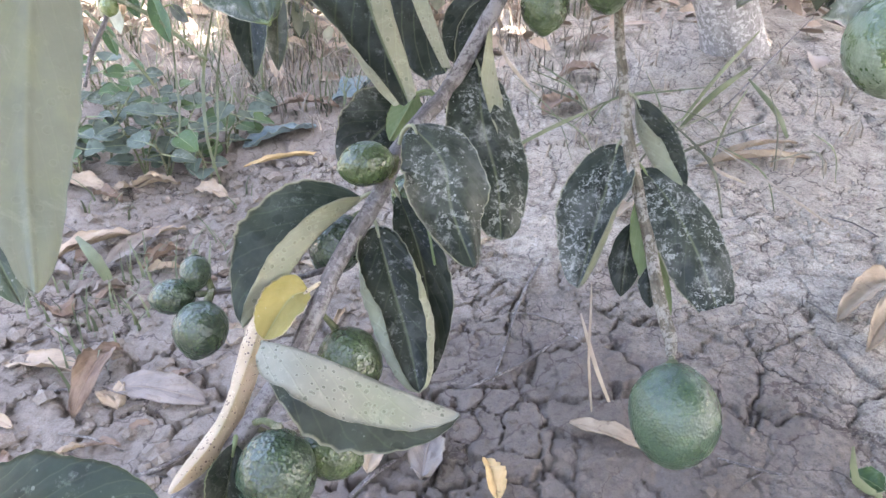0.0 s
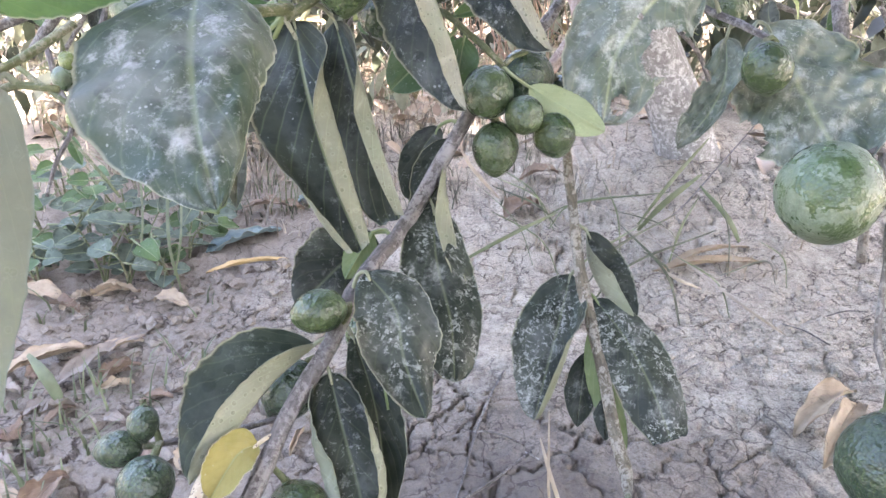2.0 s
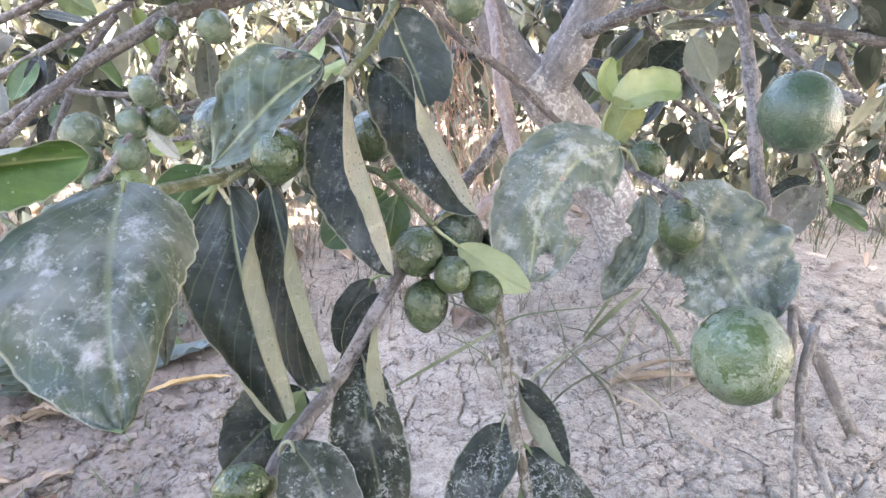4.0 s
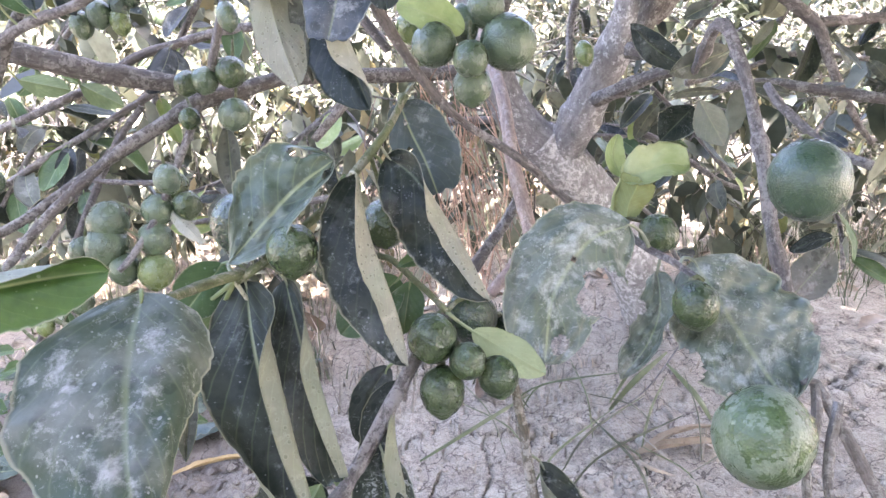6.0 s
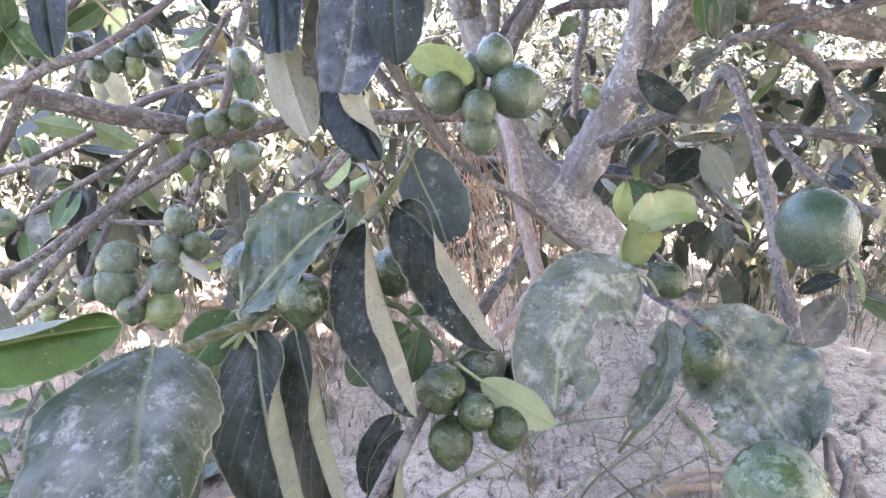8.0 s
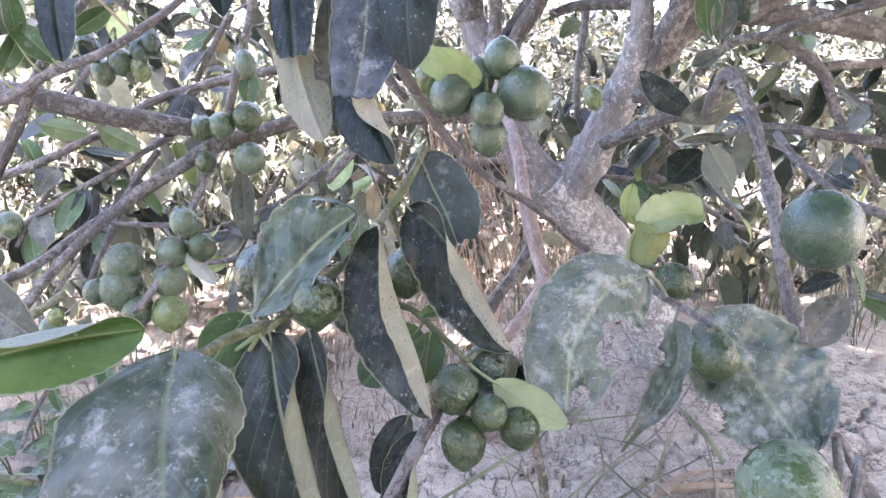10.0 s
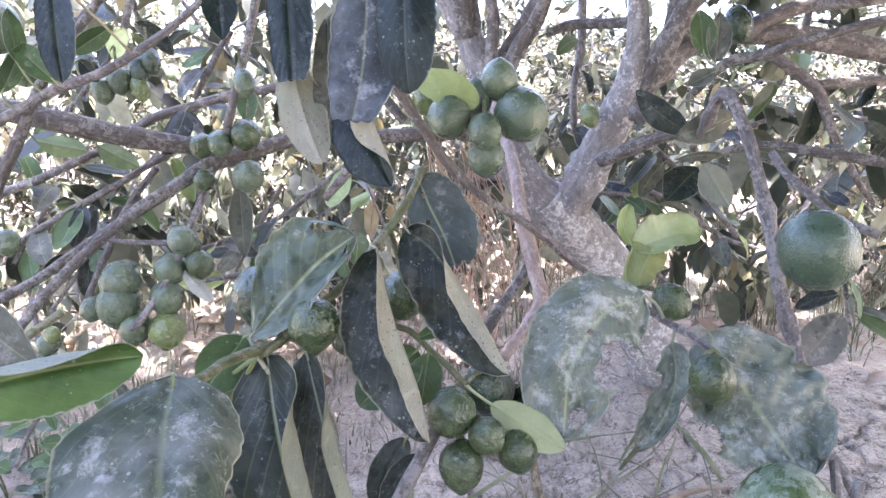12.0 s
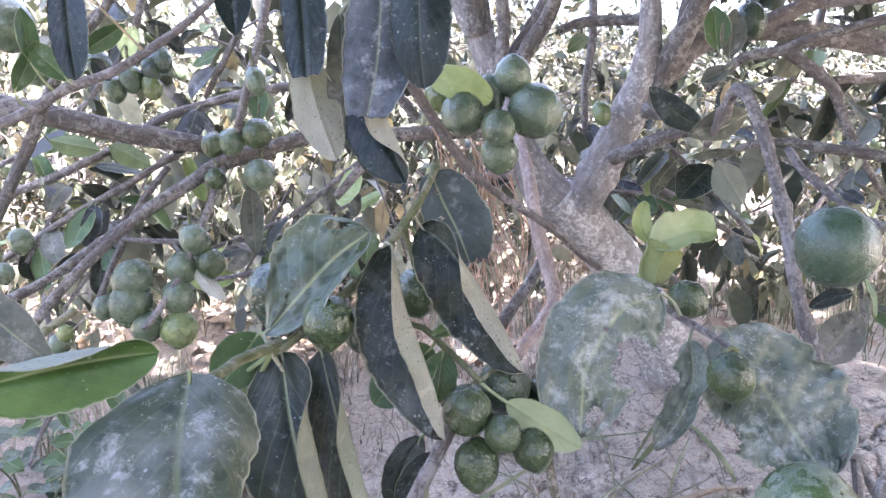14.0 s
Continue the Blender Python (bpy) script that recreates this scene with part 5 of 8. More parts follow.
leaf(twig_hole, (0.2074, 0.5697, 0.3797), (0.2023, 0.5701, 0.4132), (0.139, -0.983, 0.121), 0.018, "leaf_young", "under_young", label="young yellow-green leaf standing upright", fold=((30, 40, 30), (10, 20, 20)), blunt=0.5, mid=[(0.2002, 0.5716, 0.3963)])
leaf(twig_hole, (0.2048, 0.5597, 0.3785), (0.2562, 0.5540, 0.3905), (-0.202, -0.797, 0.570), 0.04, "leaf_fresh", "under_fresh", label="young yellow-green leaf cupped, pale inside", fold=((35, 50, 25), (25, 40, 20)), bend=0.6, blunt=0.42, reach=0.05, wave=0.1, nibble=0.05, mid=[(0.2218, 0.5588, 0.3853), (0.2400, 0.5568, 0.3918)])
leaf(twig_hole, (0.2061, 0.5462, 0.3487), (0.2166, 0.5513, 0.3799), (0.206, 0.864, -0.460), 0.03, "leaf_fresh", "under_fresh", label="young leaf seen from below, yellow-green", fold=((15, 30, 20), (15, 35, 20)), blunt=0.42, cut=0.66, reach=0.05, wave=0.05, mid=[(0.2080, 0.5489, 0.3601), (0.2124, 0.5502, 0.3700)])
leaf(bough_hook, (0.4028, 0.6389, 0.2519), (0.4425, 0.6426, 0.3027), (-0.288, -0.912, 0.292), 0.0408, "leaf_shrivel", "under_soft", fold=(20, -15), sag=0.07, blunt=0.6, label="dull grey-brown leaf")
leaf(bough_hook, (0.2952, 0.8472, 0.5239), (0.3550, 0.8124, 0.4731), (-0.632, -0.738, -0.238), 0.0336, "leaf_dark", "under_soft", fold=(20, -30), sag=0.04, bow=0.05)
leaf(bough_hook, (0.4014, 0.8143, 0.4937), (0.3282, 0.8024, 0.4674), (0.268, -0.903, -0.335), 0.0393, "leaf_grey", "under_soft", fold=(-10, 20), sag=0.06, bow=0.04)
leaf(bough_hook, (0.3394, 0.8269, 0.4416), (0.4027, 0.8250, 0.4489), (0.028, -0.887, -0.462), 0.0131, "leaf_grey", "under_soft", fold=(10, 10), bow=-0.05)
leaf(bough_hook, (0.4238, 0.8051, 0.4567), (0.4660, 0.7902, 0.4462), (-0.390, -0.840, -0.376), 0.0165, "leaf_grey", "under_soft", fold=(10, 10))
leaf(bough_hook, (0.4186, 0.9239, 0.4365), (0.4519, 0.9098, 0.3796), (0.105, 0.978, -0.182), 0.0441, "leaf_grey", "under_soft", fold=(10, 20))
leaf(bough_hook, (0.4325, 0.9727, 0.4286), (0.3862, 0.9652, 0.3823), (-0.371, -0.784, 0.498), 0.0543, "leaf_dark", "under_soft", fold=(20, 10))
leaf(bough_hi, (0.3754, 0.8481, 0.5675), (0.3697, 0.8568, 0.6203), (-0.101, -0.983, 0.151), 0.0335, "leaf_green", "under_soft", fold=(20, 20))
leaf(bough_hi, (0.3888, 0.8459, 0.5577), (0.3951, 0.8550, 0.6174), (-0.065, -0.985, 0.159), 0.0322, "leaf_grey", "under_soft", fold=(20, 20))
leaf(bough_hi, (0.3889, 0.8443, 0.5478), (0.3555, 0.8432, 0.5308), (-0.182, -0.893, 0.412), 0.0228, "leaf_grey", "under_soft", fold=(20, 20))
leaf(bough_hang, (0.1123, 0.4248, 0.1753), (0.0845, 0.3599, 0.1053), (-0.033, -0.534, 0.845), 0.052, "leaf_scaly", "under_olive", label="dark leaf heavily speckled with pale crust", fold=((-10, -14, -30), (30, 105, 125)), crease=(0, 0.3), halves=(1.05, 0.85), blunt=0.52, wave=0.05, bend=0.25, mid=[(0.1024, 0.4001, 0.1507), (0.0928, 0.3784, 0.1274)])
leaf(bough_hang, (0.1233, 0.4399, 0.2009), (0.1498, 0.3971, 0.1548), (-0.261, -0.781, 0.567), 0.046, "leaf_dark", "under_olive", label="leaf half folded, pale spotted underside showing", fold=((95, 150, 150), (-4, -6, -6)), halves=(0.66, 1.0), bend=0.14, blunt=0.5, wave=0.04, mid=[(0.1254, 0.4276, 0.1833), (0.1341, 0.4133, 0.1675)])
leaf(bough_hang, (0.1270, 0.4106, 0.1653), (0.1648, 0.3389, 0.1081), (-0.204, -0.537, 0.818), 0.044, "leaf_scaly", "under_green", label="dark leaf with torn blunt tip", fold=((-8, -10, -10), (-14, -22, -15)), blunt=0.5, cut=0.9, wave=0.05, mid=[(0.1410, 0.3862, 0.1531), (0.1548, 0.3609, 0.1319)])
leaf(bough_hang, (0.1232, 0.3974, 0.1527), (0.1405, 0.3452, 0.0954), (0.075, 0.748, -0.659), 0.0212, "leaf_dark", "under_green", fold=(25, 20), sag=0.02, bow=-0.03)
leaf(bough_hang, (0.1227, 0.3986, 0.1315), (0.1149, 0.3679, 0.0942), (-0.399, -0.665, 0.631), 0.0227, "leaf_dark", "under_green", fold=(0, 10), sag=0.03)
leaf(bough_hang, (0.1287, 0.3658, 0.1198), (0.1279, 0.3481, 0.1001), (-0.452, -0.654, 0.607), 0.0140, "leaf_dark", "under_green", fold=(0, 10))
leaf(bough_front, (-0.0622, 0.5029, 0.5849), (-0.0520, 0.4626, 0.4977), (0.053, -0.935, 0.351), 0.03, "leaf_black", "under_pale", fold=((-12, -20, -15), (5, 12, 10)), blunt=0.36, cut=0.93, reach=0.2, mid=[(-0.0589, 0.4919, 0.5508), (-0.0553, 0.4784, 0.5207)])
leaf(bough_front, (-0.0557, 0.4850, 0.5127), (-0.0336, 0.4559, 0.4466), (-0.153, 0.955, -0.252), 0.031, "leaf_dark", "under_dull", label="pale underside of a hanging leaf", fold=((8, 14, 15), (10, 16, 15)), blunt=0.55, reach=0.01, wave=0.05, mid=[(-0.0505, 0.4762, 0.4889), (-0.0424, 0.4666, 0.4657)])
leaf(bough_front, (-0.0355, 0.5102, 0.5438), (-0.0263, 0.4693, 0.4491), (-0.121, -0.916, 0.384), 0.0232, "leaf_grey", "under_soft", fold=(30, -10), sag=0.05, reach=0.06)
leaf(bough_front, (-0.0069, 0.4719, 0.5684), (-0.0138, 0.4426, 0.4729), (0.002, -0.967, 0.255), 0.046, "leaf_film", "under_soft", label="dark bluish leaf with whitish film", fold=((-14, -18, -12), (-10, -14, 20)), blunt=0.34, cut=0.95, wave=0.07, reach=0.1, mid=[(-0.0066, 0.4643, 0.5368), (-0.0089, 0.4549, 0.5019)])
leaf(bough_front, (-0.0167, 0.4806, 0.4916), (0.0102, 0.4497, 0.4334), (-0.089, -0.896, 0.435), 0.0503, "leaf_black", "under_pale", fold=(-10, 146), sag=0.05, blunt=0.6, reach=0.1)
leaf(bough_front, (0.0172, 0.4615, 0.5731), (0.0199, 0.4379, 0.4895), (-0.291, -0.923, 0.251), 0.0400, "leaf_black", "under_soft", fold=(-10, -20), sag=0.07, blunt=0.5, reach=0.1)
leaf(bough_front, (-0.1183, 0.5505, 0.5801), (-0.1114, 0.5320, 0.5296), (0.192, -0.913, 0.361), 0.0251, "leaf_black", "under_soft", fold=(10, 10), reach=0.0)
leaf(bough_cross, (-0.2970, 0.6838, 0.5962), (-0.2767, 0.6479, 0.5049), (0.198, -0.897, 0.396), 0.0359, "leaf_black", "under_yellow", fold=(-10, 25), sag=0.05, blunt=0.5, reach=0.1, label="dark leaf with a dead brown patch")
leaf(bough_cross, (-0.3320, 0.7532, 0.5118), (-0.3724, 0.7513, 0.5506), (0.317, -0.904, 0.285), 0.0273, "leaf_green", "under_young", fold=(20, 20), reach=0.1)
leaf(bough_cross, (-0.3862, 0.7540, 0.4997), (-0.3584, 0.7504, 0.5496), (0.498, -0.800, -0.336), 0.0227, "leaf_green", "under_young", fold=(20, 20), reach=0.1)
leaf(bough_cross, (-0.3638, 0.7471, 0.5273), (-0.3755, 0.7566, 0.5828), (0.802, -0.538, 0.259), 0.0248, "leaf_green", "under_young", fold=(20, 20), reach=0.1)
leaf(bough_cross, (-0.3273, 0.7781, 0.5425), (-0.2793, 0.7700, 0.5706), (0.133, -0.869, -0.476), 0.0234, "leaf_green", "under_young", fold=(20, 20), reach=0.1)
leaf(bough_main, (-0.4552, 0.9522, 0.4492), (-0.3890, 0.9470, 0.4378), (0.010, 0.932, -0.364), 0.0309, "leaf_yellow", "under_green", fold=(20, 20), reach=0.1)
leaf(bough_main, (-0.3780, 0.9477, 0.4452), (-0.3227, 0.9406, 0.4184), (-0.106, 0.886, -0.451), 0.0309, "leaf_yellow", "under_green", fold=(20, 20), reach=0.1)
leaf(bough_drop, (-0.2483, 0.8572, 0.3000), (-0.2063, 0.8391, 0.2637), (-0.194, 0.771, -0.606), 0.0205, "leaf_dark", "under_pale", fold=(20, 30), reach=0.1)
leaf(bough_left, (-0.1986, 0.9512, 0.3970), (-0.1905, 0.9355, 0.3006), (-0.135, -0.980, 0.149), 0.0361, "leaf_grey", "under_soft", fold=(20, 20), reach=0.1)
leaf(bough_left, (-0.1987, 1.0058, 0.5483), (-0.1928, 0.9939, 0.4755), (-0.153, -0.977, 0.147), 0.0342, "leaf_green", "under_green", fold=(20, 20), reach=0.12)
leaf(bough_cross, (-0.3322, 0.8084, 0.5399), (-0.3106, 0.8035, 0.5160), (-0.160, -0.985, 0.057), 0.0184, "leaf_dark", "under_green", fold=(20, 20), reach=0.12)
twig_front = branch(tree, "twig", [(-0.1888, 0.2704, 0.3267), (-0.1746, 0.2832, 0.3480), (-0.1632, 0.2947, 0.3598)], [0.0019, 0.0020, 0.0018], "bark_green", "", seg=8)
leaf(twig_front, (-0.1710, 0.2994, 0.3556), (-0.0955, 0.3129, 0.3686), (0.049, -0.821, 0.569), 0.0394, "leaf_deep", "under_olive", fold=(-25, 138), sag=-0.05, bow=-0.05, blunt=0.5, reach=0.05, label="fresh green leaf with a pale rim")
leaf(twig_front, (-0.2064, 0.3616, 0.3843), (-0.1553, 0.3436, 0.3513), (-0.116, -0.937, 0.331), 0.0274, "leaf_grey", "under_soft", fold=(10, 10), sag=0.05, reach=0.1)
twig_near = branch(tree, "twig", [(-0.1680, 0.2761, 0.3158), (-0.1482, 0.2720, 0.3205), (-0.1371, 0.2678, 0.3243), (-0.1202, 0.2617, 0.3245)], [0.0017, 0.0017, 0.0016, 0.0014], "bark_green", "", seg=8)
twig_near_b = branch(tree, "twig", [(-0.3833, 0.6271, 0.2426), (-0.3464, 0.6579, 0.2632), (-0.3117, 0.6916, 0.2899)], [0.0039, 0.0041, 0.0042], "bark_green", "", seg=8)
leaf(twig_near, (-0.1418, 0.2605, 0.3256), (-0.1276, 0.1770, 0.2210), (-0.628, 0.411, -0.661), 0.034, "leaf_dark", "under_near", label="broad leaf hanging with its pale underside outward", fold=((4, 8, 10), (4, 8, 10)), bend=0.9, blunt=0.55, lead=0.8, cols=16, rows=80, wave=0.05, mid=[(-0.1425, 0.2358, 0.2856), (-0.1383, 0.2067, 0.2493)])
leaf(twig_near, (-0.1761, 0.2254, 0.2329), (-0.1437, 0.1913, 0.2058), (0.258, -0.439, 0.860), 0.0218, "leaf_teal", "under_soft", fold=(5, -10), sag=0.05, reach=0.02)
twig_bottom = branch(tree, "twig", [(-0.1674, 0.1505, 0.1283), (-0.1449, 0.1496, 0.1367), (-0.1289, 0.1495, 0.1463)], [0.0016, 0.0015, 0.0013], "bark_green", "", seg=8)
leaf(twig_bottom, (-0.1538, 0.1488, 0.1547), (-0.0837, 0.1392, 0.1684), (-0.214, -0.833, 0.511), 0.0373, "leaf_plain", "under_green", fold=(-10, -15), sag=0.06, bow=0.0, blunt=0.55, reach=0.1)
twig_droop = branch(tree, "twig", [(-0.4528, 0.9061, 0.2537), (-0.4249, 0.8642, 0.1955), (-0.3995, 0.8322, 0.1566), (-0.4168, 0.8106, 0.1143), (-0.4255, 0.7922, 0.0783)], [0.0034, 0.0041, 0.0034, 0.0027, 0.0020], "bark_twig", "", seg=6)
twig_droop_b = branch(tree, "twig", [(-0.4787, 0.8841, 0.2100), (-0.4056, 0.8430, 0.1773), (-0.3469, 0.8206, 0.1580), (-0.3025, 0.7969, 0.1359), (-0.2709, 0.7763, 0.1191)], [0.0034, 0.0034, 0.0026, 0.0023, 0.0019], "bark_green", "", seg=6)
twig_droop_c = branch(tree, "twig", [(-0.4405, 0.8631, 0.1493), (-0.4119, 0.8512, 0.1275), (-0.3715, 0.8232, 0.0969), (-0.3487, 0.8105, 0.0733)], [0.0021, 0.0021, 0.0021, 0.0017], "bark_green", "", seg=6)
leaf(twig_droop_b, (-0.3444, 0.8312, 0.1787), (-0.3168, 0.7954, 0.1325), (-0.132, -0.820, 0.556), 0.0224, "leaf_green", "under_green", fold=(30, 20), reach=0.1, label="drooping olive leaf with a withered tip")
leaf(twig_droop_b, (-0.3755, 0.8430, 0.1784), (-0.3604, 0.8285, 0.1509), (-0.063, -0.896, 0.440), 0.0174, "leaf_green", "under_green", fold=(30, 20), reach=0.1)
leaf(twig_droop_c, (-0.4178, 0.8560, 0.1366), (-0.4006, 0.8384, 0.1033), (-0.014, -0.887, 0.462), 0.0167, "leaf_green", "under_green", fold=(30, 20), reach=0.1)
leaf(twig_droop, (-0.4179, 0.8610, 0.1898), (-0.4069, 0.8782, 0.2233), (0.724, -0.681, 0.111), 0.0176, "leaf_green", "under_green", fold=(30, 20), reach=0.1)
leaf(twig_droop_b, (-0.3208, 0.8251, 0.1678), (-0.2990, 0.8159, 0.1509), (-0.190, -0.944, 0.268), 0.0159, "leaf_grey", "under_green", fold=(30, 20), reach=0.1)
leaf(stem_whorl, (-0.1217, 0.4409, 0.2822), (-0.1108, 0.3881, 0.2242), (0.052, -0.734, 0.678), 0.0261, "leaf_dark", "under_green", fold=(10, 30), sag=0.04, reach=0.2)
leaf(stem_whorl, (-0.1053, 0.4415, 0.2623), (-0.1017, 0.4096, 0.2226), (0.044, -0.777, 0.628), 0.0153, "leaf_grey", "under_green", fold=(10, 30), sag=0.04, reach=0.2)

# leaves of the boughs further back, hanging at all angles
def spray(stem, count, seed, size=(0.045, 0.085), hang=0.7):
    r = random.Random(seed)
    line = LINES[stem.name][0]
    for _ in range(count):
        p = line[int(r.uniform(0.05, 1.0) * (len(line) - 1))]
        a = r.uniform(0, 6.28)
        out = Vector((math.cos(a), math.sin(a), 0))
        down = r.uniform(0.2, 1.0) * hang
        ax = (out * (1 - down) + Vector((0, 0, -down)) + Vector((0, 0, r.uniform(-0.2, 0.3)))).normalized()
        long = r.uniform(*size)
        base = p + out * 0.008 + ax * 0.006
        top, under = r.choice((("leaf_dark", "under_olive"), ("leaf_dull", "under_olive"), ("leaf_grey", "under_soft"), ("leaf_green", "under_green"), ("leaf_mould", "under_olive"), ("leaf_film", "under_soft"), ("leaf_young", "under_yellow"), ("leaf_green", "under_fresh")))
        normal = out * r.uniform(-0.4, 1.0) + Vector((r.uniform(-0.6, 0.6), r.uniform(-1.0, 0.2), r.uniform(0.0, 0.9)))
        up = r.uniform(-20, 70)
        leaf(stem, base, base + ax * long, normal, long * r.uniform(0.38, 0.52), top, under, reach=0.03, fold=(up, up + r.uniform(-25, 25)),
             sag=r.uniform(-0.03, 0.12), bow=r.uniform(-0.08, 0.08), wave=0.06, blunt=r.uniform(0.5, 0.62), rows=14, cols=4)


for n, (stem, count) in enumerate(SPRAYS):
    spray(stem, count, 500 + n)

# limes
lime(twig_droop, (-0.3940, 0.8296, 0.1628), 0.0107, (0.080, -0.546, -0.834), "peel_pale", label="small green lime on a drooping twig", group='limes on the far boughs', reach=0.1)
lime(twig_droop_b, (-0.3549, 0.8425, 0.1891), 0.0147, (0.080, -0.546, -0.834), "peel_far", label="small green lime on a drooping twig", group='limes on the far boughs', reach=0.1)
lime(twig_droop, (-0.4108, 0.8524, 0.2059), 0.0133, (0.080, -0.546, -0.834), "peel_far", label="small green lime on a drooping twig", group='limes on the far boughs', reach=0.1)
lime(twig_cluster, (0.0485, 0.4269, 0.2946), 0.0156, (-0.154, -0.803, -0.575), "peel")
lime(twig_cluster, (0.0754, 0.4569, 0.2982), 0.0178, (0.191, 0.431, -0.882), "peel_dark")
lime(bough_low, (0.0697, 0.4133, 0.2848), 0.0115, (-0.045, -0.956, -0.290), "peel")
lime(bough_hang, (0.0898, 0.4197, 0.2719), 0.0129, (0.091, -0.628, -0.773), "peel")
lime(bough_low, (0.0549, 0.4196, 0.2625), 0.0142, (-0.006, -0.399, -0.917), "peel", long=1.12, tip=0.14)
lime(bough_low, (0.1046, 0.4681, 0.2864), 0.0131, (0.596, 0.271, -0.756), "peel_dark")
lime(bough_front, (0.0550, 0.5948, 0.4806), 0.0180, (-0.278, -0.750, -0.600), "peel_far", label="matt green lime in a tight cluster")
lime(bough_front, (0.1158, 0.6025, 0.4840), 0.0229, (0.211, -0.870, -0.445), "peel_far", label="matt green lime in a tight cluster")
lime(bough_front, (0.0832, 0.5807, 0.4699), 0.0141, (-0.029, -0.755, -0.655), "peel_far", label="matt green lime in a tight cluster", long=1.15)
lime(bough_front, (0.0867, 0.5964, 0.4487), 0.0160, (-0.001, -0.308, -0.951), "peel_far", label="matt green lime in a tight cluster")
lime(bough_front, (0.0974, 0.6096, 0.5124), 0.0156, (-0.021, -0.108, 0.994), "peel_far", label="matt green lime in a tight cluster", long=1.12)
lime(bough_front, (0.0800, 0.6177, 0.4979), 0.0130, (-0.177, -0.098, 0.979), "peel_far", label="matt green lime in a tight cluster", long=1.25)
lime(bough_front, (0.0402, 0.6296, 0.4954), 0.0142, (-0.830, -0.424, 0.362), "peel_pale", label="pale green lime in a tight cluster", long=1.15)
leaf(bough_front, (0.0792, 0.5960, 0.4924), (0.0252, 0.5981, 0.5119), (0.046, -0.972, 0.231), 0.0313, "leaf_young", "under_young", fold=(10, 20), sag=0.08, blunt=0.5, reach=0.05, label="pale green rounded leaf above the limes")
lime(stem_whorl, (-0.0361, 0.4282, 0.3506), 0.0154, (0.103, -0.486, -0.868), "peel", tip=0.16)
lime(stem_whorl, (-0.0775, 0.4781, 0.3576), 0.0193, (-0.219, -0.398, -0.891), "peel_dark", tip=0.14)
lime(stem_whorl, (0.0180, 0.4878, 0.3556), 0.0165, (0.092, -0.512, -0.854), "peel")
lime(stem_whorl, (-0.0170, 0.4745, 0.3326), 0.0158, (0.092, -0.512, -0.854), "peel_dark")
lime(twig_hole, (0.2286, 0.5344, 0.3400), 0.0147, (0.707, -0.470, -0.528), "peel", label="small green lime on a thin twig")
lime(twig_hole, (0.2171, 0.4320, 0.3140), 0.0149, (0.098, -0.311, -0.945), "peel")
lime(twig_big, (0.2294, 0.3585, 0.2614), 0.0270, (-0.443, -0.787, -0.429), "peel_scab", label="large green lime mottled with pale scaly patches", tip=0.05, reach=0.05)
lime(twig_round, (0.3511, 0.5466, 0.3801), 0.0309, (0.004, -0.212, -0.977), "peel_blue", label="large smooth round green lime", tip=0.0, neck=0.02, long=1.06)
lime(bough_drop, (-0.2645, 0.8445, 0.2277), 0.0217, (-0.001, -0.308, -0.951), "peel_pale", label="green lime in a hanging cluster", group='limes on the far boughs')
lime(bough_drop, (-0.2660, 0.8529, 0.2661), 0.0204, (0.098, -0.311, -0.945), "peel_far", label="green lime in a hanging cluster", group='limes on the far boughs')
lime(bough_drop, (-0.2634, 0.8600, 0.2993), 0.0190, (-0.001, -0.308, -0.951), "peel_far", label="green lime in a hanging cluster", group='limes on the far boughs')
lime(bough_drop, (-0.2276, 0.8594, 0.3059), 0.0170, (0.194, -0.312, -0.930), "peel", label="green lime in a hanging cluster", group='limes on the far boughs')
lime(bough_drop, (-0.2412, 0.8651, 0.3289), 0.0149, (-0.001, -0.308, -0.951), "peel", label="green lime in a hanging cluster", group='limes on the far boughs')
lime(bough_drop, (-0.3242, 0.8541, 0.2566), 0.0258, (-0.001, -0.308, -0.951), "peel_far", label="green lime in a hanging cluster", group='limes on the far boughs')
lime(bough_drop, (-0.3223, 0.8600, 0.2845), 0.0244, (-0.196, -0.292, -0.936), "peel_far", label="green lime in a hanging cluster", group='limes on the far boughs')
lime(bough_drop, (-0.3031, 0.8471, 0.2298), 0.0190, (0.098, -0.311, -0.945), "peel_far", label="green lime in a hanging cluster", group='limes on the far boughs')
lime(bough_drop, (-0.3547, 0.8546, 0.2515), 0.0149, (-0.196, -0.292, -0.936), "peel_far", label="green lime in a hanging cluster", group='limes on the far boughs')
lime(bough_main, (-0.2251, 0.8799, 0.4483), 0.0147, (-0.011, -0.483, -0.875), "peel", label="green lime clustered on a thick bough", group='limes on the far boughs')
lime(bough_main, (-0.2037, 0.8795, 0.4519), 0.0161, (-0.011, -0.483, -0.875), "peel_far", label="green lime clustered on a thick bough", group='limes on the far boughs')
lime(bough_main, (-0.1730, 0.8800, 0.4622), 0.0181, (-0.011, -0.483, -0.875), "peel", label="green lime clustered on a thick bough", group='limes on the far boughs')
lime(bough_main, (-0.2216, 0.8709, 0.4078), 0.0127, (-0.011, -0.483, -0.875), "peel", label="green lime clustered on a thick bough", group='limes on the far boughs')
lime(bough_main, (-0.1687, 0.8692, 0.4132), 0.0188, (-0.011, -0.483, -0.875), "peel_far", label="green lime clustered on a thick bough", group='limes on the far boughs')
lime(bough_cross, (-0.3005, 0.8341, 0.5203), 0.0134, (0.267, -0.269, -0.926), "peel_far", label="oval green lime hanging among leaves", group='limes on the far boughs', long=1.2)
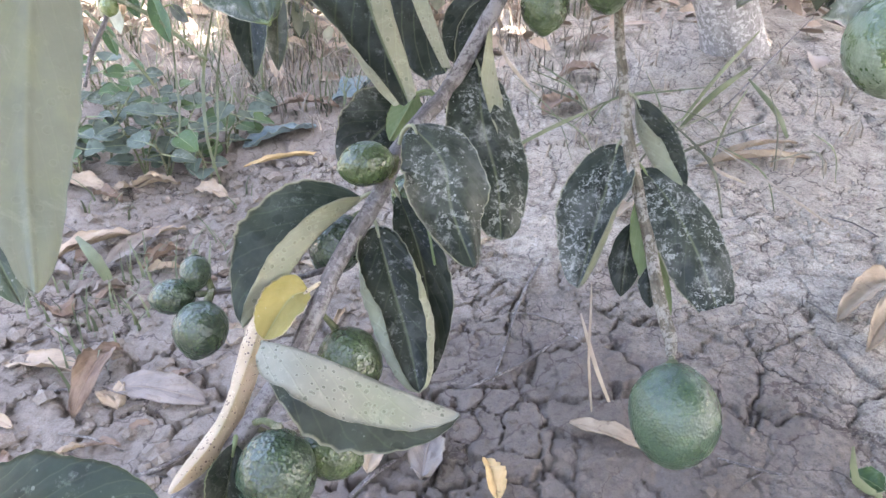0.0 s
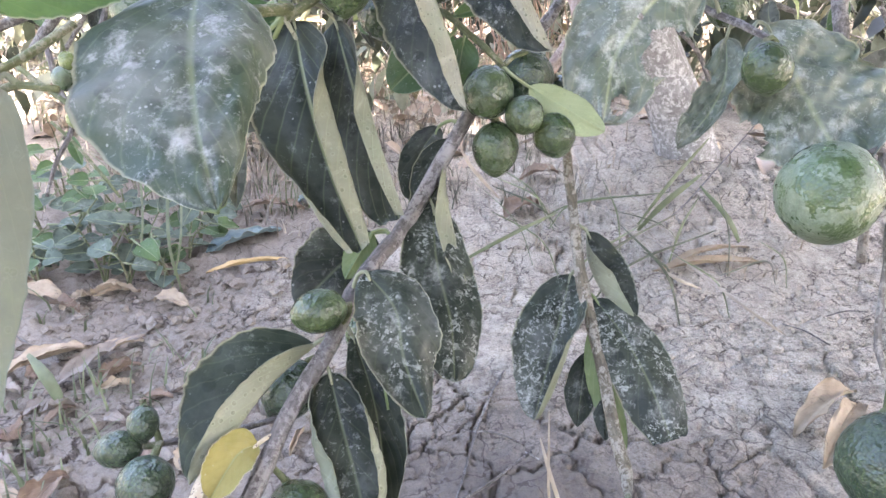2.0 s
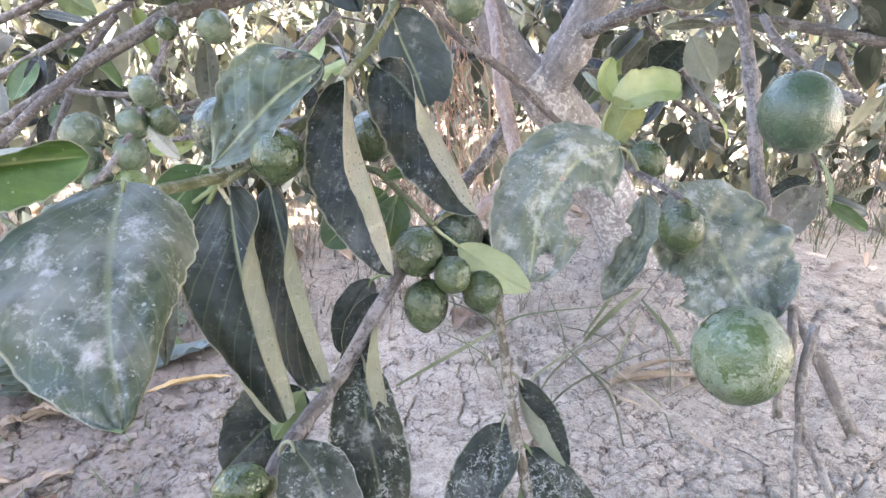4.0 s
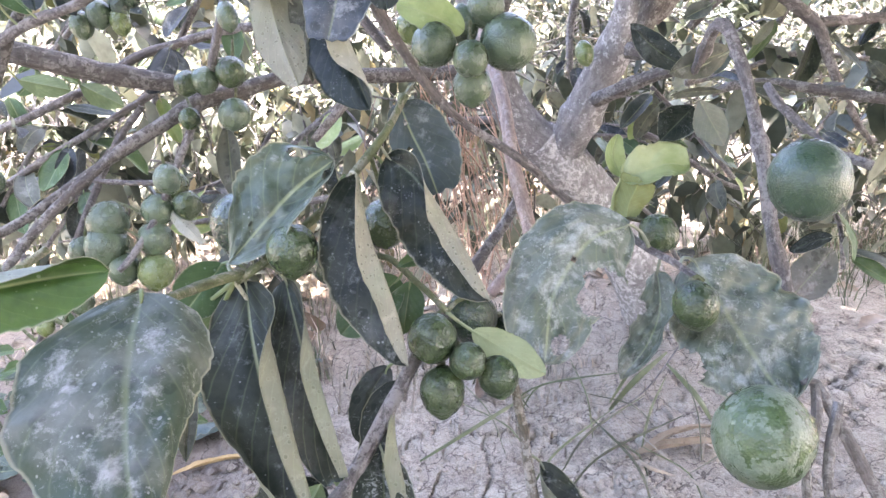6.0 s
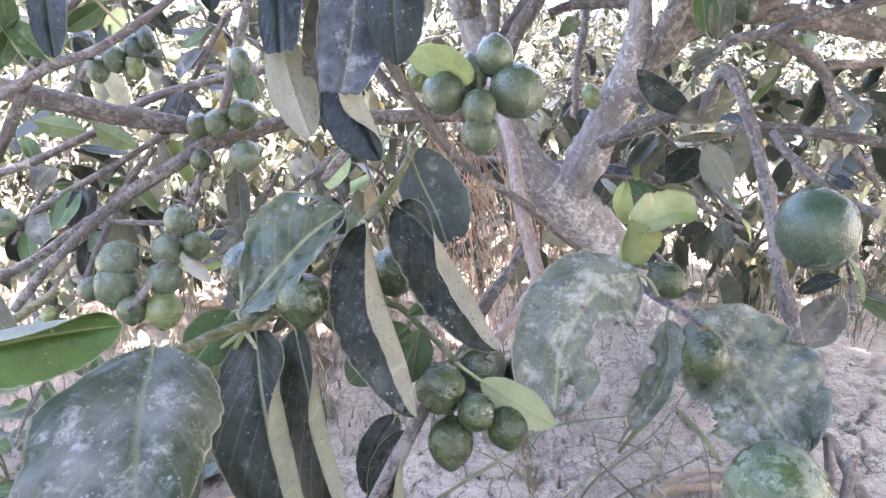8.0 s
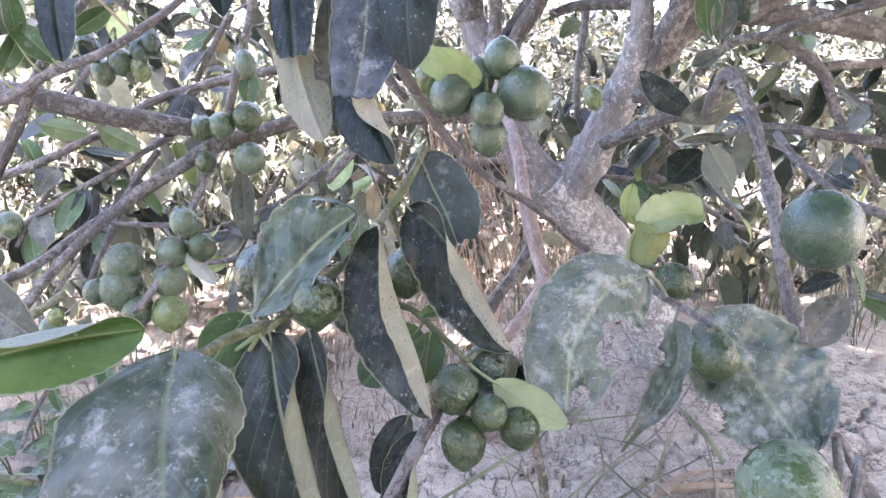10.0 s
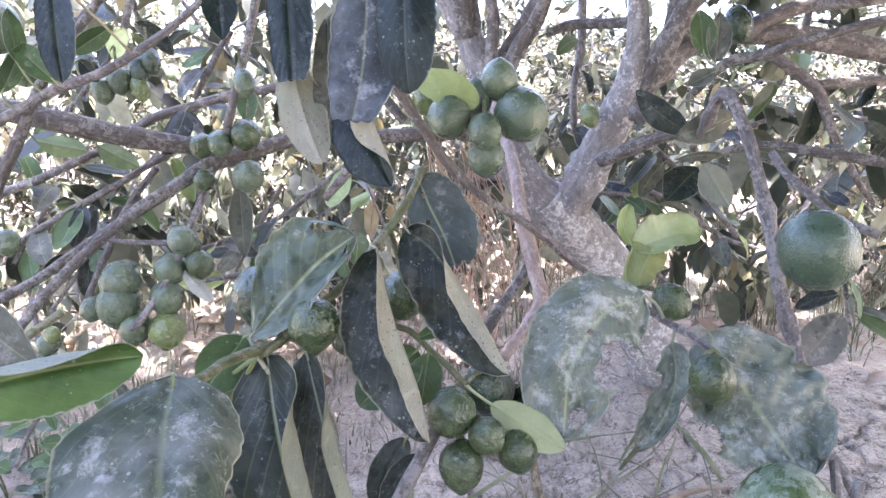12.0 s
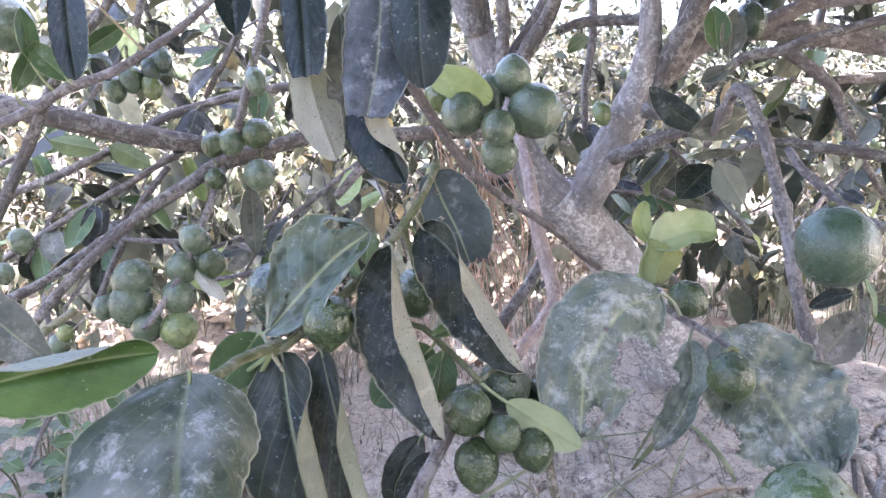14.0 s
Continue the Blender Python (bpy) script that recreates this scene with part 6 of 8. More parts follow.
lime(bough_cross, (-0.3196, 0.8332, 0.5087), 0.0127, (0.267, -0.269, -0.926), "peel_far", label="oval green lime hanging among leaves", group='limes on the far boughs', long=1.25)
lime(bough_cross, (-0.2790, 0.8349, 0.5326), 0.0108, (0.267, -0.269, -0.926), "peel_dark", label="oval green lime hanging among leaves", group='limes on the far boughs', long=1.6)
lime(bough_cross, (-0.2663, 0.8359, 0.5428), 0.0102, (0.267, -0.269, -0.926), "peel_dark", label="oval green lime hanging among leaves", group='limes on the far boughs', long=1.6)
lime(bough_cross, (-0.3363, 0.8383, 0.5355), 0.0127, (0.267, -0.269, -0.926), "peel_dark", label="oval green lime hanging among leaves", group='limes on the far boughs', long=1.4)
lime(bough_cross, (-0.2776, 0.8317, 0.5124), 0.0108, (0.267, -0.269, -0.926), "peel_pale", label="oval green lime hanging among leaves", group='limes on the far boughs', long=1.4)
lime(bough_cross, (-0.4242, 0.8113, 0.3385), 0.0140, (0.267, -0.269, -0.926), "peel_far", label="oval green lime hanging among leaves", group='limes on the far boughs', long=1.1)
lime(bough_cross, (-0.4430, 0.8065, 0.3024), 0.0115, (0.267, -0.269, -0.926), "peel_far", label="oval green lime hanging among leaves", group='limes on the far boughs', long=1.1)
lime(bough_cross, (-0.2300, 0.8025, 0.3444), 0.0153, (0.267, -0.269, -0.926), "peel_far", label="oval green lime hanging among leaves", group='limes on the far boughs', long=1.1)
lime(bough_cross, (-0.1611, 0.8271, 0.5204), 0.0115, (0.267, -0.269, -0.926), "peel_far", label="oval green lime hanging among leaves", group='limes on the far boughs', long=1.5)
lime(bough_cross, (-0.3738, 0.7927, 0.2372), 0.0089, (0.267, -0.269, -0.926), "peel_pale", label="oval green lime hanging among leaves", group='limes on the far boughs', long=1.1)
lime(bough_cross, (-0.4416, 0.8504, 0.5781), 0.0280, (0.267, -0.269, -0.926), "peel_far", label="oval green lime hanging among leaves", group='limes on the far boughs', long=1.1)
lime(bough_cross, (-0.4089, 0.8415, 0.5326), 0.0191, (0.267, -0.269, -0.926), "peel_far", label="oval green lime hanging among leaves", group='limes on the far boughs', long=1.1)
lime(bough_back, (0.2886, 1.0241, 0.4993), 0.0131, (0.216, -0.270, -0.938), "peel_pale", label="oval green lime hanging among leaves", group='limes on the far boughs', long=1.4)
lime(bough_back, (0.5041, 1.0349, 0.6355), 0.0196, (0.216, -0.270, -0.938), "peel_dark", label="oval green lime hanging among leaves", group='limes on the far boughs', long=1.4)
lime(bough_low, (-0.0401, 0.3185, 0.2044), 0.0113, (-0.965, -0.236, -0.117), "peel", long=1.24, tip=0.05)
lime(bough_low, (-0.0556, 0.3105, 0.1620), 0.0141, (-0.503, -0.532, -0.681), "peel_dark", long=1.15)
lime(bough_low, (-0.0440, 0.2597, 0.1264), 0.0156, (0.466, -0.710, -0.528), "peel", long=1.1)
lime(bough_low, (-0.0183, 0.3466, 0.1737), 0.0120, (0.243, -0.592, -0.769), "peel")
lime(bough_low, (-0.0689, 0.2038, 0.1111), 0.0169, (0.028, -0.600, -0.800), "peel_dark", long=1.1)
lime(bough_low, (-0.0513, 0.2264, 0.1002), 0.0126, (0.972, -0.197, -0.131), "peel", long=1.3)
lime(twig_trio, (-0.1237, 0.2896, 0.1558), 0.0076, (0.127, -0.596, -0.793), "peel_dark", long=1.15, tip=0.12)
lime(twig_trio, (-0.1346, 0.2832, 0.1451), 0.0090, (-0.987, -0.147, -0.060), "peel_dark", long=1.25)
lime(twig_trio, (-0.1169, 0.2669, 0.1378), 0.0131, (-0.166, -0.664, -0.729), "peel_dark")
lime(bough_hang, (0.1309, 0.2846, 0.0723), 0.0249, (0.048, -0.559, -0.828), "peel_blue", label="large dark green lime hanging at the bough's end", long=1.16, tip=0.0, neck=0.06, reach=0.04)
lime(twig_right_b, (0.2528, 0.2811, 0.1423), 0.0255, (0.028, -0.523, -0.852), "peel_dark", label="large dark green lime low on a thin twig")


# ---- on the ground: fallen leaves, stalks and grass ----
def fallen(base, tip, width, mat, lift=0.004, label="", category="fallen leaf", **shape):
    """A dead leaf lying on the clay."""
    a = Vector((*base, max(on_ground(*base), float(land(*base))) + lift))
    b = Vector((*tip, max(on_ground(*tip), float(land(*tip))) + lift))
    LEAVES[0] += 1
    shape["wave"] = 1.6 * shape.get("wave", 0.12)
    crisp = {"blister": 0.06, "nibble": 0.25, "blunt": 0.62, "twist": 25 * math.sin(LEAVES[0] * 2.1)}
    shape = {**crisp, **shape}
    verts, faces, uvs, slots = leaf_mesh(a, b, (0, 0, 1), 0.8 * width, seed=LEAVES[0] * 1.37, rows=22, cols=7, thick=0.0006, **shape)
    low = min(v.z - float(land(v.x, v.y)) for v in verts)
    verts = [v - Vector((0, 0, max(-0.03, low - 0.001))) for v in verts]
    ob = link("fallen_leaf", verts, faces, [mat, mat], a, None, uvs=uvs, slots=slots)
    return tagged(ob, label or "dry curled brown leaf lying on the clay", category, "fallen leaves")


def stalk(pts, r, mat, name):
    verts, faces, uvs = tube_mesh(pts, [r, r * 1.1, r * 0.9, r * 0.8, r * 0.7, r * 0.6][:len(pts)], 6, 0.15, 0.01, len(LINES) + pts[0][0] * 9, 0.4)
    return tagged(link(name, verts, faces, mat, pts[0], None, uvs=uvs), "thin dry stalk lying on the clay", "stalk", "dry stalks")


def grass_blade(pts, w, mat):
    """One long narrow blade, channelled along its middle."""
    line, rad = smooth_line(pts, [w] * len(pts), 0.012)
    verts, faces = [], []
    for i, p in enumerate(line):
        d = (line[min(i + 1, len(line) - 1)] - line[max(i - 1, 0)]).normalized()
        s = d.cross(Vector((0.2, -0.9, 0.4))).normalized()
        n = s.cross(d)
        k = w * (0.35 + 1.3 * math.sin(math.pi * min(1.0, i / (len(line) - 1) * 0.9 + 0.08)) ** 0.7) * 0.6
        verts += [p - s * k, p + n * k * 0.35, p + s * k]
        if i:
            a = 3 * i
            faces += [(a - 3, a - 2, a + 1, a), (a - 2, a - 1, a + 2, a + 1)]
    ob = link("grass_blade", verts, faces, mat, pts[0])
    return tagged(ob, "long grey-green grass blade growing from the clay", "grass", "grass blades")


fallen((0.3095, 0.7865), (0.4541, 0.7999), 0.0244, "dead_tan", lift=0.004, fold=(70, 60), sag=0.05, wave=0.1, label="folded tan dead leaf on cracked clay")
fallen((0.3259, 0.7951), (0.4530, 0.8378), 0.0200, "dead_tan", lift=0.004, fold=(60, 40), sag=0.08, wave=0.1)
fallen((-0.2599, 0.8232), (-0.1619, 0.8565), 0.0190, "dead_straw", lift=0.004, fold=(55, 50), sag=0.05, wave=0.1, label="long straw-yellow dead leaf")
fallen((0.4239, 0.5378), (0.3348, 0.4727), 0.036, "dead_tan", lift=0.004, fold=(60, 50), sag=0.14, wave=0.15, label="large curled tan dead leaf")
fallen((0.4182, 0.5200), (0.3418, 0.4376), 0.038, "dead_tan", lift=0.004, fold=(60, 50), sag=0.12, wave=0.15)
fallen((0.0932, 0.3577), (0.1446, 0.3301), 0.0228, "dead_tan", lift=0.004, fold=(35, 50), sag=0.08, wave=0.1)
fallen((0.0394, 0.2954), (0.0327, 0.3274), 0.0231, "dead_straw", lift=0.010, fold=(30, 50), sag=0.2)
fallen((-0.3632, 0.4417), (-0.2825, 0.4237), 0.0334, "dead_tan", lift=0.004, fold=(40, 30), sag=0.1, wave=0.12)
fallen((-0.2719, 0.4600), (-0.2750, 0.3782), 0.0325, "dead_brown", lift=0.004, fold=(60, 50), sag=0.18, wave=0.2)
fallen((-0.2657, 0.4116), (-0.1757, 0.3910), 0.0355, "dead_grey", lift=0.004, fold=(25, 20), sag=0.08, wave=0.12)
fallen((-0.4082, 0.5987), (-0.3355, 0.6449), 0.0333, "dead_tan", lift=0.004, fold=(30, 40), sag=0.1, wave=0.12)
fallen((-0.3254, 0.6271), (-0.2830, 0.6637), 0.0258, "dead_tan", lift=0.004, fold=(30, 40), sag=0.1, wave=0.12)
fallen((-0.0466, 0.3193), (-0.0409, 0.3489), 0.0236, "dead_tan", lift=0.004, fold=(40, 40), sag=0.1)
fallen((-0.0101, 0.3117), (-0.0037, 0.3534), 0.0338, "dead_grey", lift=0.004, fold=(25, 30), sag=0.1, wave=0.15)
fallen((0.1439, 0.9838), (0.1998, 1.0258), 0.0550, "dead_brown", lift=0.004, fold=(40, 30), sag=0.12, wave=0.2)
fallen((0.1819, 1.1232), (0.2548, 1.1467), 0.0444, "dead_brown", lift=0.004, fold=(50, 30), sag=0.16, wave=0.2)
fallen((-0.4040, 0.5996), (-0.3340, 0.6523), 0.034, "dead_tan", label="long tan dead leaf curled on the clay", fold=(50, 35), sag=0.08, wave=0.15)
fallen((-0.3469, 0.5704), (-0.2844, 0.6760), 0.03, "dead_grey", label="long grey-brown dead leaf curled on the clay", fold=(30, 60), sag=0.06, wave=0.2)
fallen((-0.2980, 0.5791), (-0.2682, 0.6162), 0.024, "dead_brown", label="crumpled brown dead leaf on the clay", fold=(70, 50), sag=0.16, wave=0.3)
fallen((-0.3322, 0.5399), (-0.3047, 0.5541), 0.022, "dead_grey", label="crumpled grey-brown dead leaf on the clay", fold=(70, 30), sag=0.16, wave=0.3)
fallen((-0.4200, 0.7437), (-0.3789, 0.7255), 0.026, "dead_brown", label="curled brown dead leaf under the weeds", fold=(40, 50), sag=0.14, wave=0.3)
fallen((-0.3805, 0.7606), (-0.3406, 0.7811), 0.026, "dead_tan", label="curled tan dead leaf under the weeds", fold=(50, 40), sag=0.14, wave=0.3)
fallen((-0.4737, 0.7844), (-0.4445, 0.7989), 0.026, "dead_brown", label="curled brown dead leaf under the weeds", fold=(50, 40), sag=0.14, wave=0.3)
fallen((-0.0924, 0.4711), (-0.0852, 0.5067), 0.012, "dead_tan", label="small rolled tan dead leaf on the clay", fold=(85, 85), sag=0.1, wave=0.2)
fallen((-0.4779, 0.7717), (-0.4101, 0.7543), 0.0360, "dead_tan", lift=0.004, fold=(30, 30), sag=0.1, wave=0.15)
fallen((-0.4040, 0.7321), (-0.3809, 0.7684), 0.0328, "dead_tan", lift=0.004, fold=(30, 30), sag=0.12, wave=0.2)
fallen((-0.3778, 0.7606), (-0.3263, 0.7739), 0.0264, "dead_tan", lift=0.004, fold=(40, 30), sag=0.12, wave=0.2)
fallen((-0.3010, 0.7500), (-0.2550, 0.7333), 0.0274, "dead_tan", lift=0.004, fold=(40, 30), sag=0.12, wave=0.2)
fallen((-0.3233, 0.5263), (-0.3076, 0.5536), 0.0183, "dead_brown", lift=0.004, fold=(40, 30), sag=0.16, wave=0.2)
fallen((-0.2722, 1.0371), (-0.1664, 1.0413), 0.0353, "dead_brown", lift=0.004, fold=(40, 30), sag=0.1, wave=0.2)
fallen((-0.1764, 0.4576), (-0.1798, 0.4884), 0.0301, "dead_tan", lift=0.004, fold=(30, 20), sag=0.1)
fallen((-0.2771, 0.8841), (-0.1885, 0.9607), 0.0604, "leaf_blue", lift=0.004, fold=(20, 10), sag=0.06, wave=0.12, label="pale bluish-grey leaf lying flat")
fallen((-0.1792, 1.0680), (-0.1066, 1.1737), 0.0652, "leaf_blue", lift=0.004, fold=(20, 10), sag=0.06, wave=0.12, label="pale bluish-grey leaf lying flat")
fallen((-0.1185, 0.5765), (-0.1431, 0.5877), 0.0197, "dead_tan", lift=0.004, fold=(30, 20), sag=0.1)
fallen((0.1896, 0.6698), (0.2103, 0.6946), 0.0364, "dead_tan", lift=0.004, fold=(30, 20), sag=0.2)
fallen((-0.2477, 0.5565), (-0.2189, 0.5623), 0.0159, "dead_brown", lift=0.004, fold=(40, 30), sag=0.16, wave=0.2)
fallen((0.2703, 0.3163), (0.2841, 0.3005), 0.0272, "leaf_green", lift=0.004, fold=(10, 10), sag=0.05)
stalk([(0.1097, 0.4677, -0.0128), (0.0688, 0.4291, -0.0137), (0.0410, 0.4114, -0.0156), (0.0198, 0.4003, -0.0191)], 0.0012, "bark_brown", "dry_stalk")
stalk([(0.1001, 0.5867, -0.0139), (0.0780, 0.5308, -0.0119), (0.0612, 0.4780, -0.0146), (0.0489, 0.4320, -0.0169), (0.0410, 0.4071, -0.0187)], 0.0011, "bark_twig", "dry_stalk")
stalk([(-0.0558, 0.3025, -0.0249), (-0.0427, 0.3197, -0.0229), (-0.0284, 0.3323, -0.0229)], 0.0016, "bark_brown", "dry_stalk")
stalk([(-0.2246, 0.3143, -0.0349), (-0.1893, 0.3246, -0.0288), (-0.1741, 0.3418, -0.0306)], 0.0013, "bark_brown", "dry_stalk")
stalk([(0.1841, 0.3316, -0.0099), (0.2087, 0.3215, -0.0085), (0.2319, 0.3142, -0.0083)], 0.0010, "bark_twig", "dry_stalk")
stalk([(-0.2132, 0.4126, -0.0331), (-0.1947, 0.4265, -0.0299), (-0.1784, 0.4493, -0.0306)], 0.0011, "bark_brown", "dry_stalk")
stalk([(-0.3203, 0.4001, -0.0403), (-0.2955, 0.4059, -0.0359), (-0.2750, 0.4086, -0.0377)], 0.0010, "bark_brown", "dry_stalk")
stalk([(0.7181, 1.4068, 0.0551), (0.4956, 1.0679, 0.0565), (0.3896, 0.9392, 0.0265), (0.3213, 0.8952, 0.0080)], 0.0012, "bark_twig", "dry_stalk")
grass_blade([(0.1125, 0.3699, -0.0179), (0.1040, 0.3752, 0.0334), (0.1027, 0.3856, 0.0648), (0.1023, 0.3958, 0.0860)], 0.0010, "straw")
grass_blade([(-0.2748, 0.7716, -0.0362), (-0.2879, 0.7852, 0.0249), (-0.3151, 0.8830, 0.0705), (-0.2718, 0.8218, 0.1629)], 0.0022, "grass")
grass_blade([(-0.2914, 0.7802, -0.0371), (-0.2774, 0.7926, 0.0222), (-0.2997, 0.8832, 0.0560), (-0.2630, 0.8129, 0.1333)], 0.0016, "grass")
grass_blade([(-0.3464, 0.7907, -0.0399), (-0.3277, 0.8052, 0.0230), (-0.3589, 0.9041, 0.0704), (-0.3282, 0.8363, 0.1518)], 0.0014, "grass")
grass_blade([(-0.2903, 1.0769, -0.0338), (-0.2941, 1.0900, 0.0265), (-0.3063, 1.1838, 0.0657)], 0.0026, "grass")
grass_blade([(0.1293, 0.3780, -0.0168), (0.1152, 0.3866, 0.0135), (0.1073, 0.3998, 0.0340), (0.1036, 0.4165, 0.0444)], 0.0016, "straw")
grass_blade([(0.3267, 0.9124, 0.0056), (0.3518, 0.8930, 0.0573), (0.4010, 0.9092, 0.0932)], 0.0045, "grass")
grass_blade([(0.3318, 0.9312, 0.0069), (0.3775, 0.9543, 0.0658), (0.4575, 1.0389, 0.1094)], 0.0030, "grass")
grass_blade([(0.4518, 0.8585, 0.0107), (0.4290, 0.8636, 0.0469), (0.4004, 0.9066, 0.0773)], 0.0042, "grass")
grass_blade([(0.3289, 0.9065, 0.0055), (0.3342, 0.7414, 0.0341), (0.3593, 0.6450, 0.0328), (0.3987, 0.6216, 0.0124)], 0.0022, "straw")
grass_blade([(0.3266, 0.8843, 0.0043), (0.3120, 0.7444, 0.0214), (0.3562, 0.7431, 0.0016)], 0.0026, "straw")
grass_blade([(0.1426, 1.0538, -0.0034), (0.0943, 1.0525, 0.0489), (0.0755, 1.0627, 0.0798)], 0.0030, "straw")
grass_blade([(-0.3188, 0.5539, -0.0413), (-0.3311, 0.5595, -0.0127), (-0.3554, 0.5782, 0.0006)], 0.0060, "grass")
grass_blade([(0.2841, 0.3005, -0.0087), (0.2591, 0.2964, 0.0109), (0.2543, 0.3042, 0.0319)], 0.0030, "grass")
grass_blade([(0.0537, 0.8169, -0.0157), (0.1007, 0.8106, 0.0193), (0.1524, 0.8406, 0.0355), (0.2085, 0.9085, 0.0319)], 0.0026, "grass")
fallen((-0.3905, 0.5801), (-0.3995, 0.5683), 0.0131, "dead_tan", lift=0.004, fold=(80, 40), sag=0.17, wave=0.2, label="withered grey-brown leaf scrap on the clay")
fallen((-0.2505, 0.5264), (-0.2734, 0.5319), 0.0165, "dead_grey", lift=0.004, fold=(50, 15), sag=0.19, wave=0.2, label="withered grey-brown leaf scrap on the clay")
fallen((-0.3350, 0.3929), (-0.3264, 0.3751), 0.0179, "dead_grey", lift=0.004, fold=(80, 70), sag=0.19, wave=0.2, label="withered grey-brown leaf scrap on the clay")
fallen((-0.2148, 0.4707), (-0.2075, 0.4886), 0.0177, "dead_brown", lift=0.004, fold=(20, 15), sag=0.12, wave=0.2, label="withered grey-brown leaf scrap on the clay")
fallen((-0.2858, 0.3226), (-0.2750, 0.3384), 0.0100, "dead_grey", lift=0.004, fold=(80, 70), sag=0.18, wave=0.2, label="withered grey-brown leaf scrap on the clay")
fallen((-0.2009, 0.4274), (-0.2208, 0.4154), 0.0137, "dead_brown", lift=0.004, fold=(20, 40), sag=0.09, wave=0.2, label="withered grey-brown leaf scrap on the clay")
fallen((-0.2638, 0.5863), (-0.2951, 0.5786), 0.0185, "dead_tan", lift=0.004, fold=(80, 40), sag=0.07, wave=0.2, label="withered grey-brown leaf scrap on the clay")
fallen((-0.2952, 0.5941), (-0.2766, 0.6096), 0.0182, "dead_brown", lift=0.004, fold=(50, 40), sag=0.16, wave=0.2, label="withered grey-brown leaf scrap on the clay")
fallen((-0.2930, 0.4149), (-0.2818, 0.4237), 0.0100, "dead_brown", lift=0.004, fold=(50, 70), sag=0.14, wave=0.2, label="withered grey-brown leaf scrap on the clay")
fallen((-0.3447, 0.4882), (-0.3231, 0.4668), 0.0218, "dead_grey", lift=0.004, fold=(50, 70), sag=0.15, wave=0.2, label="withered grey-brown leaf scrap on the clay")
fallen((-0.3276, 0.4908), (-0.3282, 0.4747), 0.0228, "dead_grey", lift=0.004, fold=(50, 70), sag=0.08, wave=0.2, label="withered grey-brown leaf scrap on the clay")
fallen((-0.3356, 0.5640), (-0.3502, 0.5404), 0.0163, "dead_grey", lift=0.004, fold=(50, 15), sag=0.12, wave=0.2, label="withered grey-brown leaf scrap on the clay")
fallen((-0.2555, 0.3509), (-0.2269, 0.3509), 0.0135, "dead_brown", lift=0.004, fold=(50, 15), sag=0.07, wave=0.2, label="withered grey-brown leaf scrap on the clay")
fallen((-0.3148, 0.3679), (-0.3558, 0.3854), 0.0208, "dead_tan", lift=0.004, fold=(80, 15), sag=0.1, wave=0.2, label="withered grey-brown leaf scrap on the clay")
fallen((-0.3065, 0.3447), (-0.3014, 0.3183), 0.0170, "dead_brown", lift=0.004, fold=(50, 15), sag=0.09, wave=0.2, label="withered grey-brown leaf scrap on the clay")
fallen((-0.3638, 0.6102), (-0.3771, 0.5999), 0.0220, "dead_brown", lift=0.004, fold=(50, 15), sag=0.05, wave=0.2, label="withered grey-brown leaf scrap on the clay")
fallen((-0.3574, 0.5213), (-0.3426, 0.5017), 0.0413, "dead_brown", lift=0.004, fold=(50, 15), sag=0.18, wave=0.2, label="withered grey-brown leaf scrap on the clay")
fallen((-0.3693, 0.5735), (-0.4097, 0.5904), 0.0282, "dead_grey", lift=0.004, fold=(50, 40), sag=0.06, wave=0.2, label="withered grey-brown leaf scrap on the clay")
fallen((-0.2731, 0.3355), (-0.2513, 0.3515), 0.0105, "dead_tan", lift=0.004, fold=(80, 40), sag=0.17, wave=0.2, label="withered grey-brown leaf scrap on the clay")
fallen((-0.2438, 0.3876), (-0.2599, 0.4049), 0.0294, "dead_tan", lift=0.004, fold=(20, 40), sag=0.19, wave=0.2, label="withered grey-brown leaf scrap on the clay")
fallen((-0.3004, 0.6046), (-0.2900, 0.6162), 0.0251, "dead_grey", lift=0.004, fold=(20, 70), sag=0.15, wave=0.2, label="withered grey-brown leaf scrap on the clay")
fallen((-0.2272, 0.3641), (-0.2110, 0.3713), 0.0091, "dead_brown", lift=0.004, fold=(20, 70), sag=0.18, wave=0.2, label="withered grey-brown leaf scrap on the clay")
stalk([(-0.2771, 0.3619, -0.0373), (-0.2490, 0.3542, -0.0329), (-0.2218, 0.3438, -0.0344)], 0.0008, "bark_pale", "dry_stalk")
stalk([(-0.2800, 0.3229, -0.0379), (-0.2941, 0.3167, -0.0359), (-0.3081, 0.3081, -0.0397)], 0.0008, "bark_pale", "dry_stalk")
stalk([(-0.0402, 0.4752, -0.0219), (-0.0252, 0.4765, -0.0179), (-0.0101, 0.4730, -0.0201)], 0.0008, "bark_brown", "dry_stalk")
stalk([(-0.0982, 0.6697, -0.0231), (-0.1237, 0.6787, -0.0215), (-0.1483, 0.6779, -0.0260)], 0.0008, "bark_brown", "dry_stalk")
stalk([(-0.4915, 0.7091, -0.0442), (-0.4415, 0.6842, -0.0392), (-0.3910, 0.6505, -0.0400)], 0.0008, "bark_twig", "dry_stalk")
stalk([(-0.0081, 0.3513, -0.0214), (-0.0249, 0.3433, -0.0195), (-0.0410, 0.3328, -0.0236)], 0.0008, "bark_twig", "dry_stalk")
stalk([(-0.2233, 0.3155, -0.0348), (-0.2027, 0.3193, -0.0306), (-0.1821, 0.3205, -0.0323)], 0.0008, "bark_twig", "dry_stalk")
stalk([(-0.4461, 0.6829, -0.0424), (-0.4930, 0.6987, -0.0415), (-0.5365, 0.7036, -0.0463)], 0.0008, "bark_pale", "dry_stalk")
